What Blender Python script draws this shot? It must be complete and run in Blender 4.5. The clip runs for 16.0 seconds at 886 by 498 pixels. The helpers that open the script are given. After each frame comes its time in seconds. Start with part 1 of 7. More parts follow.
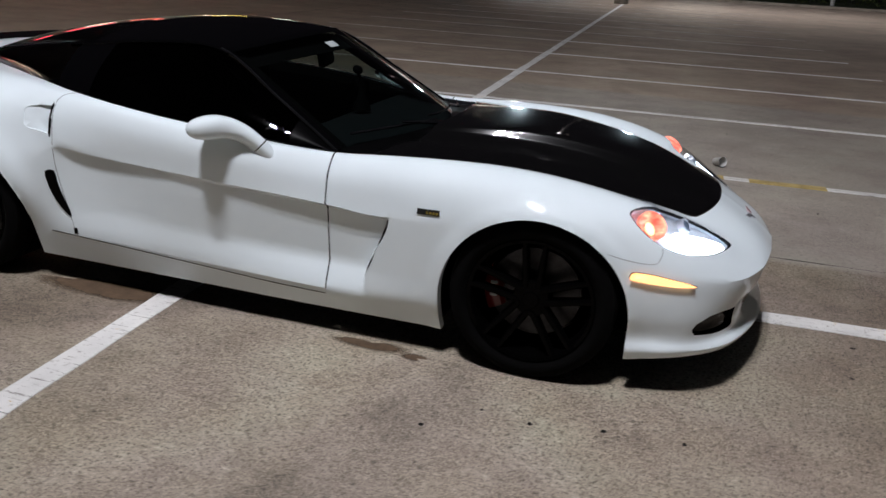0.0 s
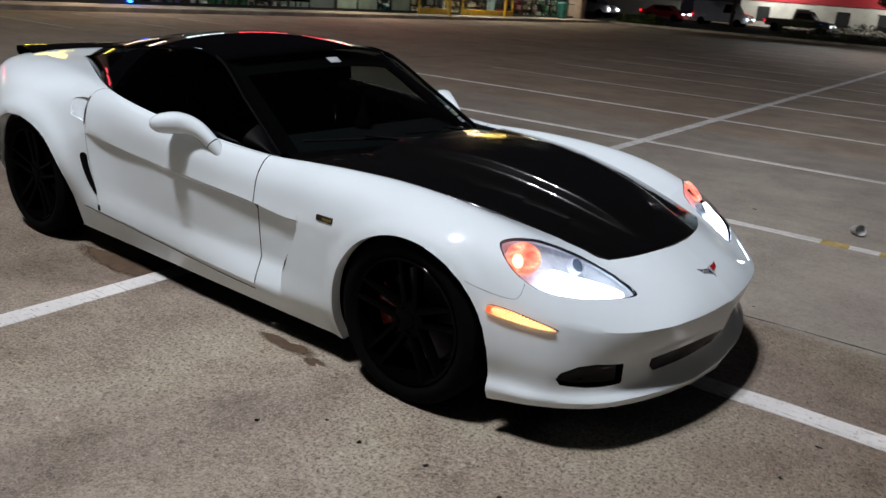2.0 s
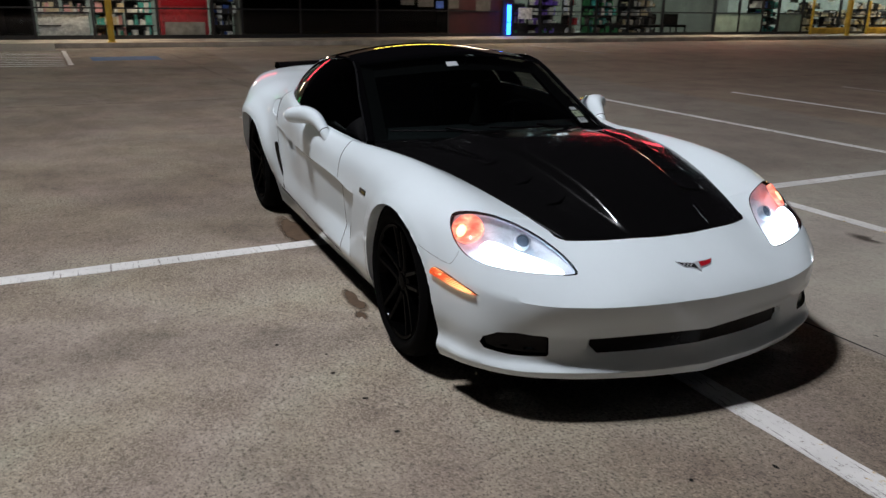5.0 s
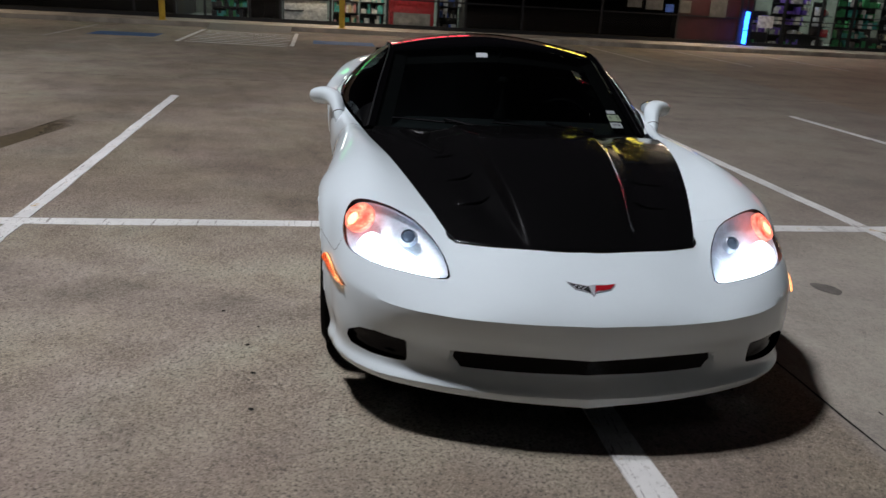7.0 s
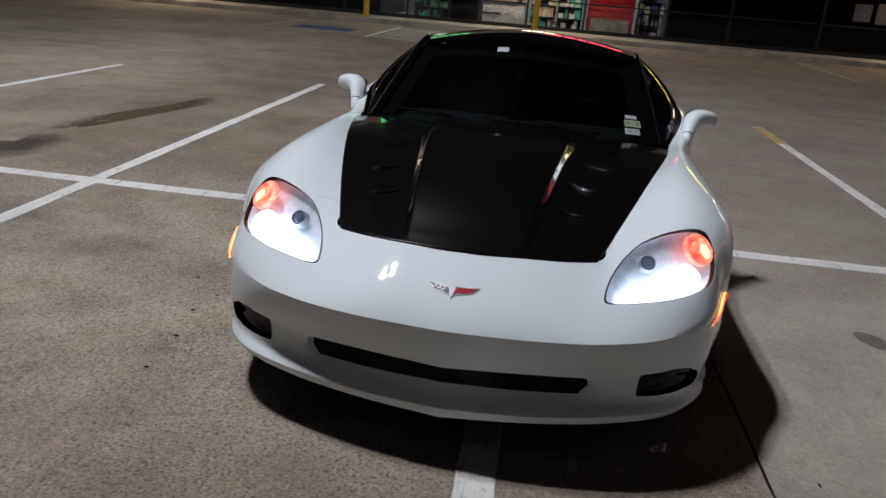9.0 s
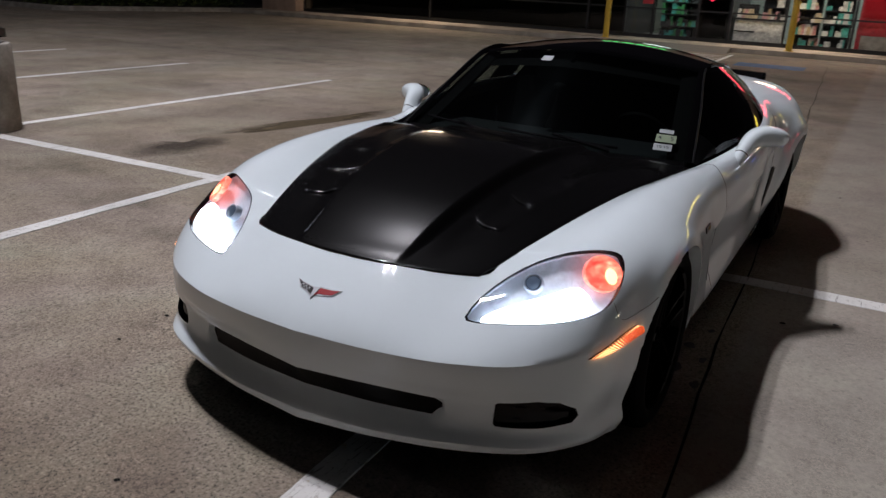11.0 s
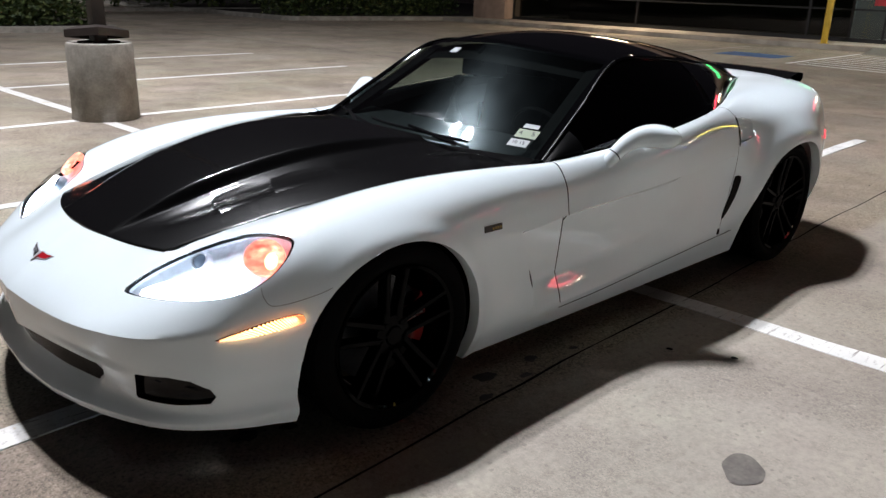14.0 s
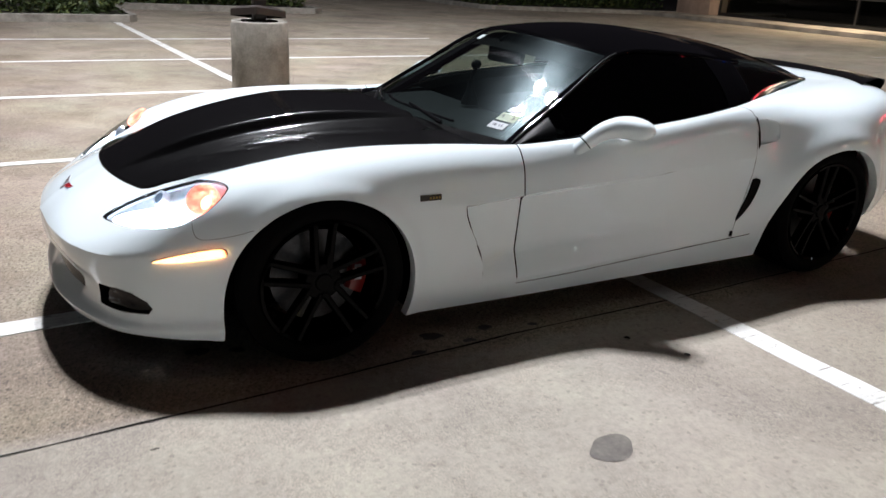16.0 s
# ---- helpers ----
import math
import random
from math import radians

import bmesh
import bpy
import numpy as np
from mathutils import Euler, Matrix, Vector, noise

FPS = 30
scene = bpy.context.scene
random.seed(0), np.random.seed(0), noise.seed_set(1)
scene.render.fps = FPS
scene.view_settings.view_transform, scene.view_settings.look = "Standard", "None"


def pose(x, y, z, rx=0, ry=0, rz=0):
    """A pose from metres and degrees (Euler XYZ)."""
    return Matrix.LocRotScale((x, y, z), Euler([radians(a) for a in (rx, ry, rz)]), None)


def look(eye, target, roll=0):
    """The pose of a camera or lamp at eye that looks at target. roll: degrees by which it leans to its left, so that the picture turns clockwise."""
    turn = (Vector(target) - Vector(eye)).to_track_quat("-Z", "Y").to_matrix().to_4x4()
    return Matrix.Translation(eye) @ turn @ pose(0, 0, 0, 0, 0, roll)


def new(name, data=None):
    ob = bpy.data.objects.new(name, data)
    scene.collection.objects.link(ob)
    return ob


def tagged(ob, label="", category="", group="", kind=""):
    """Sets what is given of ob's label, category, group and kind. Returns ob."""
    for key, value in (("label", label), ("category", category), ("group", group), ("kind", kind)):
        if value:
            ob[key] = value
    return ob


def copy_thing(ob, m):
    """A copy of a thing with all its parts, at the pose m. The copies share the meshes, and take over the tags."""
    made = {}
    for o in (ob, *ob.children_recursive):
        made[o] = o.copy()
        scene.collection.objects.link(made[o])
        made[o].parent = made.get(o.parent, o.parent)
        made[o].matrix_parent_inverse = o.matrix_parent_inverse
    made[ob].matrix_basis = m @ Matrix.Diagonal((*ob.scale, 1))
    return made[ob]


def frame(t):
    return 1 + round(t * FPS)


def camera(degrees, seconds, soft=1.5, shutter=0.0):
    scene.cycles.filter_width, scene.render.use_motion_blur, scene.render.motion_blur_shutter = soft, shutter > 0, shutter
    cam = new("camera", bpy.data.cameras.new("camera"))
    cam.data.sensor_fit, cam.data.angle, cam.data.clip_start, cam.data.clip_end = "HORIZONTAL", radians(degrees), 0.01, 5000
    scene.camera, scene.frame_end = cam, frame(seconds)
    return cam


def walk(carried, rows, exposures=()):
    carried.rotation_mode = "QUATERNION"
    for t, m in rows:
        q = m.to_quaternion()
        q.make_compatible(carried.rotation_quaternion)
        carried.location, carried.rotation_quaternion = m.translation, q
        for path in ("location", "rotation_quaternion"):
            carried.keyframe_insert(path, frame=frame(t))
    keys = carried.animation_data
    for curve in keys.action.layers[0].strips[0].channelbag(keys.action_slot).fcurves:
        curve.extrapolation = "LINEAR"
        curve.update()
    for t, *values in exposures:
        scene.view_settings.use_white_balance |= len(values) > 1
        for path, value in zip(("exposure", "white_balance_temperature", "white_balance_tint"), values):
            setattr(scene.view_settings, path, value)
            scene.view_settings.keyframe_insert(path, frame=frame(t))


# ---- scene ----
# Night parking lot in front of a row of shops. The car stands along +x, its front axle over the origin.
cam = camera(58.65, 16.0, soft=1.4, shutter=0.35)
PATH = [
    (0, (0.468, -3.576, 1.507), (-0.077, -1.78, 0.818), 3.3),
    (0.5, (0.777, -3.43, 1.508), (0.133, -1.656, 0.846), 4.7),
    (1, (1.073, -3.308, 1.487), (0.256, -1.592, 0.864), 4.1),
    (1.5, (1.41, -3.139, 1.496), (0.427, -1.532, 0.823), 3.0),
    (2, (1.678, -2.924, 1.485), (0.542, -1.404, 0.856), 4.5),
    (2.5, (1.969, -2.767, 1.496), (0.657, -1.379, 0.903), 3.7),
    (3, (2.225, -2.63, 1.524), (0.794, -1.393, 0.875), 3.1),
    (3.5, (2.414, -2.462, 1.475), (0.911, -1.288, 0.871), 4.5),
    (4, (2.592, -2.336, 1.469), (0.993, -1.284, 0.888), 3.0),
    (6.5, (3.132, -1.118, 1.428), (1.277, -0.754, 0.773), 2.4),
    (7, (3.108, -0.779, 1.431), (1.222, -0.551, 0.805), 3.3),
    (7.5, (3.154, -0.489, 1.425), (1.247, -0.381, 0.833), 2.8),
    (8, (3.198, -0.204, 1.413), (1.312, -0.338, 0.761), 1.9),
    (8.5, (3.107, 0.046, 1.423), (1.228, -0.154, 0.767), 3.8),
    (11, (2.537, 1.377, 1.427), (0.87, 0.475, 0.789), 3.1),
    (11.5, (2.348, 1.632, 1.425), (0.752, 0.626, 0.759), 2.4),
    (12, (2.147, 1.803, 1.42), (0.503, 0.852, 0.794), 3.9),
    (12.5, (2.006, 2.046, 1.401), (0.413, 0.994, 0.806), 3.8),
    (13, (1.859, 2.285, 1.4), (0.396, 1.088, 0.747), 1.7),
    (13.5, (1.662, 2.456, 1.401), (0.288, 1.164, 0.733), 2.2),
    (14, (1.502, 2.641, 1.405), (0.189, 1.275, 0.765), 1.8),
    (14.5, (1.349, 2.873, 1.434), (0.186, 1.404, 0.735), 1.6),
    (15, (1.16, 3.043, 1.411), (0.079, 1.512, 0.714), 2.7),
    (15.5, (1.012, 3.176, 1.441), (0.007, 1.57, 0.799), 3.4),
    (16, (0.914, 3.414, 1.441), (0.006, 1.766, 0.761), 3.0),
]
EXPOSURES = [(0.0, 0.07, 6420, 12), (4.2, 0.0, 6370, 10), (8.7, -0.10, 6350, 11), (11.0, -0.07, 6450, 15), (12.5, 0.28, 6520, 17), (13.5, 0.87, 6420, 12), (14.5, 1.15, 6350, 9), (16.0, 1.32, 6350, 9)]
walk(cam, [(t, look(eye, target, roll)) for t, eye, target, roll in PATH], EXPOSURES)

# ---- night sky and lamps ----
world = bpy.data.worlds.new("night")
scene.world = world
world.use_nodes = True
world.node_tree.nodes["Background"].inputs[0].default_value = (0.55, 0.47, 0.6, 1)
world.node_tree.nodes["Background"].inputs[1].default_value = 0.0075

TURN = 0.0461  # the bays stand a little askew to the car


def lot(u, v, z=0.0):
    """A place in the lot's own axes: u along the bays, v across them."""
    c, s = math.cos(TURN), math.sin(TURN)
    return Vector((u * c - v * s, u * s + v * c, z))


def lot_pose(u, v, z=0.0, turn=0.0):
    return pose(*lot(u, v, z), 0, 0, math.degrees(TURN) + turn)


def lamp(name, place, target, watts, size, colour, spread=180):
    data = bpy.data.lights.new(name, "AREA")
    data.shape, data.size, data.energy, data.color = "DISK", size, watts, colour
    data.spread = radians(spread)
    ob = new(name, data)
    ob.matrix_world = look(place, target)
    return ob


WARM = (0.953, 0.948, 1.0)
POLE = (-1.80, -5.45)
LAMP_Z = 14.2
HEADS = ((-0.05, -0.4), (0.85, -0.4), (-0.05, 0.45), (0.85, 0.45))  # four lamp heads on the post
for head_u, head_v in HEADS:
    lamp("pole_light", lot(POLE[0] + head_u, POLE[1] + head_v, LAMP_Z - 0.14), lot(POLE[0] + head_u - 0.6, POLE[1] + head_v + 6.0, 0), 560, 0.44, WARM)
# the row's next posts, with cut-off heads that light the lot round their feet
for u, v, watts, aim in ((-1.8, 35.6, 1700, 9.0), (-1.8, -46, 1800, -1.8)):
    lamp("pole_light", lot(u, v, LAMP_Z - 0.14), lot(aim, v, 0), watts, 0.9, WARM, 130)
# low fill lamps added out of view, behind and beside the camera; no buildings there
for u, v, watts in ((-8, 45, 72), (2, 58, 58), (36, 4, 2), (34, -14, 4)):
    lamp("fill_light", lot(u, v, 3.4), lot(0, 0, 0.9), watts, 0.8, (0.72, 0.91, 1.0), 120)

# warm lamps under the canopy over the shops' walkway
for v in (-12, 0, 12, 24, 34, 43):
    lamp("soffit_light", lot(-22.3, v, 3.25), lot(-22.0, v, 0), 115, 1.6, (1.0, 0.80, 0.58))

# ---- materials ----


def material(name, colour, rough=0.5, metal=0.0, coat=0.0, spec=0.5):
    m = bpy.data.materials.new(name)
    m.use_nodes = True
    b = m.node_tree.nodes["Principled BSDF"]
    b.inputs["Base Color"].default_value = (*colour, 1)
    b.inputs["Roughness"].default_value = rough
    b.inputs["Metallic"].default_value = metal
    b.inputs["Coat Weight"].default_value = coat
    b.inputs["Coat Roughness"].default_value = 0.03
    b.inputs["Specular IOR Level"].default_value = spec
    return m


def nodes_of(m):
    return m.node_tree.nodes, m.node_tree.links, m.node_tree.nodes["Principled BSDF"]


def noise_node(m, scale, detail=6, rough=0.6, space="Object", stretch=(1, 1, 1)):
    n, l, _ = nodes_of(m)
    co, mp, no = n.new("ShaderNodeTexCoord"), n.new("ShaderNodeMapping"), n.new("ShaderNodeTexNoise")
    mp.inputs["Scale"].default_value = stretch
    no.inputs["Scale"].default_value, no.inputs["Detail"].default_value, no.inputs["Roughness"].default_value = scale, detail, rough
    l.new(co.outputs[space], mp.inputs["Vector"])
    l.new(mp.outputs["Vector"], no.inputs["Vector"])
    return no.outputs["Fac"]


def ramp(m, fac, stops):
    n, l, _ = nodes_of(m)
    r = n.new("ShaderNodeValToRGB")
    els = r.color_ramp.elements
    while len(els) < len(stops):
        els.new(0.5)
    for e, (p, c) in zip(els, stops):
        e.position, e.color = p, (*c, 1) if len(c) == 3 else c
    l.new(fac, r.inputs["Fac"])
    return r.outputs["Color"]


def grey(v):
    return (v, v, v)


def mix(m, fac, a, b, mode="MIX"):
    n, l, _ = nodes_of(m)
    x = n.new("ShaderNodeMix")
    x.data_type, x.blend_type = "RGBA", mode
    for value, key in ((fac, 0), (a, 6), (b, 7)):
        if isinstance(value, (int, float)):
            x.inputs[key].default_value = value
        elif isinstance(value, tuple):
            x.inputs[key].default_value = (*value, 1)
        else:
            l.new(value, x.inputs[key])
    return x.outputs[2]


def bump(m, fac, strength=0.3, distance=0.01):
    n, l, b = nodes_of(m)
    k = n.new("ShaderNodeBump")
    k.inputs["Strength"].default_value, k.inputs["Distance"].default_value = strength, distance
    l.new(fac, k.inputs["Height"])
    l.new(k.outputs["Normal"], b.inputs["Normal"])


def mottled(name, colour, rough=0.8, scale=8.0, depth=0.35, fine=60.0, relief=0.2, metal=0.0, coat=0.0, spec=0.5):
    """A surface with broad stains and fine grain."""
    m = material(name, colour, rough, metal, coat, spec)
    n, l, b = nodes_of(m)
    broad = ramp(m, noise_node(m, scale), [(0.3, tuple(c * (1 - depth) for c in colour)), (0.7, tuple(min(1, c * (1 + depth * 0.6)) for c in colour))])
    grain = noise_node(m, fine, 3)
    l.new(mix(m, 0.5, broad, ramp(m, grain, [(0.3, grey(0.55)), (0.7, grey(1.0))]), "MULTIPLY"), b.inputs["Base Color"])
    bump(m, grain, relief, 0.004)
    return m


def glowing(name, colour, strength):
    m = material(name, colour, 0.4)
    b = m.node_tree.nodes["Principled BSDF"]
    b.inputs["Emission Color"].default_value = (*colour, 1)
    b.inputs["Emission Strength"].default_value = strength
    return m


def tinted_glass(name, tint, gloss=0.02, haze=0.0):
    m = bpy.data.materials.new(name)
    m.use_nodes = True
    n, l = m.node_tree.nodes, m.node_tree.links
    n.remove(n["Principled BSDF"])
    fres, clear, shine, mx = n.new("ShaderNodeLayerWeight"), n.new("ShaderNodeBsdfTransparent"), n.new("ShaderNodeBsdfGlossy"), n.new("ShaderNodeMixShader")
    fres.inputs["Blend"].default_value = 0.5
    steep, rim = n.new("ShaderNodeMath"), n.new("ShaderNodeMath")  # thin pane: the same gloss from both sides
    steep.operation, rim.operation = "POWER", "MULTIPLY_ADD"
    steep.inputs[1].default_value, rim.inputs[1].default_value, rim.inputs[2].default_value = 5.0, 0.93, 0.045
    l.new(fres.outputs["Facing"], steep.inputs[0])
    l.new(steep.outputs[0], rim.inputs[0])
    clear.inputs["Color"].default_value = (*tint, 1)
    shine.inputs["Roughness"].default_value = gloss
    l.new(rim.outputs[0], mx.inputs[0])
    l.new(clear.outputs[0], mx.inputs[1])
    l.new(shine.outputs[0], mx.inputs[2])
    last = mx.outputs[0]
    if haze:  # wiped, dusty film on the glass
        film, mx2 = n.new("ShaderNodeBsdfGlossy"), n.new("ShaderNodeMixShader")
        film.inputs["Roughness"].default_value = 0.20
        film.inputs["Color"].default_value = (0.75, 0.95, 1.0, 1)
        co, mp, no, rp = n.new("ShaderNodeTexCoord"), n.new("ShaderNodeMapping"), n.new("ShaderNodeTexNoise"), n.new("ShaderNodeMapRange")
        mp.inputs["Scale"].default_value = (5.0, 9.0, 5.0)
        mp.inputs["Rotation"].default_value = (0, 0, 0.5)
        no.inputs["Scale"].default_value, no.inputs["Detail"].default_value = 1.6, 7
        rp.inputs["From Min"].default_value, rp.inputs["From Max"].default_value, rp.inputs["To Min"].default_value, rp.inputs["To Max"].default_value = 0.3, 0.72, 0.5 * haze, haze
        l.new(co.outputs["Object"], mp.inputs["Vector"])
        l.new(mp.outputs["Vector"], no.inputs["Vector"])
        l.new(no.outputs["Fac"], rp.inputs["Value"])
        l.new(rp.outputs["Result"], mx2.inputs[0])
        l.new(last, mx2.inputs[1])
        l.new(film.outputs[0], mx2.inputs[2])
        last = mx2.outputs[0]
    l.new(last, n["Material Output"].inputs[0])
    return m


# concrete of the lot: smooth worn paste in patches, exposed grit between them, broad traffic stains
concrete = material("lot_concrete", (0.30, 0.26, 0.22), 0.88, spec=0.3)
n_, l_, b_ = nodes_of(concrete)


def cells(m, scale, stops):
    """Separate grains, each with a tone of its own."""
    n, l, _ = nodes_of(m)
    co, vo, bw = n.new("ShaderNodeTexCoord"), n.new("ShaderNodeTexVoronoi"), n.new("ShaderNodeRGBToBW")
    vo.inputs["Scale"].default_value = scale
    l.new(co.outputs["Object"], vo.inputs["Vector"])
    l.new(vo.outputs["Color"], bw.inputs[0])
    return ramp(m, bw.outputs[0], stops)


paste = mix(concrete, ramp(concrete, noise_node(concrete, 0.8, 4, 0.5), [(0.4, grey(0)), (0.62, grey(1))]), (0.385, 0.325, 0.275), (0.345, 0.318, 0.262))
rough_ = mix(concrete, 1.0, (0.31, 0.262, 0.217), cells(concrete, 190, [(0.2, grey(0.66)), (0.5, grey(1.0)), (0.8, grey(1.28))]), "MULTIPLY")
patchy = ramp(concrete, noise_node(concrete, 1.5, 9, 0.72), [(0.43, grey(0)), (0.57, grey(1))])
c_ = mix(concrete, patchy, rough_, paste)
c_ = mix(concrete, 0.6, c_, ramp(concrete, noise_node(concrete, 34, 5, 0.7), [(0.32, grey(0.55)), (0.5, grey(0.98)), (0.68, grey(1.25))]), "MULTIPLY")
c_ = mix(concrete, 0.36, c_, ramp(concrete, noise_node(concrete, 3.2, 9, 0.72), [(0.34, grey(0.5)), (0.47, grey(0.98)), (0.68, grey(1.15))]), "MULTIPLY")
c_ = mix(concrete, 0.62, c_, ramp(concrete, noise_node(concrete, 0.38, 6, 0.55), [(0.33, grey(0.58)), (0.5, grey(0.97)), (0.66, grey(1.18))]), "MULTIPLY")
c_ = mix(concrete, 0.42, c_, ramp(concrete, noise_node(concrete, 1.1, 8, 0.62), [(0.36, grey(0.55)), (0.44, grey(0.95)), (0.6, grey(1.05))]), "MULTIPLY")
pits = ramp(concrete, noise_node(concrete, 82, 3, 0.68), [(0.375, grey(0.26)), (0.455, grey(0.93)), (0.57, grey(1.0)), (0.67, grey(1.45))])
sep_, add_, rough_fac = n_.new("ShaderNodeSeparateXYZ"), n_.new("ShaderNodeMath"), n_.new("ShaderNodeMath")
co_ = n_.new("ShaderNodeTexCoord")
l_.new(co_.outputs["Object"], sep_.inputs[0])
slab_ = n_.new("ShaderNodeMapRange")  # the slab past the joint is newer and paler
slab_.inputs["From Min"].default_value, slab_.inputs["From Max"].default_value = 0.98, 1.06
l_.new(sep_.outputs["Y"], slab_.inputs["Value"])
worn = ramp(concrete, noise_node(concrete, 0.75, 5, 0.6), [(0.36, grey(0.35)), (0.56, grey(1.0))])
rough_fac.operation = "MULTIPLY_ADD"  # the newer slab is smooth
l_.new(slab_.outputs["Result"], rough_fac.inputs[0])
rough_fac.inputs[1].default_value, rough_fac.inputs[2].default_value = -0.75, 0.9
c_ = mix(concrete, mix(concrete, 1.0, worn, rough_fac.outputs[0], "MULTIPLY"), c_, mix(concrete, 1.0, c_, pits, "MULTIPLY"))
c_ = mix(concrete, 0.5, c_, cells(concrete, 75, [(0.10, grey(0.30)), (0.17, grey(1.0)), (0.90, grey(1.0)), (0.95, grey(1.4))]), "MULTIPLY")
c_ = mix(concrete, 1.0, c_, (0.975, 0.960, 0.935), "MULTIPLY")
# broad cloudy staining: olive where it is damp, mauve where rubber has greyed it
c_ = mix(concrete, ramp(concrete, noise_node(concrete, 0.9, 7, 0.62), [(0.40, grey(0.0)), (0.60, grey(0.75))]), c_, mix(concrete, 1.0, c_, (1.06, 1.075, 0.97), "MULTIPLY"))
c_ = mix(concrete, ramp(concrete, noise_node(concrete, 2.3, 8, 0.7), [(0.52, grey(0.0)), (0.66, grey(0.5))]), c_, mix(concrete, 1.0, c_, (0.73, 0.69, 0.70), "MULTIPLY"))
# the driving lane in front of the bays is darker
add_.operation = "MULTIPLY_ADD"
l_.new(noise_node(concrete, 0.7, 5, 0.65), add_.inputs[0])
add_.inputs[1].default_value = 2.4
l_.new(sep_.outputs["X"], add_.inputs[2])
map_ = n_.new("ShaderNodeMapRange")
map_.inputs["From Min"].default_value, map_.inputs["From Max"].default_value = 1.4, 3.0
l_.new(add_.outputs[0], map_.inputs["Value"])
trowel_ = n_.new("ShaderNodeMath")  # its trowelled face hides half of the grain
trowel_.operation = "MULTIPLY"
l_.new(slab_.outputs["Result"], trowel_.inputs[0])
trowel_.inputs[1].default_value = 0.42
smooth_face = ramp(concrete, noise_node(concrete, 0.9, 6, 0.6), [(0.34, (0.240, 0.208, 0.187)), (0.62, (0.335, 0.300, 0.272))])
c_ = mix(concrete, trowel_.outputs[0], c_, smooth_face)
c_ = mix(concrete, slab_.outputs["Result"], c_, mix(concrete, 1.0, c_, (1.13, 1.18, 1.20), "MULTIPLY"))
far_ = n_.new("ShaderNodeMapRange")  # the next slabs are browner
far_.inputs["From Min"].default_value, far_.inputs["From Max"].default_value = 6.9, 7.1
l_.new(sep_.outputs["Y"], far_.inputs["Value"])
c_ = mix(concrete, far_.outputs["Result"], c_, mix(concrete, 1.0, c_, (1.05, 0.95, 0.87), "MULTIPLY"))
lane_ = n_.new("ShaderNodeMath")  # weaker on the newer slab
lane_.operation = "MULTIPLY_ADD"
l_.new(slab_.outputs["Result"], lane_.inputs[0])
lane_.inputs[1].default_value, lane_.inputs[2].default_value = -0.45, 1.0
lane_mix = n_.new("ShaderNodeMath")
lane_mix.operation = "MULTIPLY"
l_.new(lane_.outputs[0], lane_mix.inputs[0])
l_.new(map_.outputs["Result"], lane_mix.inputs[1])
c_ = mix(concrete, lane_mix.outputs[0], c_, mix(concrete, 1.0, c_, (0.63, 0.575, 0.57), "MULTIPLY"))
back_ = n_.new("ShaderNodeMapRange")  # the bays behind the line are darker
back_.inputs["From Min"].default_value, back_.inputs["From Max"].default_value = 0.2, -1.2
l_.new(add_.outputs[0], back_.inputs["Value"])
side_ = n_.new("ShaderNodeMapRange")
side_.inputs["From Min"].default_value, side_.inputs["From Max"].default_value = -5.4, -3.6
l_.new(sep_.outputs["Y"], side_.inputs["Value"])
back_mix = n_.new("ShaderNodeMath")
back_mix.operation = "MULTIPLY"
l_.new(back_.outputs["Result"], back_mix.inputs[0])
l_.new(side_.outputs["Result"], back_mix.inputs[1])
c_ = mix(concrete, back_mix.outputs[0], c_, mix(concrete, 1.0, c_, (0.72, 0.69, 0.67), "MULTIPLY"))
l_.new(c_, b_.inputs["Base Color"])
bump(concrete, noise_node(concrete, 120, 4, 0.7), 0.3, 0.004)

# worn line paint: white over old yellow, rubbed through to the concrete
paint = material("line_paint", (0.6, 0.58, 0.54), 0.75)
n_, l_, b_ = nodes_of(paint)
wear = noise_node(paint, 7, 8, 0.72)
rub = noise_node(paint, 38, 5, 0.7)
top = mix(paint, ramp(paint, wear, [(0.62, grey(0)), (0.66, grey(1))]), (0.74, 0.73, 0.70), (0.55, 0.38, 0.12))
top = mix(paint, ramp(paint, rub, [(0.30, grey(1)), (0.42, grey(0))]), top, (0.3, 0.27, 0.235))
crack = noise_node(paint, 3.0, 7, 0.75, stretch=(1.2, 16, 1))
top = mix(paint, ramp(paint, crack, [(0.575, grey(0)), (0.62, grey(0.85))]), top, (0.17, 0.15, 0.13))
top = mix(paint, 0.7, top, ramp(paint, noise_node(paint, 2.2, 6, 0.6), [(0.3, grey(0.62)), (0.6, grey(1.0))]), "MULTIPLY")
l_.new(top, b_.inputs["Base Color"])
bump(paint, rub, 0.3, 0.004)

faded_paint = mottled("faded_line_paint", (0.47, 0.43, 0.38), 0.85, 3, 0.4, 40, 0.3)
old_yellow = mottled("old_yellow_line_paint", (0.50, 0.37, 0.13), 0.8, 9, 0.4, 50, 0.3)
blue_paint = mottled("blue_paint", (0.05, 0.13, 0.3), 0.8, 5, 0.6)
old_concrete = mottled("old_concrete", (0.36, 0.335, 0.29), 0.85, 5.0, 0.4, 45.0, 0.5)
kerb_concrete = mottled("kerb_concrete", (0.42, 0.37, 0.30), 0.85, 1.2, 0.5, 40.0, 0.4)
tar = mottled("joint_tar", (0.02, 0.019, 0.018), 0.95, 20, 0.5, spec=0.0)
oil = material("oil_stain", (0.03, 0.027, 0.025), 0.55)
n_, l_, b_ = nodes_of(oil)
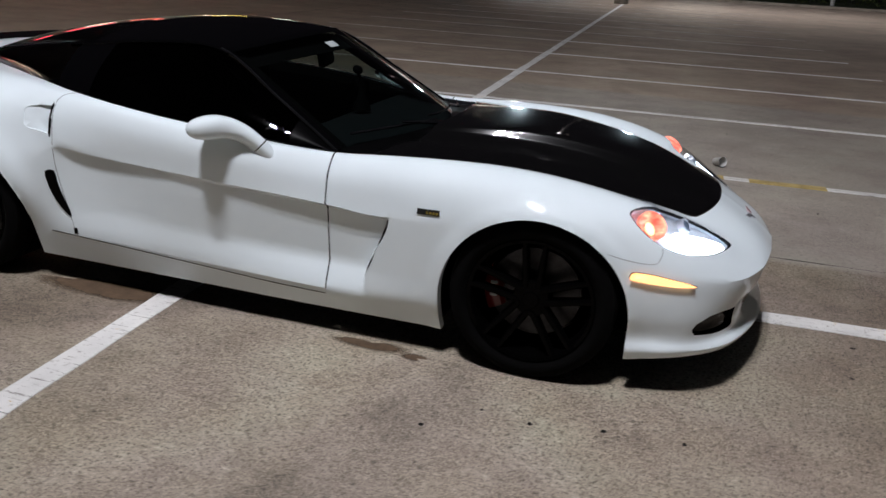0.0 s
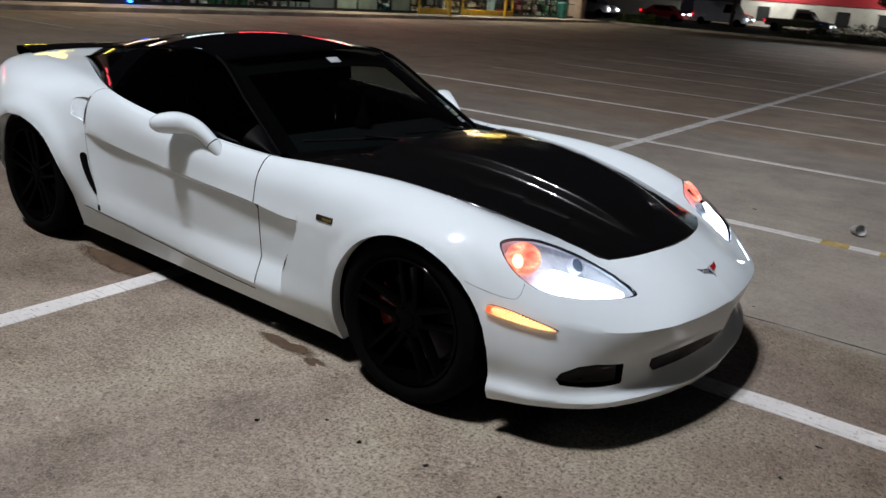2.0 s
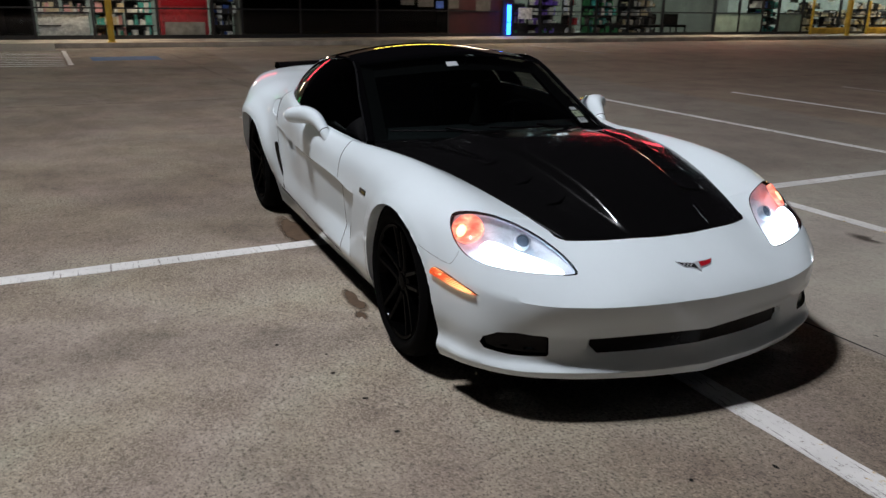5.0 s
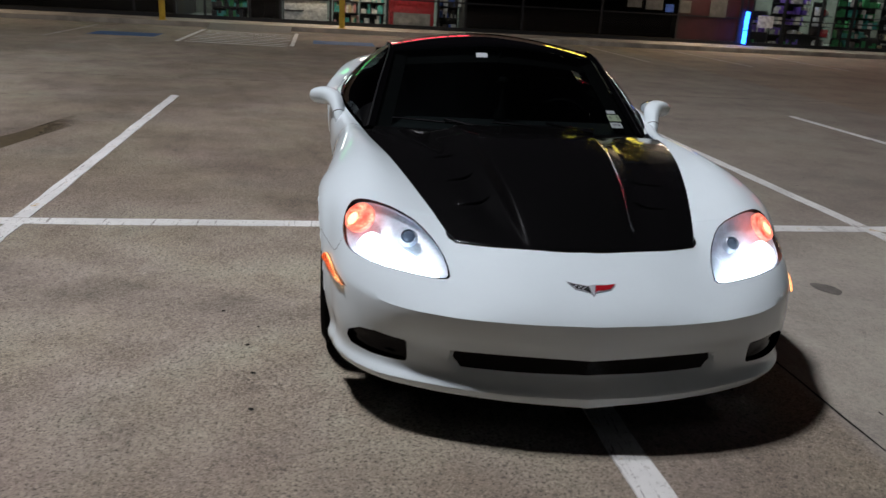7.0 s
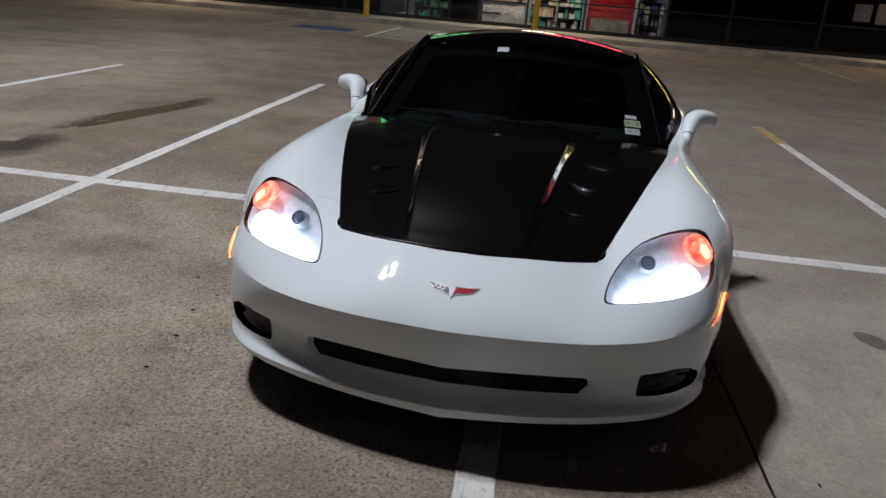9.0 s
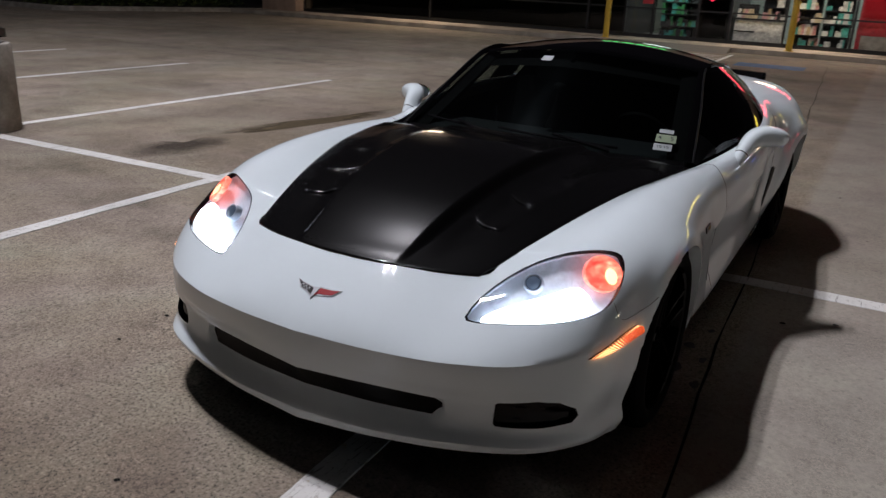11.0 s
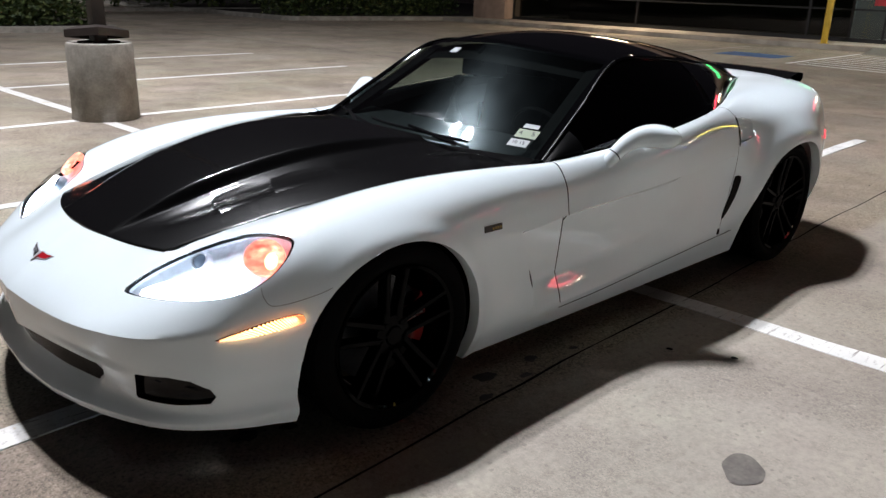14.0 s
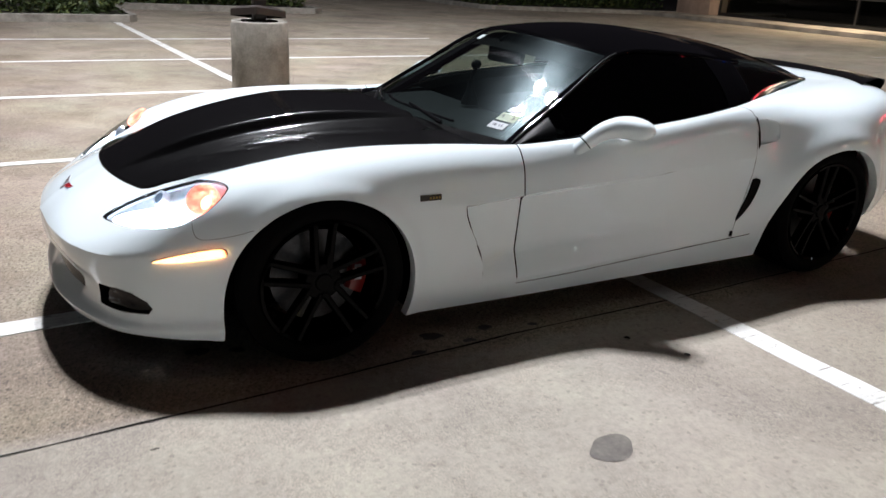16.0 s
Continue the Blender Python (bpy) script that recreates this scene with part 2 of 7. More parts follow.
l_.new(mix(oil, ramp(oil, noise_node(oil, 14, 6, 0.7), [(0.35, grey(0)), (0.65, grey(1))]), (0.018, 0.015, 0.014), (0.06, 0.05, 0.043)), b_.inputs["Base Color"])


def soft_stain(name, colour, inner, outer, strength=1.0):
    """A stain that fades out into the concrete towards its ragged edge."""
    m = mottled(name, colour, 0.8, 12, 0.3)
    n, l, b = nodes_of(m)
    co, su, ln, ad, mr = n.new("ShaderNodeTexCoord"), n.new("ShaderNodeVectorMath"), n.new("ShaderNodeVectorMath"), n.new("ShaderNodeMath"), n.new("ShaderNodeMapRange")
    su.operation, ln.operation, ad.operation = "SUBTRACT", "LENGTH", "MULTIPLY_ADD"
    su.inputs[1].default_value = (0.5, 0.5, 0.0)
    l.new(co.outputs["Generated"], su.inputs[0])
    flat = n.new("ShaderNodeVectorMath")
    flat.operation = "MULTIPLY"
    flat.inputs[1].default_value = (1, 1, 0)
    l.new(su.outputs[0], flat.inputs[0])
    l.new(flat.outputs[0], ln.inputs[0])
    l.new(noise_node(m, 5, 6, 0.7), ad.inputs[0])
    ad.inputs[1].default_value = 0.35
    l.new(ln.outputs["Value"], ad.inputs[2])
    mr.inputs["From Min"].default_value, mr.inputs["From Max"].default_value = inner, outer
    mr.inputs["To Min"].default_value, mr.inputs["To Max"].default_value = strength, 0.0
    l.new(ad.outputs[0], mr.inputs["Value"])
    l.new(mr.outputs["Result"], b.inputs["Alpha"])
    return m


smudge = soft_stain("tyre_smudge", (0.06, 0.044, 0.03), 0.30, 0.60, 0.72)
grime_soft = soft_stain("rusty_water", (0.12, 0.075, 0.042), 0.42, 0.62, 0.9)
streak = soft_stain("old_oil", (0.085, 0.060, 0.026), 0.36, 0.62, 0.85)
damp = mottled("damp_stain", (0.15, 0.134, 0.118), 0.8, 12, 0.3)

white_paint = material("white_car_paint", (0.83, 0.92, 0.95), 0.5, 0, 1.0, 0.08)
n_, l_, b_ = nodes_of(white_paint)
l_.new(mix(white_paint, 0.5, (0.83, 0.92, 0.95), ramp(white_paint, noise_node(white_paint, 3.0, 4), [(0.3, grey(0.93)), (0.7, grey(1.0))]), "MULTIPLY"), b_.inputs["Base Color"])
black_paint = material("black_gloss_paint", (0.0015, 0.0015, 0.0018), 0.4, 0, 1.0, 0.0)
carbon = material("carbon_weave", (0.003, 0.003, 0.003), 0.24, 0, 1.0, 0.13)
n_, l_, b_ = nodes_of(carbon)
b_.inputs["Coat Roughness"].default_value = 0.055
wave_ = n_.new("ShaderNodeBump")  # slight ripples in the lacquer
wave_.inputs["Strength"].default_value, wave_.inputs["Distance"].default_value = 0.35, 0.004
l_.new(noise_node(carbon, 9, 3, 0.5), wave_.inputs["Height"])
l_.new(wave_.outputs["Normal"], b_.inputs["Coat Normal"])
tex, chk = n_.new("ShaderNodeTexCoord"), n_.new("ShaderNodeTexChecker")
chk.inputs["Scale"].default_value = 380
chk.inputs["Color1"].default_value, chk.inputs["Color2"].default_value = (0.0018, 0.0018, 0.002, 1), (0.0050, 0.0048, 0.0048, 1)
l_.new(tex.outputs["Object"], chk.inputs["Vector"])
l_.new(chk.outputs["Color"], b_.inputs["Base Color"])
satin_black = mottled("satin_black_trim", (0.0014, 0.0014, 0.0016), 0.4, 6, 0.3, 80, 0.1, spec=0.05)
rubber = mottled("tyre_rubber", (0.0025, 0.0025, 0.0025), 0.9, 9, 0.3, 90, 0.3, spec=0.06)
wheel_black = material("wheel_gloss_black", (0.001, 0.001, 0.001), 0.4, 0, 0.10, 0.0)
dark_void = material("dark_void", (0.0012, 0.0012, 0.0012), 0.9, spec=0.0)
chrome = material("chrome", (0.75, 0.76, 0.78), 0.12, 1.0)
disc_steel = mottled("brake_disc_steel", (0.055, 0.055, 0.058), 0.35, 20, 0.3, 120, 0.2, metal=1.0)
red_caliper = material("red_caliper_paint", (0.16, 0.008, 0.007), 0.35, 0, 0.5)
red_enamel = material("red_enamel", (0.4, 0.012, 0.02), 0.25, 0, 0.6)
reflector = mottled("lamp_reflector", (0.60, 0.66, 0.75), 0.3, 30, 0.25, 90, 0.1, metal=0.25)
lamp_housing = mottled("lamp_housing", (0.60, 0.64, 0.70), 0.35, 25, 0.15, 90, 0.1)
head_glow = glowing("headlamp_glow", (0.84, 0.93, 1.0), 6.5)
amber_glow = glowing("amber_glow", (1.0, 0.17, 0.015), 0.75)
pale_amber = glowing("pale_amber_glow", (1.0, 0.58, 0.22), 2.2)
dull_red = glowing("dull_red_lens", (0.30, 0.015, 0.012), 0.5)
hot_amber = glowing("hot_amber_glow", (1.0, 0.55, 0.30), 2.6)
signal_glow = glowing("turn_signal_glow", (1.0, 0.25, 0.16), 1.0)
n_, l_, b_ = nodes_of(amber_glow)
l_.new(ramp(amber_glow, noise_node(amber_glow, 160, 2, 0.5), [(0.35, (0.5, 0.085, 0.008)), (0.65, (1.0, 0.17, 0.015))]), b_.inputs["Emission Color"])
n_, l_, b_ = nodes_of(signal_glow)
l_.new(ramp(signal_glow, noise_node(signal_glow, 26, 4, 0.6, stretch=(1, 1, 2.2)), [(0.36, (0.55, 0.06, 0.05)), (0.50, (1.0, 0.22, 0.15)), (0.60, (1.0, 0.42, 0.26)), (0.70, (1.0, 0.8, 0.55))]), b_.inputs["Emission Color"])
tail_glow = glowing("tail_marker_glow", (1.0, 0.03, 0.05), 1.6)
clear_glass = tinted_glass("clear_lens", (0.96, 0.97, 0.98))
windscreen_glass = tinted_glass("windscreen_glass", (0.74, 0.82, 0.80), haze=0.005)
hatch_tint = tinted_glass("hatch_glass", (0.06, 0.066, 0.064))
silver_enamel = material("silver_enamel", (0.55, 0.57, 0.6), 0.3, 0.25)
privacy_glass = tinted_glass("privacy_glass", (0.29, 0.33, 0.31))
shop_glass = tinted_glass("shop_glass", (0.9, 0.93, 0.92))
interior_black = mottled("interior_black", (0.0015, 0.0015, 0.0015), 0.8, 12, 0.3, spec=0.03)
wiper_black = mottled("wiper_gloss_black", (0.008, 0.008, 0.009), 0.22, 20, 0.3, 120, 0.3)
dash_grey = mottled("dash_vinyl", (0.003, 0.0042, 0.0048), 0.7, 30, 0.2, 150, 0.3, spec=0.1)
pillar_trim = mottled("pillar_trim", (0.006, 0.006, 0.007), 0.4, 8, 0.3, 60, 0.1, spec=0.12)
projector_glass = material("projector_glass", (0.12, 0.16, 0.22), 0.05)
smoke_plastic = material("smoked_plastic", (0.004, 0.004, 0.005), 0.08, spec=0.16)
grille_black = mottled("grille_gloss_black", (0.004, 0.004, 0.005), 0.2, 12, 0.3, 60, 0.15, spec=0.07)
badge_black = material("badge_black", (0.01, 0.01, 0.01), 0.3)
badge_yellow = material("badge_yellow", (0.28, 0.20, 0.03), 0.35)
sticker_white = material("sticker_paper", (0.40, 0.43, 0.44), 0.6)
sticker_green = material("sticker_green_paper", (0.27, 0.33, 0.22), 0.6)
ink = material("ink", (0.02, 0.02, 0.03), 0.6)

# ---- mesh helpers ----


def mesh_of(bm, name, mats, smooth=True):
    bmesh.ops.remove_doubles(bm, verts=bm.verts, dist=0.0004)
    me = bpy.data.meshes.new(name)
    bm.to_mesh(me)
    bm.free()
    for m in mats if isinstance(mats, (list, tuple)) else (mats,):
        me.materials.append(m)
    if smooth:
        me.shade_smooth()
        me.set_sharp_from_angle(angle=radians(smooth if smooth > 1 else 38))
    return me


def part(name, bm, mats, parent=None, label="", smooth=True):
    """Links a bmesh as one mesh object, under a thing or a part if given."""
    ob = new(name, mesh_of(bm, name, mats, smooth))
    if parent is not None:
        ob.parent = parent
    if label:
        ob["label"] = label
    return ob


def thing(name, label, category, group="", m=None, kind=""):
    ob = new(name)
    ob.empty_display_size = 0.2
    if m is not None:
        ob.matrix_world = m
    return tagged(ob, label, category, group, kind)


def box(bm, lo, hi, bevel=0.0, m=None):
    lo, hi = Vector(lo), Vector(hi)
    r = bmesh.ops.create_cube(bm, size=1.0, matrix=Matrix.Translation((lo + hi) / 2) @ Matrix.Diagonal((*(hi - lo), 1)))
    if bevel:
        es = list({e for v in r["verts"] for e in v.link_edges})
        out = bmesh.ops.bevel(bm, geom=es, offset=bevel, segments=2, affect="EDGES", profile=0.6)
        vs = list({v for f in out["faces"] for v in f.verts} | {v for v in r["verts"] if v.is_valid})
    else:
        vs = r["verts"]
    if m is not None:
        bmesh.ops.transform(bm, matrix=m, verts=[v for v in vs if v.is_valid])
    return bm


def lathe(bm, profile, m=None, steps=32, arc=2 * math.pi):
    """Turns (radius, height) pairs round z."""
    rings = []
    full = abs(arc - 2 * math.pi) < 1e-6
    for k in range(steps if full else steps + 1):
        a = arc * k / steps
        ring = [bm.verts.new((m or Matrix()) @ Vector((r * math.cos(a), r * math.sin(a), h))) for r, h in profile]
        rings.append(ring)
    for k in range(steps):
        a, b = rings[k], rings[(k + 1) % len(rings)]
        for j in range(len(profile) - 1):
            try:
                bm.faces.new((a[j], b[j], b[j + 1], a[j + 1]))
            except ValueError:
                pass
    return bm


def tube(bm, pts, radius, sides=8):
    pts = [Vector(p) for p in pts]
    rings = []
    for k, p in enumerate(pts):
        d = (pts[min(k + 1, len(pts) - 1)] - pts[max(k - 1, 0)]).normalized()
        q = d.to_track_quat("Z", "Y")
        r = radius[k] if isinstance(radius, (list, tuple)) else radius
        rings.append([bm.verts.new(p + q @ Vector((r * math.cos(2 * math.pi * j / sides), r * math.sin(2 * math.pi * j / sides), 0))) for j in range(sides)])
    for a, b in zip(rings, rings[1:]):
        for j in range(sides):
            bm.faces.new((a[j], a[(j + 1) % sides], b[(j + 1) % sides], b[j]))
    bm.faces.new(rings[0][::-1])
    bm.faces.new(rings[-1])
    return bm


def prism(bm, outline, depth, m=None):
    """An outline in x and z, given thickness along +y."""
    a = [bm.verts.new((m or Matrix()) @ Vector((x, 0, z))) for x, z in outline]
    b = [bm.verts.new((m or Matrix()) @ Vector((x, depth, z))) for x, z in outline]
    bm.faces.new(a)
    bm.faces.new(b[::-1])
    for k in range(len(a)):
        bm.faces.new((a[k - 1], b[k - 1], b[k], a[k]))
    bmesh.ops.recalc_face_normals(bm, faces=bm.faces)
    return bm


def grid(bm, rows):
    """Faces over rows of places; None leaves a hole."""
    vs = [[bm.verts.new(p) if p is not None else None for p in row] for row in rows]
    for a, b in zip(vs, vs[1:]):
        for j in range(len(a) - 1):
            four = [v for v in (a[j], a[j + 1], b[j + 1], b[j]) if v is not None]
            if len(four) == 4:
                bm.faces.new(four)
    return vs


def grid_bm(rows):
    bm = bmesh.new()
    grid(bm, rows)
    return bm


def catmull(pts, t):
    """A smooth curve through pts; t runs from 0 to len(pts) - 1."""
    k = min(int(t), len(pts) - 2)
    f = t - k
    p1, p2 = pts[k], pts[k + 1]
    p0 = pts[k - 1] if k else p1 * 2 - p2
    p3 = pts[k + 2] if k + 2 < len(pts) else p2 * 2 - p1
    return 0.5 * (2 * p1 + (p2 - p0) * f + (2 * p0 - 5 * p1 + 4 * p2 - p3) * f * f + (3 * p1 - p0 - 3 * p2 + p3) * f ** 3)


def smooth01(x, a=0.0, b=1.0):
    t = min(1.0, max(0.0, (x - a) / (b - a)))
    return t * t * (3 - 2 * t)


def blob(bm, cx, cy, rx, ry, seed, z=0.004, turn=0.0, rough=0.25, steps=36):
    rnd = random.Random(seed)
    ph = [rnd.uniform(0, 6.28) for _ in range(5)]
    ring = []
    for k in range(steps):
        a = 2 * math.pi * k / steps
        w = 1 + rough * sum(math.sin((j + 2) * a + ph[j]) / (j + 2) for j in range(5))
        x, y = rx * w * math.cos(a), ry * w * math.sin(a)
        ring.append(bm.verts.new((cx + x * math.cos(turn) - y * math.sin(turn), cy + x * math.sin(turn) + y * math.cos(turn), z)))
    mid = bm.verts.new((cx, cy, z))
    for k in range(steps):
        bm.faces.new((mid, ring[k - 1], ring[k]))
    return bm

# ---- the lot ----
bm = bmesh.new()
grid(bm, [[lot(u, v) for v in (-260, -60, -20, 0, 20, 60, 260)] for u in (-260, -60, -20, 0, 20, 60, 260)])
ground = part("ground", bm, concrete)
tagged(ground, "worn mottled concrete surface of the parking lot", "ground", kind="structure")

BAY, LINE_X, LINE_Y, KERB_U = 2.762, -1.695, 0.099, -21.30


def stripe(name, u0, v0, u1, v1, width=0.11, z=0.003, label="worn white painted parking line on concrete", mat=None):
    """A painted line on the lot, with slightly ragged edges."""
    a, b = lot(u0, v0), lot(u1, v1)
    d = (b - a).normalized()
    nrm = Vector((-d.y, d.x, 0))
    rnd = random.Random(int(abs(u0 * 31 + v0 * 17 + u1 * 7) * 10))
    steps = max(4, int((b - a).length / 0.25))
    rows = []
    for k in range(steps + 1):
        p = a.lerp(b, k / steps)
        w0, w1 = width / 2 + rnd.uniform(-0.006, 0.006), width / 2 + rnd.uniform(-0.006, 0.006)
        rows.append([p + nrm * w0 + Vector((0, 0, 0.0003)), p + nrm * w0 * 0.97 + Vector((0, 0, z)), p - nrm * w1 * 0.97 + Vector((0, 0, z)), p - nrm * w1 + Vector((0, 0, 0.0003))])
    bm = bmesh.new()
    grid(bm, rows)
    return tagged(part(name, bm, mat or paint, smooth=False), label, "road marking", "parking lines", "structure")


stripe("parking_line", LINE_X, -14.4, LINE_X, 35.5, 0.125)
for k in range(-4, 13):
    v = LINE_Y + BAY * k
    if k == -4:
        stripe("parking_line", LINE_X - 5.4, v, LINE_X + 3.2, v, 0.09, 0.005)
        continue
    # the lines farther along are rubbed almost away
    stripe("parking_line", LINE_X - 5.45, v, LINE_X - 0.06, v, 0.10 if k else 0.12, 0.005, mat=faded_paint if k > 3 else paint)
    stripe("parking_line", LINE_X + 0.06, v, LINE_X + 5.6, v, 0.10 if k else 0.125, 0.005, mat=faded_paint if k > 5 else paint)
# old yellow paint showing where the white has worn off
for u0, u1, v in ((0.74, 0.92, LINE_Y + BAY), (1.11, 1.68, LINE_Y + BAY), (-7.1, -6.0, LINE_Y + BAY), (2.6, 3.1, LINE_Y - BAY)):
    stripe("worn_line_patch", u0, v, u1, v, 0.112, 0.0062, "old yellow paint showing through the worn white line", old_yellow)
# bays along the shops, with the hatched access strip and its two wheelchair bays
for v in (-6.83, -4.05, -1.52, 7.1, 9.8, 12.5):
    stripe("parking_line", -20.3, v, -15.7, v, 0.1, 0.003, "faded white painted bay line by the kerb", faded_paint if v < -6 or v > 0 else paint)
for k in range(9):
    stripe("hatch_line", -19.9 + k * 0.5, -3.9, -19.5 + k * 0.5, -1.62, 0.07, 0.0034, "faded white hatch line of the access strip")
for v in (-5.45, -0.3):
    bm = bmesh.new()
    grid(bm, [[lot(u, vv, 0.004) for vv in (v - 0.75, v + 0.75)] for u in (-17.9, -16.7)])
    tagged(part("wheelchair_bay_mark", bm, blue_paint, smooth=False), "worn blue painted square on the wheelchair bay", "road marking", kind="structure")

# slab joint that runs under the car's left side, wandering a little
rows = []
rnd = random.Random(4)
for k in range(0, 131):
    u = -19.0 + k * 0.25
    v = 1.0 + 0.007 * u + 0.010 * math.sin(u * 2.1) + rnd.uniform(-0.005, 0.005)
    w = 0.002 + rnd.uniform(0, 0.0045)
    rows.append([lot(u, v - w, 0.002), lot(u, v + w, 0.002)])
bm = bmesh.new()
grid(bm, rows)
tagged(part("slab_joint", bm, tar, smooth=False), "dark ragged joint between concrete slabs", "pavement joint", kind="structure")
for joint_u in (14.0, -9.0):
    bm = bmesh.new()
    grid(bm, [[lot(joint_u + 0.01 * math.sin(k), -30 + k * 1.0, 0.002), lot(joint_u + 0.014 + 0.01 * math.sin(k), -30 + k * 1.0, 0.002)] for k in range(61)])
    tagged(part("slab_joint", bm, tar, smooth=False), "thin dark joint between concrete slabs", "pavement joint", kind="structure")

# stains: oil drips by the left front wheel, a round damp spot, rusty water marks by the right sill
bm = bmesh.new()
blob(bm, -0.646, 1.78, 0.085, 0.066, 3, 0.0022, 0.4, 0.12)
tagged(part("damp_spot", bm, damp, smooth=False), "round dark damp spot on the concrete", "stain", kind="structure")
for k, (x, y, a, b) in enumerate(((-0.47, 0.84, 0.05, 0.03), (-0.72, 0.85, 0.036, 0.02), (-0.60, 0.93, 0.026, 0.016), (-0.36, 0.95, 0.03, 0.02), (0.42, 0.62, 0.045, 0.03), (0.28, 0.66, 0.03, 0.02), (-0.93, 0.9, 0.02, 0.014))):
    bm = bmesh.new()
    blob(bm, x, y, a, b, k + 5, 0.0024)
    tagged(part("oil_drip", bm, oil, smooth=False), "small black oil drip on the concrete", "stain", "oil drips", "structure")
for k, (x, y, a, b) in enumerate(((-1.95, -0.86, 0.46, 0.10), (-0.62, -0.88, 0.18, 0.055), (-0.45, -0.9, 0.07, 0.035))):
    bm = bmesh.new()
    blob(bm, x, y, a, b, k + 20, 0.0021, 0, 0.5)
    tagged(part("rust_mark", bm, grime_soft, smooth=False), "brown rusty water mark beside the sill", "stain", kind="structure")
for k, (u, v, a, b, tn) in enumerate(((-2.35, -3.62, 0.62, 0.34, 0.1), (-0.35, 2.55, 0.14, 0.08, 0))):
    bm = bmesh.new()
    blob(bm, *lot(u, v).xy, a, b, k + 40, 0.0019, tn, 0.5)
    tagged(part("tyre_smudge", bm, smudge, smooth=False), "dark smudge rubbed into the concrete", "stain", kind="structure")

# a long thin streak of old oil across the next bay
bm = bmesh.new()
blob(bm, -4.05, -3.72, 1.75, 0.16, 61, 0.0019, -0.16, 0.35, 64)
tagged(part("oil_streak", bm, streak, smooth=False), "long brown streak of old oil on the concrete", "stain", kind="structure")

# small litter and chewing gum spots
rnd = random.Random(8)
bm = bmesh.new()
for x, y in ((0.349, -1.147), (0.62, -1.12), (1.253, -0.36), (1.3, -0.05), (1.72, 0.5), (-0.25, -1.35), (0.1, -1.2)):
    blob(bm, x, y, rnd.uniform(0.008, 0.014), rnd.uniform(0.007, 0.011), int(x * 100) + 300, 0.003, 0, 0.2, 14)
for _ in range(170):
    u, v = rnd.uniform(-8, 6), rnd.uniform(-7, 8)
    blob(bm, *lot(u, v).xy, rnd.uniform(0.004, 0.016), rnd.uniform(0.004, 0.013), rnd.randint(0, 9999), 0.0026, 0, 0.3, 9)
tagged(part("gum_spots", bm, tar, smooth=False), "scattered black gum and grit spots on the concrete", "litter", kind="stuff")

# a plastic cup lying on its side
cup = thing("plastic_cup", "crushed clear plastic cup lying on the concrete", "cup", m=pose(*lot(0.9, 3.27, 0.04), 78, 0, 35))
bm = bmesh.new()
lathe(bm, [(0.026, -0.05), (0.03, -0.048), (0.037, 0.045), (0.041, 0.05), (0.041, 0.054), (0.036, 0.05), (0.028, -0.044), (0.0, -0.045)], steps=20)
part("cup_wall", bm, mottled("cup_plastic", (0.62, 0.62, 0.6), 0.3, 20, 0.2), cup)

# concrete drum with the lamp pole
drum = tagged(new("concrete_drum"), "round stained concrete drum under a lamp post", "concrete drum")
drum.matrix_world = lot_pose(POLE[0], POLE[1])
bm = bmesh.new()
prof = [(0.0, 0.0), (0.315, 0.0), (0.32, 0.02), (0.316, 0.3), (0.312, 0.72), (0.300, 0.745), (0.285, 0.752), (0.24, 0.742), (0.0, 0.74)]
lathe(bm, prof, steps=48)
for v in bm.verts:
    if 0.02 < v.co.z < 0.76:
        k = 1 + 0.018 * noise.noise(v.co * 6)
        v.co.x, v.co.y = v.co.x * k, v.co.y * k
part("drum_wall", bm, old_concrete, drum)
bm = bmesh.new()
lathe(bm, [(0.0, 0.0), (0.2, 0.0), (0.2, 0.016), (0.0, 0.018)], Matrix.Translation((0, 0, 0.739)), 24)
part("grout_pad", bm, tar, drum)
post = tagged(new("lamp_post"), "dark bronze square steel lamp post with four heads", "lamp post")
post.matrix_world = lot_pose(POLE[0], POLE[1], 0.742)
bronze = mottled("bronze_paint", (0.035, 0.026, 0.022), 0.5, 5, 0.3, 40, 0.2)
bm = bmesh.new()
box(bm, (-0.065, -0.065, 0.0), (0.065, 0.065, LAMP_Z - 0.70), 0.012)
part("pole", bm, bronze, post)
bm = bmesh.new()
ring0 = [(-0.21, -0.21), (0.21, -0.21), (0.21, 0.21), (-0.21, 0.21)]
grid(bm, [[Vector((x * s, y * s, h)) for x, y in ring0 + ring0[:1]] for s, h in ((1.0, 0.02), (1.0, 0.09), (0.62, 0.125), (0.34, 0.13))])
bmesh.ops.transform(bm, matrix=pose(0.01, 0, 0.03, 6, -7, 24), verts=bm.verts)
part("base_cover", bm, bronze, post, "loose tilted base cover")
for head_u, head_v in HEADS:
    bm = bmesh.new()
    tube(bm, [(0, 0, LAMP_Z - 0.85), (head_u - 0.2, head_v, LAMP_Z - 0.62)], 0.03)
    part("arm", bm, bronze, post)
    bm = bmesh.new()
    c = Vector((head_u, head_v, LAMP_Z - 0.742))
    box(bm, c + Vector((-0.25, -0.25, 0.02)), c + Vector((0.25, 0.25, 0.2)), 0.04)
    part("lamp_head", bm, bronze, post)

# ---- the car ----
from mathutils.bvhtree import BVHTree

car = thing("sports_car", "white low sports coupe with black hood, roof and wheels, headlamps on", "car")

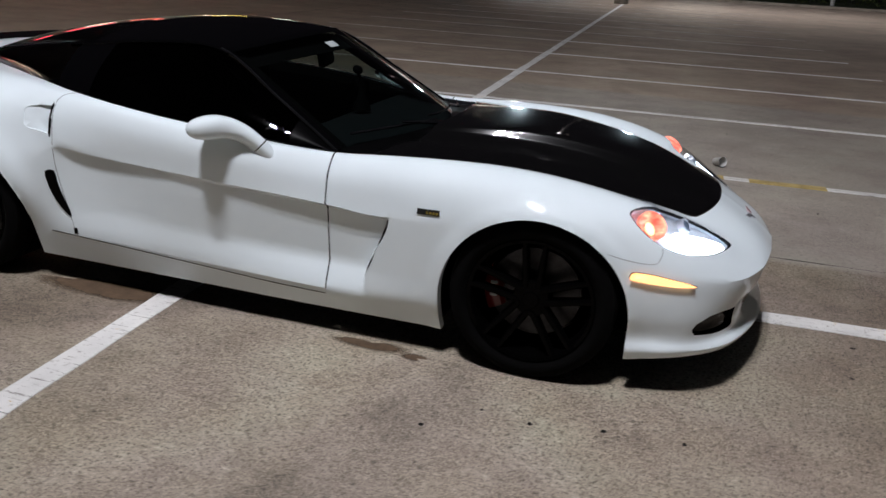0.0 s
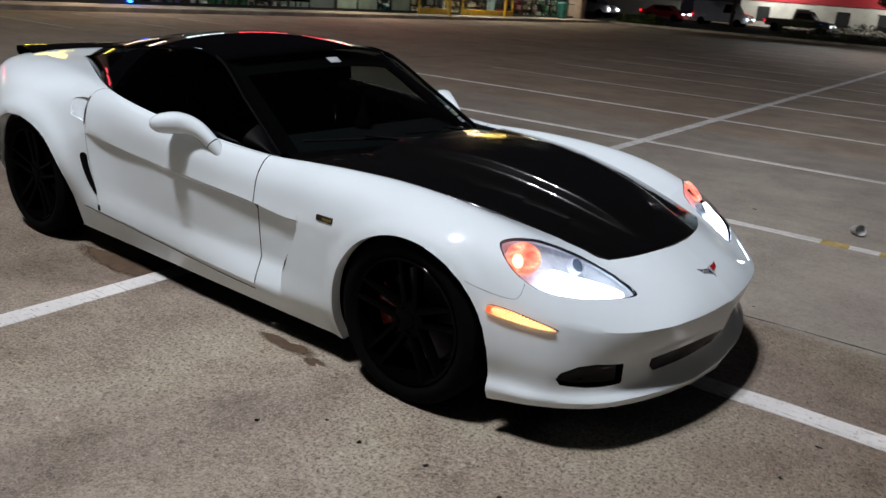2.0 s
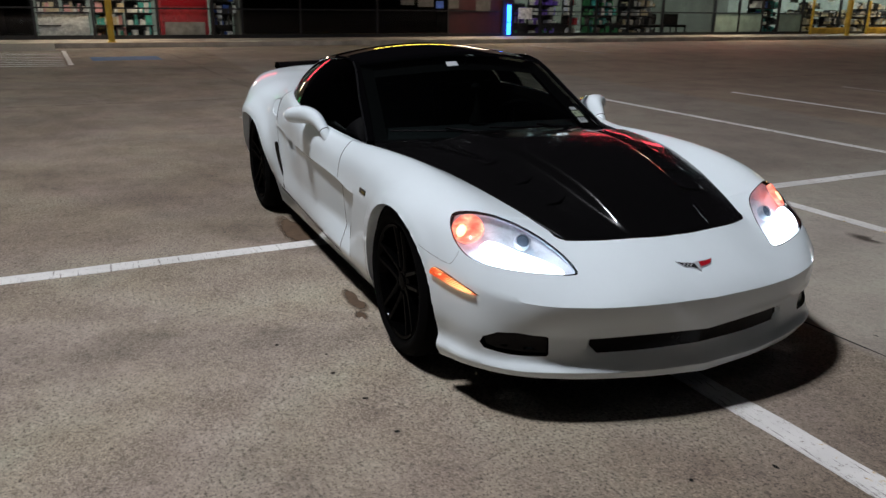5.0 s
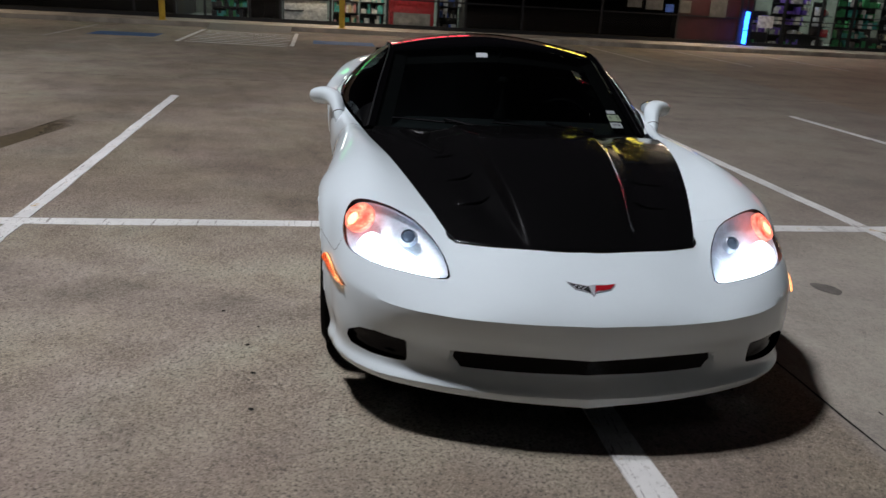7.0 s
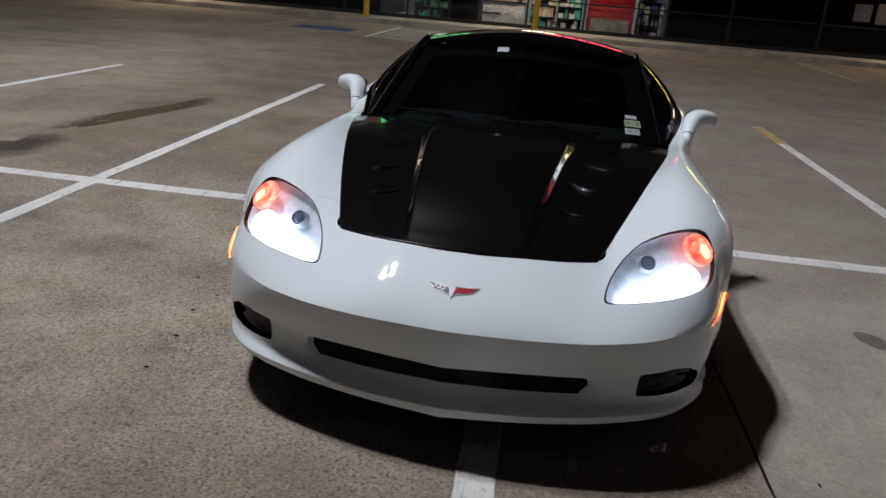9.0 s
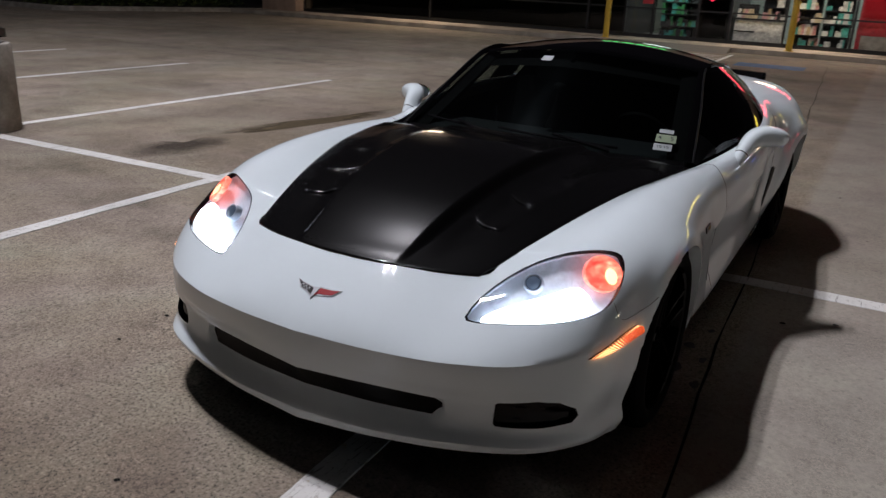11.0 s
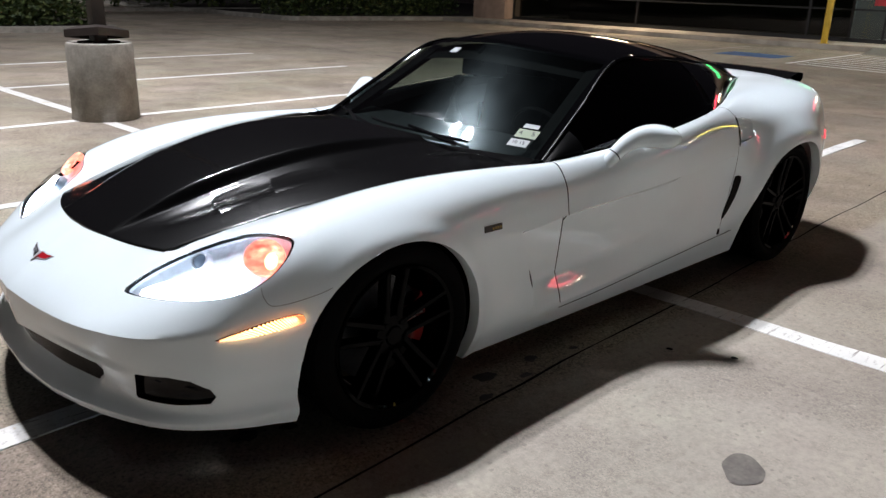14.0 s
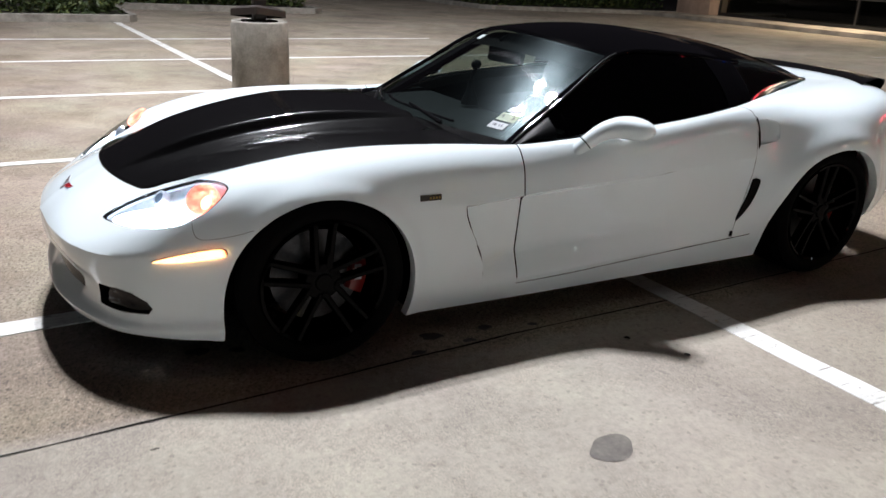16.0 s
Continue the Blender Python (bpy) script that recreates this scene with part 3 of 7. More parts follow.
# Character lines, from the hood edge and belt down to the sill. Five places round the nose, then height and
# half width along the side at SIDE_X, then four places round the tail.
SIDE_X = (0.36, 0.18, 0.0, -0.18, -0.38, -0.60, -0.84, -1.45, -2.13, -2.31, -2.68, -2.90, -3.05)

def character_line(nose, sides, tail):
    """One line along the car's left side: places round the nose, (half width, height) at SIDE_X, places round the tail."""
    return [Vector(p) for p in nose] + [Vector((x, y, z)) for x, (y, z) in zip(SIDE_X, sides)] + [Vector(p) for p in tail]


# hood edge, belt line, hatch edge
BELT_LINE = character_line(
    [(0.643, 0, 0.614), (0.618, 0.215, 0.616), (0.544, 0.429, 0.607), (0.45, 0.458, 0.632), (0.39, 0.476, 0.648)],
    [(0.486, 0.657), (0.537, 0.696), (0.588, 0.728), (0.632, 0.750), (0.680, 0.761), (0.718, 0.764), (0.752, 0.760), (0.862, 0.826), (0.775, 0.886), (0.705, 0.897), (0.54, 0.912), (0.44, 0.92), (0.37, 0.925)],
    [(-3.10, 0.27, 0.928), (-3.115, 0.18, 0.929), (-3.12, 0.09, 0.93), (-3.12, 0, 0.93)])
# crest of the wings
WING_CREST = character_line(
    [(0.757, 0, 0.546), (0.735, 0.23, 0.548), (0.655, 0.43, 0.552), (0.545, 0.565, 0.607), (0.44, 0.655, 0.657)],
    [(0.700, 0.693), (0.718, 0.742), (0.728, 0.772), (0.737, 0.785), (0.757, 0.787), (0.782, 0.780), (0.806, 0.768), (0.893, 0.812), (0.82, 0.872), (0.775, 0.890), (0.72, 0.912), (0.69, 0.922), (0.665, 0.924)],
    [(-3.28, 0.58, 0.926), (-3.38, 0.44, 0.928), (-3.42, 0.24, 0.93), (-3.43, 0, 0.93)])
# shoulder
SHOULDER = character_line(
    [(0.840, 0, 0.487), (0.82, 0.25, 0.487), (0.758, 0.46, 0.487), (0.652, 0.645, 0.525), (0.53, 0.755, 0.58)],
    [(0.812, 0.640), (0.833, 0.702), (0.845, 0.729), (0.852, 0.735), (0.857, 0.728), (0.860, 0.717), (0.864, 0.702), (0.922, 0.757), (0.872, 0.805), (0.856, 0.824), (0.893, 0.838), (0.882, 0.848), (0.850, 0.856)],
    [(-3.33, 0.73, 0.868), (-3.46, 0.55, 0.876), (-3.50, 0.30, 0.88), (-3.51, 0, 0.88)])
# crease along the door, edge of the nose
CREASE = character_line(
    [(0.887, 0, 0.442), (0.864, 0.26, 0.442), (0.814, 0.48, 0.444), (0.716, 0.67, 0.452), (0.580, 0.797, 0.482)],
    [(0.862, 0.535), (0.890, 0.640), (0.902, 0.662), (0.903, 0.652), (0.899, 0.605), (0.893, 0.568), (0.890, 0.583), (0.923, 0.625), (0.900, 0.660), (0.908, 0.682), (0.970, 0.725), (0.962, 0.70), (0.93, 0.665)],
    [(-3.37, 0.78, 0.66), (-3.50, 0.56, 0.665), (-3.53, 0.3, 0.67), (-3.54, 0, 0.67)])
# under the crease
UNDER_CREASE = character_line(
    [(0.885, 0, 0.378), (0.846, 0.27, 0.372), (0.798, 0.49, 0.370), (0.709, 0.68, 0.380), (0.584, 0.803, 0.405)],
    [(0.870, 0.445), (0.901, 0.50), (0.908, 0.51), (0.908, 0.50), (0.900, 0.52), (0.892, 0.552), (0.882, 0.567), (0.912, 0.608), (0.898, 0.64), (0.93, 0.57), (0.963, 0.57), (0.955, 0.55), (0.93, 0.50)],
    [(-3.38, 0.79, 0.5), (-3.51, 0.57, 0.5), (-3.55, 0.3, 0.5), (-3.56, 0, 0.5)])
# top of the mouth, hollow of the door
HOLLOW = character_line(
    [(0.873, 0, 0.316), (0.826, 0.25, 0.312), (0.770, 0.48, 0.308), (0.705, 0.672, 0.312), (0.59, 0.80, 0.325)],
    [(0.866, 0.33), (0.898, 0.35), (0.905, 0.35), (0.902, 0.35), (0.890, 0.345), (0.884, 0.338), (0.874, 0.338), (0.888, 0.372), (0.890, 0.40), (0.92, 0.40), (0.955, 0.40), (0.95, 0.39), (0.925, 0.38)],
    [(-3.37, 0.78, 0.36), (-3.50, 0.56, 0.36), (-3.54, 0.3, 0.36), (-3.55, 0, 0.36)])
# foot of the door, hollow over the lip
DOOR_FOOT = character_line(
    [(0.852, 0, 0.222), (0.832, 0.27, 0.225), (0.775, 0.50, 0.228), (0.70, 0.682, 0.23), (0.575, 0.797, 0.23)],
    [(0.846, 0.228), (0.875, 0.24), (0.88, 0.24), (0.875, 0.24), (0.876, 0.228), (0.880, 0.222), (0.882, 0.222), (0.886, 0.240), (0.885, 0.258), (0.885, 0.255), (0.91, 0.26), (0.91, 0.27), (0.90, 0.28)],
    [(-3.35, 0.75, 0.28), (-3.47, 0.54, 0.28), (-3.51, 0.3, 0.28), (-3.52, 0, 0.28)])
# lip, sill
SILL = character_line(
    [(0.884, 0, 0.182), (0.866, 0.28, 0.192), (0.803, 0.52, 0.20), (0.705, 0.708, 0.20), (0.562, 0.815, 0.196)],
    [(0.855, 0.186), (0.865, 0.18), (0.865, 0.17), (0.86, 0.165), (0.842, 0.158), (0.846, 0.156), (0.848, 0.154), (0.853, 0.160), (0.858, 0.166), (0.862, 0.17), (0.88, 0.2), (0.88, 0.23), (0.87, 0.25)],
    [(-3.34, 0.73, 0.245), (-3.45, 0.53, 0.245), (-3.49, 0.3, 0.245), (-3.50, 0, 0.245)])
# underside edge
UNDERSIDE = character_line(
    [(0.875, 0, 0.147), (0.852, 0.285, 0.163), (0.79, 0.525, 0.172), (0.688, 0.702, 0.172), (0.548, 0.802, 0.165)],
    [(0.838, 0.142), (0.83, 0.13), (0.82, 0.12), (0.815, 0.112), (0.812, 0.107), (0.814, 0.106), (0.817, 0.106), (0.832, 0.115), (0.845, 0.123), (0.85, 0.126), (0.85, 0.15), (0.84, 0.19), (0.83, 0.22)],
    [(-3.32, 0.70, 0.225), (-3.42, 0.51, 0.225), (-3.46, 0.3, 0.225), (-3.47, 0, 0.225)])
NETS = [BELT_LINE, WING_CREST, SHOULDER, CREASE, UNDER_CREASE, HOLLOW, DOOR_FOOT, SILL, UNDERSIDE]


def hermite(knots, pts, t):
    """A smooth curve through pts at uneven knots."""
    k = 0
    while k < len(knots) - 2 and t > knots[k + 1]:
        k += 1
    h = knots[k + 1] - knots[k]
    f = (t - knots[k]) / h

    def slope(j):
        if j == 0:
            return (pts[1] - pts[0]) / (knots[1] - knots[0])
        if j == len(pts) - 1:
            return (pts[j] - pts[j - 1]) / (knots[j] - knots[j - 1])
        a, b = knots[j] - knots[j - 1], knots[j + 1] - knots[j]
        return ((pts[j] - pts[j - 1]) / a * b + (pts[j + 1] - pts[j]) / b * a) / (a + b)

    m0, m1 = slope(k) * h, slope(k + 1) * h
    return pts[k] * (2 * f ** 3 - 3 * f ** 2 + 1) + m0 * (f ** 3 - 2 * f ** 2 + f) + pts[k + 1] * (3 * f ** 2 - 2 * f ** 3) + m1 * (f ** 3 - f ** 2)


REF = CREASE
S_KNOTS = [0.0]
for a, b in zip(REF, REF[1:]):
    S_KNOTS.append(S_KNOTS[-1] + (b - a).length)


def s_of_x(x):
    for k in range(5, 5 + len(SIDE_X) - 1):
        if REF[k].x >= x >= REF[k + 1].x:
            return S_KNOTS[k] + (REF[k].x - x) / (REF[k].x - REF[k + 1].x) * (S_KNOTS[k + 1] - S_KNOTS[k])
    return S_KNOTS[5]


def vent_x(z):
    return -0.574 - 0.10 * smooth01(0.56 - z, 0.0, 0.26)


def hollow(p, v):
    """The wing's vent: the panel behind it lies deeper between the two creases and rises again towards the door's middle."""
    if p.x > vent_x(p.z) or p.x < -1.7 or not 3.0 < v < 6.0:
        return 0.0
    band = 0.8 * (v - 3.0) if v < 4 else 0.8 + 0.4 * (v - 4.0) if v < 5 else 1.2 * (6.0 - v)
    return 0.028 * band * (1 - smooth01(vent_x(p.z) - p.x, 0.0, 1.0))


ARCHES = ((0.004, 0.287, 0.362), (-2.672, 0.302, 0.374))


def arch_depth(p):
    """How far a place lies inside a wheel opening (positive inside), and its nearest place on the rim."""
    best = (-1.0, p)
    for cx, cz, r in ARCHES:
        if p.z > cz:
            d = Vector((p.x - cx, p.z - cz))
            depth = r - d.length
            rim = Vector((cx + d.x / max(d.length, 1e-6) * r, p.y, cz + d.y / max(d.length, 1e-6) * r))
        else:
            depth = r - abs(p.x - cx)
            rim = Vector((cx + math.copysign(r, p.x - cx), p.y, p.z))
        if depth > best[0]:
            best = (depth, rim)
    return best


def body_point(s, v):
    col = [hermite(S_KNOTS, line, s) for line in NETS]
    kn = [0.0]
    for a, b in zip(col, col[1:]):
        kn.append(kn[-1] + max(1e-4, (b - a).length) ** 0.6)
    k = min(int(v), len(col) - 2)
    w = kn[k] + (v - k) * (kn[k + 1] - kn[k])
    soft = hermite(kn, col, w)
    # the crease (fourth line) is a true edge round the nose and along the door, and fades over the wheels
    edge = max(0.7 - 0.7 * smooth01(s, S_KNOTS[3], S_KNOTS[5]), 1.0 * smooth01(s, s_of_x(-0.45), s_of_x(-0.6)) * (1 - smooth01(s, s_of_x(-1.7), s_of_x(-2.1))))
    if edge <= 0.0:
        return soft
    door = smooth01(s, s_of_x(-0.45), s_of_x(-0.6))
    hard = hermite(kn[:4], col[:4], w) if v < 3 else hermite(kn[3:], col[3:], w) if v > 3 else col[3]
    if door and v > 3:  # a narrow ledge under the crease and a second crease low on the door
        cut = (3, 4, 5, len(col) - 1)
        for c0, c1 in zip(cut, cut[1:]):
            if c0 <= v <= c1:
                hard = hard.lerp(hermite(kn[c0:c1 + 1], col[c0:c1 + 1], w), door)
                break
    return soft.lerp(hard, edge)


COLS = [S_KNOTS[5] * k / 44 for k in range(44)]
x = 0.36
while x > -3.05:
    COLS.append(s_of_x(x))
    x -= 0.018 if x > -0.42 or -3.1 < x < -2.25 else 0.03
COLS += [S_KNOTS[17] + (S_KNOTS[-1] - S_KNOTS[17]) * k / 30 for k in range(31)]
SPECIAL = [-0.570, -0.580, -0.837, -0.843, -2.127, -2.133]
COLS = sorted([c for c in COLS if all(abs(c - s_of_x(q)) > 0.008 for q in SPECIAL)] + [s_of_x(q) for q in SPECIAL])
SUB = (4, 5, 6, 6, 7, 6, 3, 4)
ROWS = [k + j / n for k, n in enumerate(SUB) for j in range(n)] + [len(SUB)]
DOOR_COLS = (COLS.index(s_of_x(-0.843)), COLS.index(s_of_x(-2.127)))
GAP_COLS = (COLS.index(s_of_x(-0.837)), COLS.index(s_of_x(-2.133)) - 1)
DOOR_ROW = ROWS.index(6)
XV = (s_of_x(-0.570), s_of_x(-0.580))

SHELL = []
for s in COLS:
    col = []
    for v in ROWS:
        p = body_point(s, v)
        if S_KNOTS[8] < s < s_of_x(-0.9):
            near = 1 - min(1.0, abs(p.x + 0.575) / 0.2)
            if near > 0 and p.z < 0.56:
                shift = (vent_x(p.z) + 0.574) * smooth01(near)
                p = body_point(s - shift, v)
        dep = hollow(p, v)
        if dep and s >= XV[1] - 1e-6:
            p = p - Vector((0, dep, 0))
        col.append(p)
    SHELL.append(col)
# the mouth is sunk into the bumper: steep under its upper edge, running out forward to the lip
for i, col in enumerate(SHELL):
    if COLS[i] < S_KNOTS[4]:
        for k, v in enumerate(ROWS):
            if 5.0 < v < 6.0:
                side_fade = 1 - smooth01(col[k].y, 0.425, 0.447)
                col[k] = col[k] - Vector((0.055 * side_fade * (6.0 - v), 0, 0))
# the wings swell gently round the wheel openings
for col in SHELL:
    for k, p in enumerate(col):
        d = arch_depth(p)[0]
        if d > -0.13 and 0.1 < p.z:
            flare = 0.010 * smooth01(d, -0.07, -0.012) if p.x > -1.5 else 0.022 * smooth01(d, -0.13, -0.02) * smooth01(p.z, 0.25, 0.5)
            col[k] = p + Vector((0, flare, 0))


def shell_mesh(keep, side):
    """The faces for which keep(col, row) holds, wheel openings cut out; side -1 mirrors them."""
    bm = bmesh.new()
    made = {}

    def vert(i, j):
        if (i, j) not in made:
            p = SHELL[i][j]
            d, rim = arch_depth(p)
            made[i, j] = bm.verts.new((rim.x, rim.y * side, rim.z) if d > 0 else (p.x, p.y * side, p.z))
        return made[i, j]

    for i in range(len(COLS) - 1):
        for j in range(len(ROWS) - 1):
            if not keep(i, j) or all(arch_depth(SHELL[a][b])[0] > -0.001 for a, b in ((i, j), (i + 1, j), (i + 1, j + 1), (i, j + 1))):
                continue
            four = (vert(i, j), vert(i + 1, j), vert(i + 1, j + 1), vert(i, j + 1))
            try:
                bm.faces.new(four if side > 0 else four[::-1])
            except ValueError:
                pass
    bmesh.ops.remove_doubles(bm, verts=bm.verts, dist=0.0008)
    bmesh.ops.dissolve_degenerate(bm, edges=bm.edges, dist=0.0005)
    return bm


def is_door(i, j):
    return DOOR_COLS[0] <= i < DOOR_COLS[1] + 1 and j < DOOR_ROW


def is_gap(i, j):
    return i == GAP_COLS[0] and j < DOOR_ROW


full = shell_mesh(lambda i, j: True, 1)
BVH = BVHTree.FromBMesh(full)
full.free()


def on_body(p, d, lift=0.0):
    """The place on the shell met when coming from outside against d, from over p (left side)."""
    d = Vector(d).normalized()
    p = Vector(p)
    hit, nrm, _, _ = BVH.ray_cast(p + d * 0.35, -d)
    if hit is None:
        return p + d * lift
    if nrm.dot(d) < 0:
        nrm = -nrm
    return hit + nrm * lift


# outlines of the openings in the shell
D_HEAD, D_SIDE, D_FRONT = (0.5, 0.5, 0.7), (0.05, 1, 0.1), (1, 0.25, 0.0)
HEAD = [(0.686, 0.458, 0.534), (0.61, 0.472, 0.576), (0.52, 0.512, 0.62), (0.435, 0.572, 0.660), (0.39, 0.642, 0.686), (0.355, 0.712, 0.702), (0.328, 0.758, 0.702), (0.318, 0.788, 0.690),
        (0.348, 0.810, 0.662), (0.395, 0.819, 0.625), (0.435, 0.815, 0.598), (0.485, 0.802, 0.572), (0.54, 0.770, 0.556), (0.595, 0.712, 0.545), (0.642, 0.635, 0.537), (0.678, 0.545, 0.530), (0.695, 0.485, 0.527)]


def shrink(outline, k, towards=None):
    mid = Vector(towards) if towards else sum((Vector(p) for p in outline), Vector()) / len(outline)
    return [mid.lerp(Vector(p), k) for p in outline]


def dense(outline, n=3):
    pts = [Vector(p) for p in outline]
    m = len(pts)
    out = []
    for k in range(m):
        for j in range(n):
            f = j / n
            p0, p1, p2, p3 = pts[k - 1], pts[k], pts[(k + 1) % m], pts[(k + 2) % m]
            out.append(0.5 * (2 * p1 + (p2 - p0) * f + (2 * p0 - 5 * p1 + 4 * p2 - p3) * f * f + (3 * p1 - p0 - 3 * p2 + p3) * f ** 3))
    return out



def linear(outline, n=4):
    """An outline with straight sides, each cut into n."""
    pts = [Vector(p) for p in outline]
    return [pts[k].lerp(pts[(k + 1) % len(pts)], j / n) for k in range(len(pts)) for j in range(n)]


def cut_opening(bm, outline, d, side):
    """Cuts the shell along an outline seen from d and takes out what lies within it."""
    d = Vector(d).normalized()
    loop = [on_body(p, d) for p in outline]
    flip = Vector((1, side, 1))
    loop, d = [p * flip for p in loop], d * flip
    e1 = d.orthogonal().normalized()
    e2 = d.cross(e1)
    flat = [Vector((p.dot(e1), p.dot(e2))) for p in loop]
    mid = sum(loop, Vector()) / len(loop)
    reach = max((p - mid).length for p in loop) + 0.06

    def near(fc):
        c = fc.calc_center_median()
        return (c - mid).length < reach and abs((c - mid).dot(d)) < 0.22 and c.y * side > -0.01

    def gap(c, a, b):
        q = Vector((c.dot(e1), c.dot(e2)))
        f = max(0.0, min(1.0, (q - a).dot(b - a) / max(1e-9, (b - a).length_squared)))
        return (q - a.lerp(b, f)).length

    for k in range(len(loop)):
        faces = [fc for fc in bm.faces if near(fc) and gap(fc.calc_center_median(), flat[k - 1], flat[k]) < 0.035]
        edges, verts = {x for fc in faces for x in fc.edges}, {x for fc in faces for x in fc.verts}
        bmesh.ops.bisect_plane(bm, geom=[*faces, *edges, *verts], dist=0.0004, plane_co=loop[k], plane_no=(loop[k] - loop[k - 1]).cross(d).normalized())

    def within(fc):
        c = fc.calc_center_median()
        x, y = c.dot(e1), c.dot(e2)
        odd = False
        for p, q in zip(flat, flat[1:] + flat[:1]):
            if (p.y > y) != (q.y > y) and x < (q.x - p.x) * (y - p.y) / (q.y - p.y) + p.x:
                odd = not odd
        return odd

    bmesh.ops.delete(bm, geom=[fc for fc in bm.faces if near(fc) and within(fc)], context="FACES")


FOG = linear([(0.738, 0.606, 0.327), (0.69, 0.70, 0.338), (0.647, 0.751, 0.332), (0.606, 0.788, 0.306), (0.592, 0.793, 0.280), (0.606, 0.782, 0.258), (0.67, 0.71, 0.250), (0.736, 0.600, 0.250), (0.742, 0.596, 0.256), (0.743, 0.600, 0.321)], 3)
D_FOG = (1, 0.75, 0)
SCOOP = linear([(-2.137, 0.85, 0.826), (-2.20, 0.86, 0.826), (-2.272, 0.87, 0.812), (-2.286, 0.87, 0.798), (-2.282, 0.88, 0.738), (-2.262, 0.88, 0.724), (-2.20, 0.88, 0.716), (-2.142, 0.88, 0.708)], 3)

bm_l, bm_r = shell_mesh(lambda i, j: not is_door(i, j) and not is_gap(i, j), 1), shell_mesh(lambda i, j: not is_door(i, j) and not is_gap(i, j), -1)
for bm_, side in ((bm_l, 1), (bm_r, -1)):
    cut_opening(bm_, dense(HEAD, 2), D_HEAD, side)
    cut_opening(bm_, FOG, D_FOG, side)
    cut_opening(bm_, SCOOP, D_SIDE, side)
me_tmp = bpy.data.meshes.new("tmp")
bm_r.to_mesh(me_tmp)
bm_l.from_mesh(me_tmp)
bm_r.free()
bpy.data.meshes.remove(me_tmp)
bmesh.ops.remove_doubles(bm_l, verts=bm_l.verts, dist=0.0006)
# wheel openings and the sill get a folded-in edge
rim_edges = [e for e in bm_l.edges if e.is_boundary and all(abs(arch_depth(Vector((v.co.x, abs(v.co.y), v.co.z)))[0]) < 0.004 for v in e.verts)]
ret = bmesh.ops.extrude_edge_only(bm_l, edges=rim_edges)
for v in [g for g in ret["geom"] if isinstance(g, bmesh.types.BMVert)]:
    v.co.y -= math.copysign(0.045, v.co.y)
body = part("body_shell", bm_l, white_paint, car, "glossy white bumper, wings and sills", smooth=30)
for side in (1, -1):
    part("door", shell_mesh(is_door, side), white_paint, car, "glossy white closed door", smooth=30)

def surface_patch(outline, d, lift, side, skirt=0.008, rings=5):
    """A piece that lies on the shell within an outline, with a folded edge. Built on the left and mirrored for side -1."""
    outline = [Vector(p) for p in outline]
    mid = sum(outline, Vector()) / len(outline)
    bm = bmesh.new()
    rows = []
    for k in range(rings + 1):
        f = k / rings
        rows.append([on_body(mid.lerp(p, f), d, lift) for p in outline])
    rows.append([on_body(p, d, lift - skirt) for p in outline])
    flip = Vector((1, side, 1))
    vs = [[bm.verts.new(p * flip) for p in row] for row in rows]
    for a, b in zip(vs, vs[1:]):
        for j in range(len(outline)):
            try:
                bm.faces.new((a[j - 1], a[j], b[j], b[j - 1]))
            except ValueError:
                pass
    bmesh.ops.remove_doubles(bm, verts=bm.verts, dist=0.0004)
    bmesh.ops.recalc_face_normals(bm, faces=bm.faces)
    return bm


def sunk(outline, d, rings, side, towards=None):
    """A bowl behind an opening: rings of (size, depth against d), the last drawn to a point when its size is 0."""
    d = Vector(d).normalized()
    outline = [on_body(p, d) for p in outline]
    mid = Vector(towards) if towards else sum(outline, Vector()) / len(outline)
    flip = Vector((1, side, 1))
    bm = bmesh.new()
    vs = []
    for size, depth in rings:
        vs.append([bm.verts.new((mid.lerp(p, size) - d * (depth(p) if callable(depth) else depth)) * flip) for p in outline])
    for a, b in zip(vs, vs[1:]):
        for j in range(len(outline)):
            bm.faces.new((a[j - 1], a[j], b[j], b[j - 1]))
    bmesh.ops.remove_doubles(bm, verts=bm.verts, dist=0.0004)
    bmesh.ops.recalc_face_normals(bm, faces=bm.faces)
    return bm


def surface_line(pts, d, side, radius=0.0025, lift=0.0005):
    bm = bmesh.new()
    flip = Vector((1, side, 1))
    dense = []
    pts = [Vector(p) for p in pts]
    for k in range(8 * (len(pts) - 1) + 1):
        dense.append(on_body(catmull(pts, k / 8), d, lift) * flip)
    return tube(bm, dense, radius, 5)


# hood: black weave with a raised middle and two pairs of vents
HOOD_EDGE = [Vector(p) for p in ((0.544, 0.429, 0.607), (0.355, 0.488, 0.657), (0.1, 0.561, 0.712), (-0.209, 0.64, 0.753), (-0.50, 0.705, 0.764), (-0.70, 0.735, 0.764))]


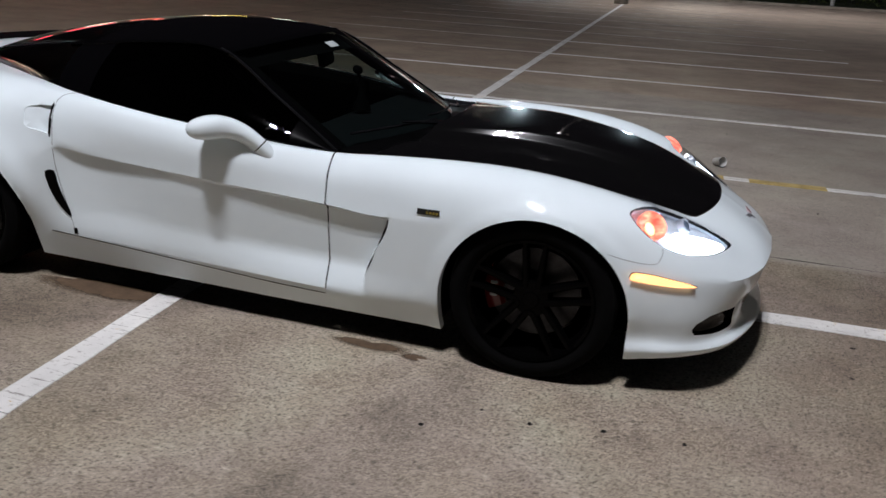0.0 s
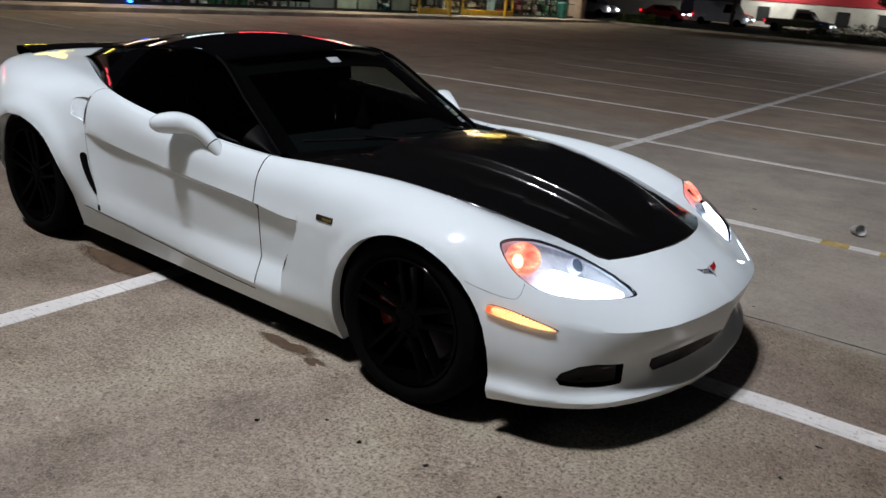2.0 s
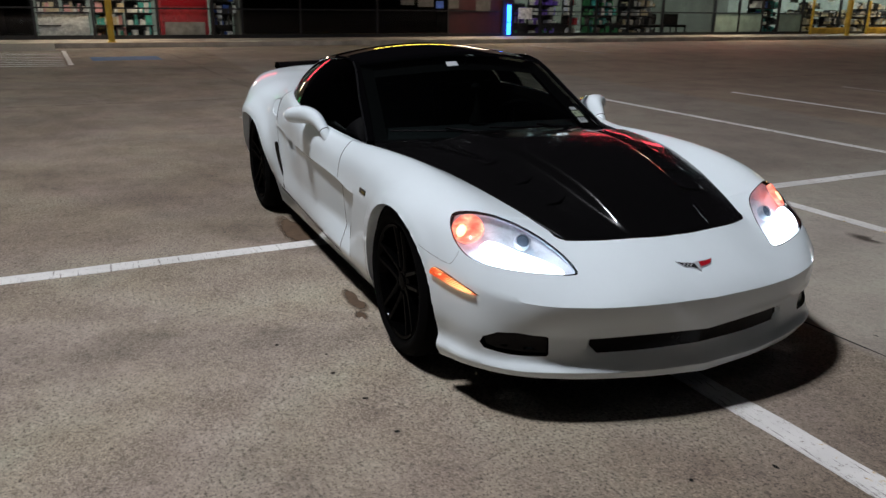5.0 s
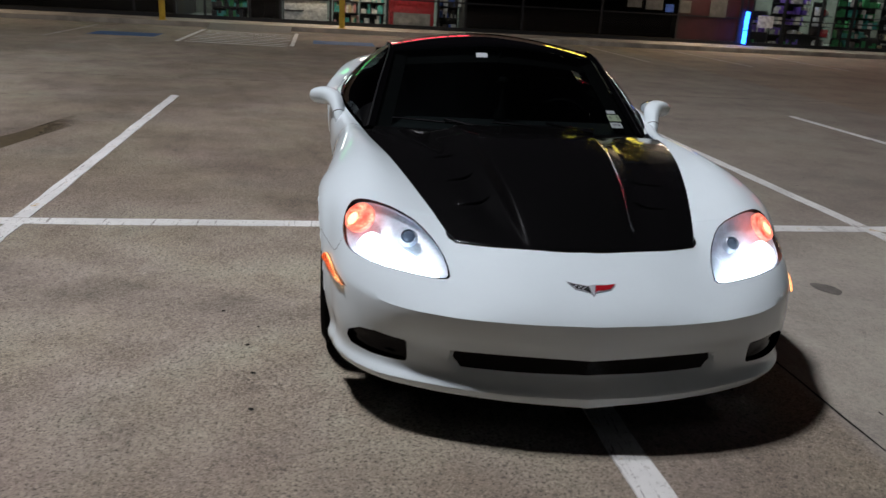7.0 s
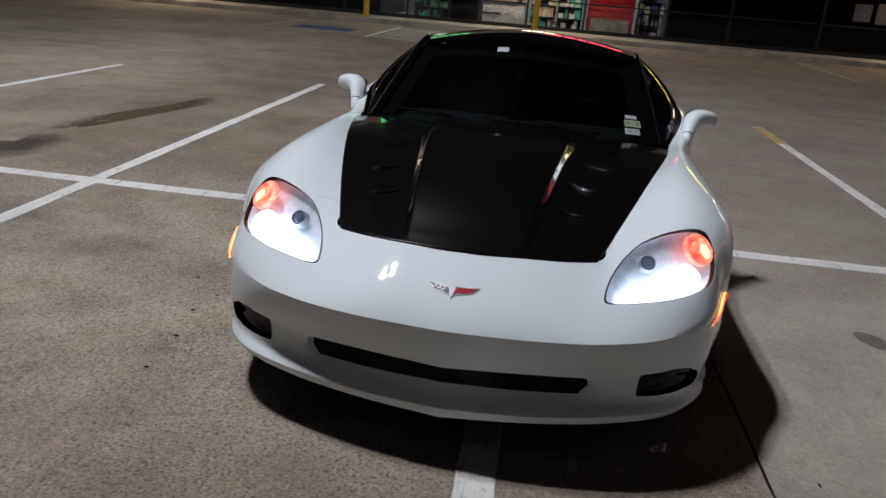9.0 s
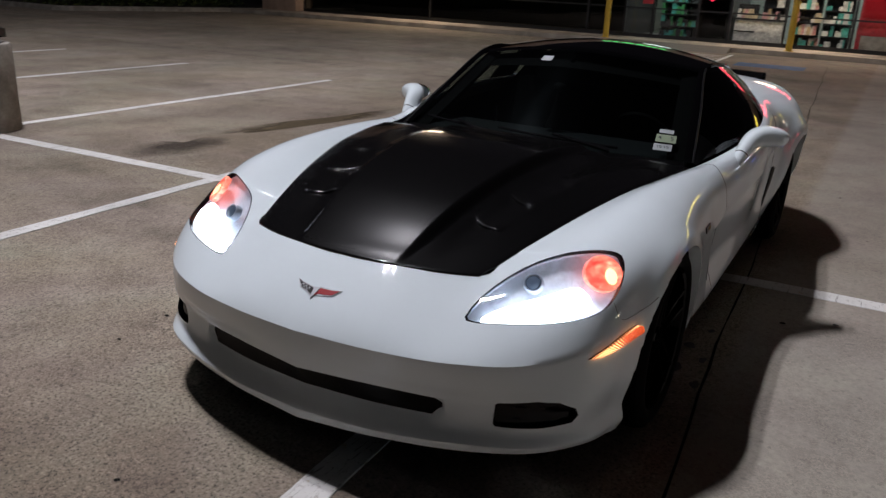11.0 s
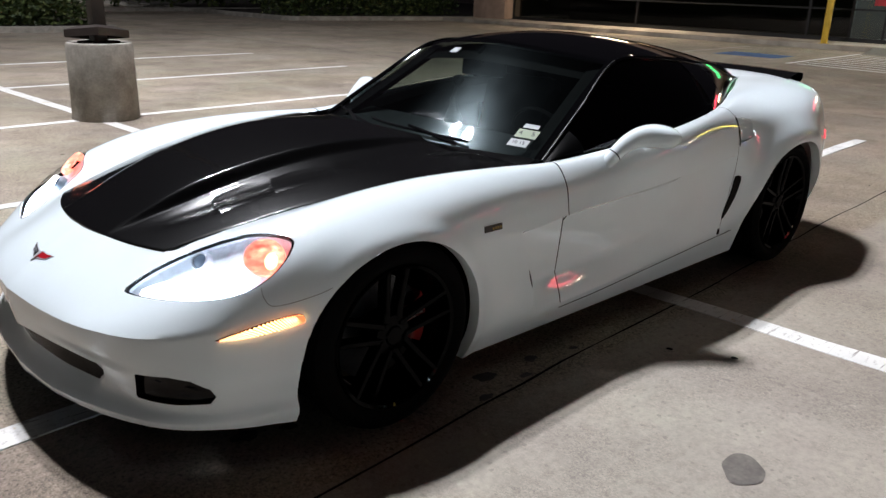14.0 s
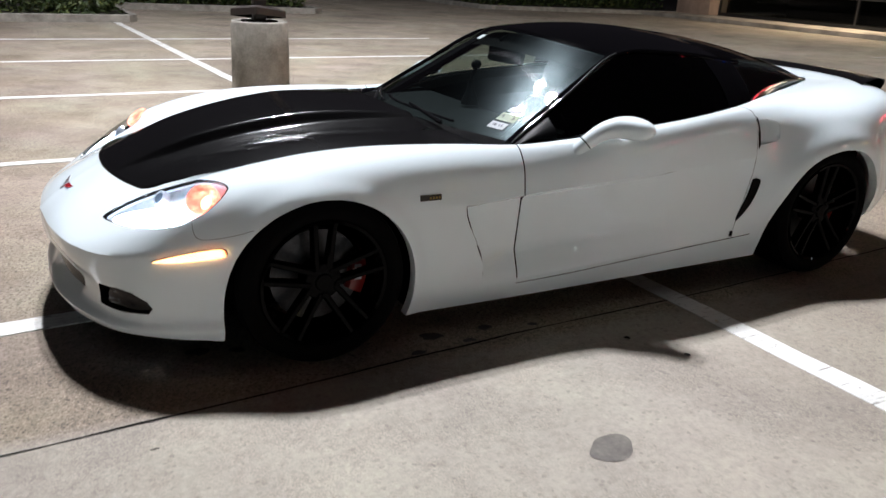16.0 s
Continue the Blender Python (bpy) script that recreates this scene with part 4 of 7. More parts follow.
def hood_point(f, w, up=0.0):
    """f from the front edge to the back, w from -1 to 1 across."""
    e = catmull(HOOD_EDGE, f * (len(HOOD_EDGE) - 1))
    a = abs(w)
    bow_front, bow_back = 0.099 * (1 - a ** 2.2), 0.13 * (1 - a ** 2.0)
    x = e.x + bow_front * (1 - f) + bow_back * f
    y = e.y * w
    crown = (0.006 + 0.040 * smooth01(f, 0, 0.6)) * (1 - a ** 2)
    rise = (0.007 + 0.030 * smooth01(f, 0.0, 0.32)) * (1 - smooth01(a, 0.415, 0.468)) * smooth01(f, -0.02, 0.05) * (1 - 0.55 * smooth01(f, 0.62, 1.0))
    valley = -0.016 * smooth01(f, 0.03, 0.3) * math.exp(-((a - 0.60) / 0.10) ** 2)
    return Vector((x, y, e.z + crown + rise + valley + up))


bm = bmesh.new()
N, M = 56, 120
grid(bm, [[hood_point(i / N, -1 + 2 * j / M, 0.0055) for j in range(M + 1)] for i in range(N + 1)])
for out, down in ((0.0022, 0.0008), (0.0018, 0.0018), (0.0008, 0.0026), (0.0, 0.007)):  # rolled edge
    ret = bmesh.ops.extrude_edge_only(bm, edges=[e for e in bm.edges if e.is_boundary])
    for v in [g for g in ret["geom"] if isinstance(g, bmesh.types.BMVert)]:
        across = Vector((0.0, math.copysign(1, v.co.y), 0)) if v.co.x < 0.5 and abs(v.co.y) > 0.42 + 0.4 * max(0.0, 0.3 - v.co.x) * 0.6 else Vector((math.copysign(1, v.co.x), 0, 0))
        v.co += across * out - Vector((0, 0, down))
bmesh.ops.recalc_face_normals(bm, faces=bm.faces)
hood = part("hood", bm, carbon, car, "glossy black carbon weave hood", smooth=70)
for side in (1, -1):
    for f0, w0, w1, high in ((0.255, 0.52, 0.78, 0.009), (0.395, 0.54, 0.78, 0.008), (0.545, 0.56, 0.77, 0.006)):
        rows = []
        for i in range(9):
            row = []
            for j in range(11):
                q = j / 10
                f = f0 + 0.06 * (1 - q) ** 1.2 + 0.115 * i / 8
                row.append(hood_point(f, side * (w0 + (w1 - w0) * q), high * (1 - i / 8) ** 1.3 * (1 - (2 * q - 1) ** 6) * (1 - 0.45 * q) + 0.0062))
            rows.append(row)
        lip = []
        for back, drop in ((0.004, 1.0), (0.010, 0.72), (0.0085, 0.35), (0.004, 0.08)):
            row = []
            for j in range(11):
                q = j / 10
                base = hood_point(f0 + 0.06 * (1 - q) ** 1.2, side * (w0 + (w1 - w0) * q), 0.0062)
                p = rows[0][j]
                row.append(Vector((p.x + back * (0.3 + 0.7 * math.sin(math.pi * q)), p.y, base.z + (p.z - base.z) * (1 - drop) - 0.0015 * drop)))
            lip.append(row)
        bm = bmesh.new()
        grid(bm, lip + rows)
        bmesh.ops.recalc_face_normals(bm, faces=bm.faces)
        part("hood_vent", bm, carbon, hood, "raised black hood vent", smooth=85)

# unseen black sheet under the hood, added to block lamp light through edge gaps
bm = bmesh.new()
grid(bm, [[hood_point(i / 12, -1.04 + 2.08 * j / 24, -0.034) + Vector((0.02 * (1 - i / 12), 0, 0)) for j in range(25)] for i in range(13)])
part("hood_light_block", bm, dark_void, hood)

# cabin: windscreen, roof, side glass, hatch
PILLAR_LOW, PILLAR_TOP = Vector((-0.875, 0.70, 0.752)), Vector((-1.471, 0.579, 1.097))


def screen_low(w):
    return Vector((-0.875 + 0.25 * (1 - abs(w) ** 1.5), 0.70 * w, 0.752 + 0.028 * (1 - w * w)))


def screen_top(w):
    return Vector((-1.471 + 0.20 * (1 - abs(w) ** 1.5), 0.579 * w, 1.097 + 0.068 * (1 - abs(w) ** 1.5)))


def roof_back(w):
    return Vector((-2.16 + 0.05 * (1 - w * w), 0.565 * w, 1.068 + 0.092 * (1 - w * w)))


def hatch_end(w):
    return Vector((-3.115 + 0.095 * w * w, 0.372 * w, 0.932 - 0.004 * w * w))


def ruled(a, b, n, m, bulge, axis=Vector((0, 0, 1)), w0=-1.0, w1=1.0, v0=0.0, v1=1.0):
    rows = []
    for i in range(n + 1):
        v = v0 + (v1 - v0) * i / n
        row = []
        for j in range(m + 1):
            w = w0 + (w1 - w0) * j / m
            row.append(a(w).lerp(b(w), v) + axis * (bulge * 4 * v * (1 - v)))
        rows.append(row)
    bm = bmesh.new()
    grid(bm, rows)
    bmesh.ops.recalc_face_normals(bm, faces=bm.faces)
    return bm


def thick(bm, t=0.004):
    """Gives an open sheet a thin folded edge."""
    ret = bmesh.ops.extrude_edge_only(bm, edges=[e for e in bm.edges if e.is_boundary])
    for v in [g for g in ret["geom"] if isinstance(g, bmesh.types.BMVert)]:
        v.co.z -= t
    return bm


glass_axis = Vector((0.45, 0, 0.9))
windscreen = part("windscreen", ruled(screen_low, screen_top, 14, 32, 0.005, glass_axis, -0.978, 0.978, 0.0, 0.965), windscreen_glass, car, "clear sloping windscreen")
part("roof", thick(ruled(screen_top, roof_back, 12, 24, 0.026)), black_paint, car, "glossy black targa roof")
part("windscreen_header", ruled(screen_low, screen_top, 1, 24, 0.0, glass_axis, -1, 1, 0.957, 1.0), black_paint, car)
part("hatch_glass", thick(ruled(roof_back, hatch_end, 14, 20, 0.036)), hatch_tint, car, "dark tinted hatch glass")
RAIL = [PILLAR_LOW, Vector((-1.16, 0.645, 0.924)), PILLAR_TOP, Vector((-1.80, 0.585, 1.105)), Vector((-2.16, 0.566, 1.068)), Vector((-2.60, 0.487, 1.012)), Vector((-3.02, 0.372, 0.929))]
BELT = [Vector((-0.875, 0.715, 0.752)), Vector((-1.16, 0.80, 0.790)), Vector((-1.471, 0.855, 0.829)), Vector((-1.80, 0.847, 0.862)), Vector((-2.16, 0.757, 0.888)), Vector((-2.60, 0.572, 0.909)), Vector((-3.02, 0.374, 0.925))]


def side_sheet(t0, t1, side, out=0.0, n=24, lo=0.0, hi=1.0):
    rows = []
    for i in range(n + 1):
        t = t0 + (t1 - t0) * i / n
        b, r = catmull(BELT, t), catmull(RAIL, t)
        row = []
        for j in range(9):
            f = lo + (hi - lo) * j / 8
            p = b.lerp(r, f) + Vector((0, 0.028 * 4 * f * (1 - f) + out, 0.0))
            row.append(Vector((p.x, p.y * side, p.z)))
        rows.append(row)
    bm = bmesh.new()
    grid(bm, rows)
    bmesh.ops.recalc_face_normals(bm, faces=bm.faces)
    return bm


for side in (1, -1):
    part("side_window", side_sheet(0.62, 3.58, side, 0.0, 30, 0.0, 0.95), privacy_glass, car, "dark tinted frameless door window")
    part("sail_panel", side_sheet(0.0, 0.64, side, 0.003, 8), satin_black, car)
    part("rear_pillar", side_sheet(3.56, 4.12, side, 0.004, 8), black_paint, car, "glossy black rear pillar")
    part("quarter_window", side_sheet(4.10, 6.0, side, 0.0, 18), privacy_glass, car, "dark tinted quarter window")
    flip = Vector((1, side, 1))
    bm = bmesh.new()
    rail_pts = [catmull(RAIL, k / 8) for k in range(0, 17)]
    rows = []
    for k, p in enumerate(rail_pts):
        inn = screen_low(0.972).lerp(screen_top(0.972), min(1, k / 16))
        inn += glass_axis * (0.005 * 4 * (k / 16) * (1 - k / 16))
        mid = p.lerp(inn, 0.4) + Vector((0.006, 0.006, 0.008))
        rows.append([q * flip for q in (p + Vector((0, 0.012, -0.012)), p + Vector((0.004, 0.012, 0.006)), mid, inn + Vector((0.004, 0, 0.004)))])
    grid(bm, rows)
    bmesh.ops.recalc_face_normals(bm, faces=bm.faces)
    part("windscreen_pillar", bm, black_paint, car, "gloss black windscreen pillar")
    bm = bmesh.new()
    tube(bm, [(p + Vector((0.002, 0.015, 0.004))) * flip for p in rail_pts], 0.0055, 6)
    part("pillar_trim", bm, pillar_trim, car, "thin grey trim along the windscreen pillar")
    bm = bmesh.new()
    tube(bm, [catmull(RAIL, 1.9 + k / 8) * flip + Vector((0, 0.008 * side, -0.004)) for k in range(0, 20)], 0.012, 6)
    part("roof_rail", bm, black_paint, car)

# cowl panel under the wipers
bm = bmesh.new()
rows = []
for k in range(25):
    w = -1 + k / 12
    a, b = hood_point(1.0, w * 0.99, -0.004), screen_low(w * 0.97) + Vector((-0.01, 0, 0.004))
    rows.append([a + Vector((0.03, 0, -0.004)), a.lerp(b, 0.5) + Vector((0, 0, -0.018)), b])
grid(bm, rows)
bmesh.ops.recalc_face_normals(bm, faces=bm.faces)
part("cowl", bm, satin_black, car)

# spoiler along the tail
bm = bmesh.new()
rows = []
for k in range(33):
    w = -1 + k / 16
    x = -3.43 + 0.13 * abs(w) ** 2.5
    y = 0.62 * w
    rows.append([Vector((x + 0.10, y, 0.925)), Vector((x + 0.05, y, 0.944)), Vector((x - 0.04, y, 0.962)), Vector((x - 0.085, y * 1.01, 0.955)), Vector((x - 0.088, y * 1.01, 0.925)), Vector((x - 0.07, y, 0.90))])
grid(bm, rows)
bmesh.ops.recalc_face_normals(bm, faces=bm.faces)
part("spoiler", bm, carbon, car, "low black weave tail spoiler")

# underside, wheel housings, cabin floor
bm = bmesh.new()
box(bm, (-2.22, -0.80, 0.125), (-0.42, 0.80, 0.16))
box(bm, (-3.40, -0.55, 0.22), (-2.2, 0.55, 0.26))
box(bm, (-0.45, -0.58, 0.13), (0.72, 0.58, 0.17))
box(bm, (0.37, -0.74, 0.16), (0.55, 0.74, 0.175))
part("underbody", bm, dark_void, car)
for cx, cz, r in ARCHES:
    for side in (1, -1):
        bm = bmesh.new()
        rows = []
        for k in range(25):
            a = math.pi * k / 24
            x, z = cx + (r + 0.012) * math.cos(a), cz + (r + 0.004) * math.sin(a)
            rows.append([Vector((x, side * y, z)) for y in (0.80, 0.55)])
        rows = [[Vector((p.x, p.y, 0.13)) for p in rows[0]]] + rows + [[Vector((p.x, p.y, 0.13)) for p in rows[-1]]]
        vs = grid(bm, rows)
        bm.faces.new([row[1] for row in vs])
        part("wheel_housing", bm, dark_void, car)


def wheel(x, side, z, radius, width, rim_r, face_y):
    """A gloss black wheel with five twin spokes; the face looks along +y of its own axes."""
    hub = tagged(new("wheel"), "gloss black twin-spoke wheel with a low tyre")
    hub.parent = car
    hub.matrix_local = pose(x, side * face_y, z, 0, 0, 0 if side > 0 else 180)
    turn = pose(0, 0, 0, -90, 0, 0)  # own z to +y
    bm = bmesh.new()
    w, r, q = width, radius, rim_r
    prof = [(q - 0.012, -w + 0.03), (q + 0.012, -w + 0.012), (r - 0.04, -w + 0.004), (r - 0.010, -w + 0.022), (r, -w + 0.05)]
    for g in range(4):
        y = -w + 0.07 + (w - 0.12) * g / 3.6
        prof += [(r, y), (r - 0.007, y + 0.003), (r - 0.007, y + 0.010), (r, y + 0.013)]
    prof += [(r, -0.035), (r - 0.008, -0.010), (r - 0.035, 0.008), (r - 0.05, 0.010), (q + 0.02, 0.006), (q + 0.006, -0.004), (q - 0.004, -0.012)]
    lathe(bm, prof, turn, 64)
    bmesh.ops.recalc_face_normals(bm, faces=bm.faces)
    part("tyre", bm, rubber, hub, "black low-profile rubber tyre")
    bm = bmesh.new()
    lathe(bm, [(q - 0.004, -0.014), (q + 0.004, -0.004), (q, 0.001), (q - 0.012, -0.004), (q - 0.022, -0.03), (q - 0.03, -0.12), (q - 0.03, -w + 0.03)], turn, 64)
    rim = part("rim", bm, wheel_black, hub)
    for k in range(5):
        base = math.radians(90 + 72 * k)
        for twin in (-1, 1):
            bm = bmesh.new()
            rows = []
            for i in range(7):
                f = i / 6
                rad = 0.045 + (q - 0.058) * f
                wid = 0.0125 - 0.002 * f
                y = -0.030 + 0.022 * f ** 1.5
                out = Vector((math.cos(base), 0, math.sin(base)))
                t = Vector((-math.sin(base), 0, math.cos(base)))
                c = out * rad + t * (twin * (0.024 + 0.014 * f)) + Vector((0, y, 0))
                rows.append([c + t * wid + Vector((0, -0.035, 0)), c + t * wid, c + t * wid * 0.6 + Vector((0, 0.006, 0)), c - t * wid * 0.6 + Vector((0, 0.006, 0)), c - t * wid, c - t * wid + Vector((0, -0.035, 0))])
            grid(bm, rows)
            bmesh.ops.recalc_face_normals(bm, faces=bm.faces)
            part("spoke", bm, wheel_black, rim)
    bm = bmesh.new()
    lathe(bm, [(0.0, -0.018), (0.03, -0.02), (0.034, -0.026), (0.068, -0.03), (0.074, -0.045), (0.074, -0.08)], turn, 28)
    part("hub", bm, wheel_black, rim)
    for k in range(5):
        a = math.radians(54 + 72 * k)
        bm = bmesh.new()
        lathe(bm, [(0.0, 0.0), (0.008, -0.001), (0.0095, -0.004), (0.0095, -0.02)], pose(0.052 * math.cos(a), -0.02, 0.052 * math.sin(a)) @ turn, 8)
        part("wheel_nut", bm, wheel_black, rim)
    bm = bmesh.new()
    lathe(bm, [(0.07, -0.112), (0.178, -0.112), (0.178, -0.140), (0.07, -0.140), (0.07, -0.112)], turn, 48)
    part("brake_disc", bm, disc_steel, hub, "steel brake disc")
    bm = bmesh.new()
    rows = []
    for i in range(9):
        a = math.radians(-28 + 56 * i / 8) + math.pi
        if side < 0:
            a = math.pi - a
        rows.append([Vector((rr * math.cos(a), yy, rr * math.sin(a))) for rr, yy in ((0.125, -0.13), (0.120, -0.092), (0.135, -0.080), (0.180, -0.080), (0.196, -0.092), (0.196, -0.15))])
    grid(bm, rows)
    bmesh.ops.recalc_face_normals(bm, faces=bm.faces)
    caliper = part("caliper", bm, red_caliper, hub, "red painted brake caliper")
    for a in (-9, 9):
        a = math.radians(a) if side < 0 else math.pi - math.radians(a)
        bm = bmesh.new()
        box(bm, (-0.014, -0.003, -0.006), (0.014, 0.003, 0.006), 0.002, pose(0.158 * math.cos(a), -0.0785, 0.158 * math.sin(a)))
        part("caliper_mark", bm, sticker_white, caliper)
    return hub


for side in (1, -1):
    wheel(0.0, side, 0.320, 0.322, 0.25, 0.243, 0.888)
    wheel(-2.686, side, 0.333, 0.335, 0.30, 0.256, 0.925)

# lamps, ducts and trim on the shell
EMBLEM_X = 0.775
for side in (1, -1):
    rim_outline = dense(HEAD, 2)
    flip = Vector((1, side, 1))
    aim = Vector(D_HEAD).normalized()
    head = part("headlight", sunk(rim_outline, D_HEAD, ((1.0, 0.0), (0.985, 0.012), (0.95, 0.026), (0.80, 0.036), (0.5, 0.040), (0.0, 0.042)), side), lamp_housing, car, "lit swept-back headlamp under a clear cover", smooth=50)
    part("bezel", sunk(rim_outline, D_HEAD, ((1.0, 0.0004), (0.984, -0.0012), (0.968, 0.001), (0.962, 0.014)), side), smoke_plastic, head, "thin black lamp bezel")
    beam = dense([on_body(p, D_HEAD) for p in ((0.655, 0.500, 0.53), (0.60, 0.555, 0.56), (0.553, 0.640, 0.60), (0.505, 0.690, 0.62), (0.487, 0.732, 0.63), (0.503, 0.772, 0.60), (0.55, 0.752, 0.57), (0.605, 0.690, 0.55), (0.645, 0.620, 0.54), (0.672, 0.545, 0.53))], 2)
    part("beam_reflector", sunk(beam, D_HEAD, ((1.02, 0.030), (1.0, 0.014), (0.9, 0.017), (0.6, 0.024), (0.0, 0.028)), side), head_glow, head, "bright white lit beam reflector", smooth=60)
    for c0, nm in (((0.522, 0.600, 0.628), "projector"), ((0.405, 0.765, 0.655), "turn_signal")):
        c = on_body(c0, D_HEAD) - aim * (0.016 if nm == "projector" else 0.007)
        ax = Vector((0.75, 0.2, 0.55) if nm == "projector" else (0.55, 0.55, 0.62)).normalized()
        m = Matrix.Translation(c * flip) @ (ax * flip).to_track_quat("Z", "Y").to_matrix().to_4x4()
        bm = bmesh.new()
        if nm == "projector":
            lathe(bm, [(0.031, -0.016), (0.029, 0.008), (0.026, 0.011), (0.0235, 0.008), (0.023, -0.002)], m, 32)
            part("projector_ring", bm, reflector, head, "silver ring round the projector")
            bm = bmesh.new()
            lathe(bm, [(0.0235, 0.0), (0.021, 0.007), (0.015, 0.012), (0.008, 0.0145), (0.0, 0.0155)], m, 28)
            part("projector", bm, projector_glass, head, "dark round projector lens")
        else:
            ribs = [(0.060, -0.018)] + [(0.060 * (1 - k / 24), 0.0030 * (k % 2) - 0.012 * (1 - (1 - k / 24) ** 2)) for k in range(22)] + [(0.0, -0.013)]
            lathe(bm, ribs, m @ Matrix.Diagonal((1.0, 0.92, 1, 1)), 30)
            part("turn_signal", bm, signal_glow, head, "glowing ribbed orange turn signal")
            bm = bmesh.new()
            bmesh.ops.create_uvsphere(bm, u_segments=14, v_segments=10, radius=0.021, matrix=Matrix.Translation(Vector((-0.010, 0.020, -0.010)) * flip) @ m @ Matrix.Diagonal((0.9, 1.2, 0.3, 1)))
            part("bulb", bm, hot_amber, head, "glowing amber bulb")
    cover = part("lens", surface_patch(shrink(rim_outline, 0.972), D_HEAD, 0.003, side, 0.005, 7), clear_glass, head, "clear plastic lamp cover")
    cover.visible_shadow = False
    # side marker: an amber lens cut into upright ribs, bright towards the side and dull towards the front
    low_edge = [Vector(p) for p in ((0.584, 0.809, 0.4555), (0.50, 0.83, 0.456), (0.41, 0.858, 0.463), (0.355, 0.867, 0.471), (0.345, 0.868, 0.480))]
    top_edge = [Vector(p) for p in ((0.584, 0.809, 0.4575), (0.535, 0.82, 0.4715), (0.44, 0.846, 0.491), (0.37, 0.862, 0.4975), (0.349, 0.866, 0.493))]
    d_mark = (0.5, 1, 0.1)
    mark = [catmull(low_edge, k / 3) for k in range(13)] + [catmull(top_edge, 4 - k / 3) for k in range(13)]
    marker = part("side_marker", surface_patch(shrink(mark, 1.035), d_mark, 0.0018, side, 0.008, 4), smoke_plastic, car, "lit amber side marker lamp")
    bm = bmesh.new()
    ribs, back = 34, None
    for k in range(ribs):
        line_at = lambda u, out: [bm.verts.new((on_body(catmull(line, 4 * u / ribs), d_mark, 0.003) + Vector((0, out, 0))) * flip) for line in (low_edge, top_edge)]
        back = back or line_at(k + 0.02, 0.0)
        fore, brow, aft = line_at(k + 0.05, 0.0096), line_at(k + 0.30, 0.0099), line_at(k + 1.0, -0.0002)
        for slot, (a, b) in enumerate(((back, fore), (fore, brow), (brow, aft))):
            bm.faces.new((a[0], a[1], b[1], b[0])).material_index = slot
        back = aft
    part("amber_lens", bm, [dull_red, amber_glow, pale_amber], marker, "ribbed amber lens", smooth=False)
    hot = [(0.395, 0.857, 0.476), (0.372, 0.862, 0.477), (0.362, 0.866, 0.484), (0.372, 0.86, 0.490), (0.395, 0.855, 0.488), (0.405, 0.852, 0.481)]
    part("bulb", surface_patch(dense(hot, 2), d_mark, 0.0078, side, 0.004, 3), hot_amber, marker)
    tailm = [(-3.16, 0.84, 0.625), (-3.27, 0.80, 0.63), (-3.27, 0.80, 0.665), (-3.16, 0.84, 0.655)]
    tm = part("rear_marker", surface_patch(dense(tailm, 2), (-0.3, 1, 0), 0.004, side, 0.008, 3), tail_glow, car, "lit red side marker lamp")
    # lower intakes and mouth
    f = part("brake_duct", sunk(FOG, D_FOG, ((1.0, 0.0), (0.99, 0.003), (0.97, 0.028), (0.93, 0.034)), side), satin_black, car, "dark lower brake duct with a smoked lamp")
    part("fog_lamp", sunk(FOG, D_FOG, ((0.965, 0.016), (0.9, 0.014), (0.5, 0.011), (0.0, 0.010)), side), smoke_plastic, f, "smoked fog lamp glass")
    duct = [(-2.138, 0.93, 0.552), (-2.178, 0.93, 0.548), (-2.176, 0.93, 0.50), (-2.158, 0.925, 0.44), (-2.126, 0.91, 0.385), (-2.082, 0.89, 0.343), (-2.092, 0.89, 0.385), (-2.114, 0.91, 0.44), (-2.130, 0.925, 0.50)]
    part("side_duct", surface_patch(dense(duct, 2), D_SIDE, 0.005, side, 0.012, 3), satin_black, car, "black brake duct behind the door")
    ramp_in = lambda p: 0.013 * (1 - smooth01(-p.x, 2.14, 2.285)) + 0.002
    part("scoop_panel", sunk(SCOOP, D_SIDE, ((1.0, 0.0), (0.985, ramp_in), (0.5, ramp_in), (0.0, 0.012)), side), white_paint, car, smooth=60)
    scoop = [(-2.134, 0.85, 0.828), (-2.146, 0.85, 0.826), (-2.151, 0.88, 0.712), (-2.138, 0.89, 0.706)]
    part("wing_scoop", surface_patch(dense(scoop, 2), D_SIDE, 0.001, side, 0.004, 3), satin_black, car, "narrow black air slot in the rear wing")
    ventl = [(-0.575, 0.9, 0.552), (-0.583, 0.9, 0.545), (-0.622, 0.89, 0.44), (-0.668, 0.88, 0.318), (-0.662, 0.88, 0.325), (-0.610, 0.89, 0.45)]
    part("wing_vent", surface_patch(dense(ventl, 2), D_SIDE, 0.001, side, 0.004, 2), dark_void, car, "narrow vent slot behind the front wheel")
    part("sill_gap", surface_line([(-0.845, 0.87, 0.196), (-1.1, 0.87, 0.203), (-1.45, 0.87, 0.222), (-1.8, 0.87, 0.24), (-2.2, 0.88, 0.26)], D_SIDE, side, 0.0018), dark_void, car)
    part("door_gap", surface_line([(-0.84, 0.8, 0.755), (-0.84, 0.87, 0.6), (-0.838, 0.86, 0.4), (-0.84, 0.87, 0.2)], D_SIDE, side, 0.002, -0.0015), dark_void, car)
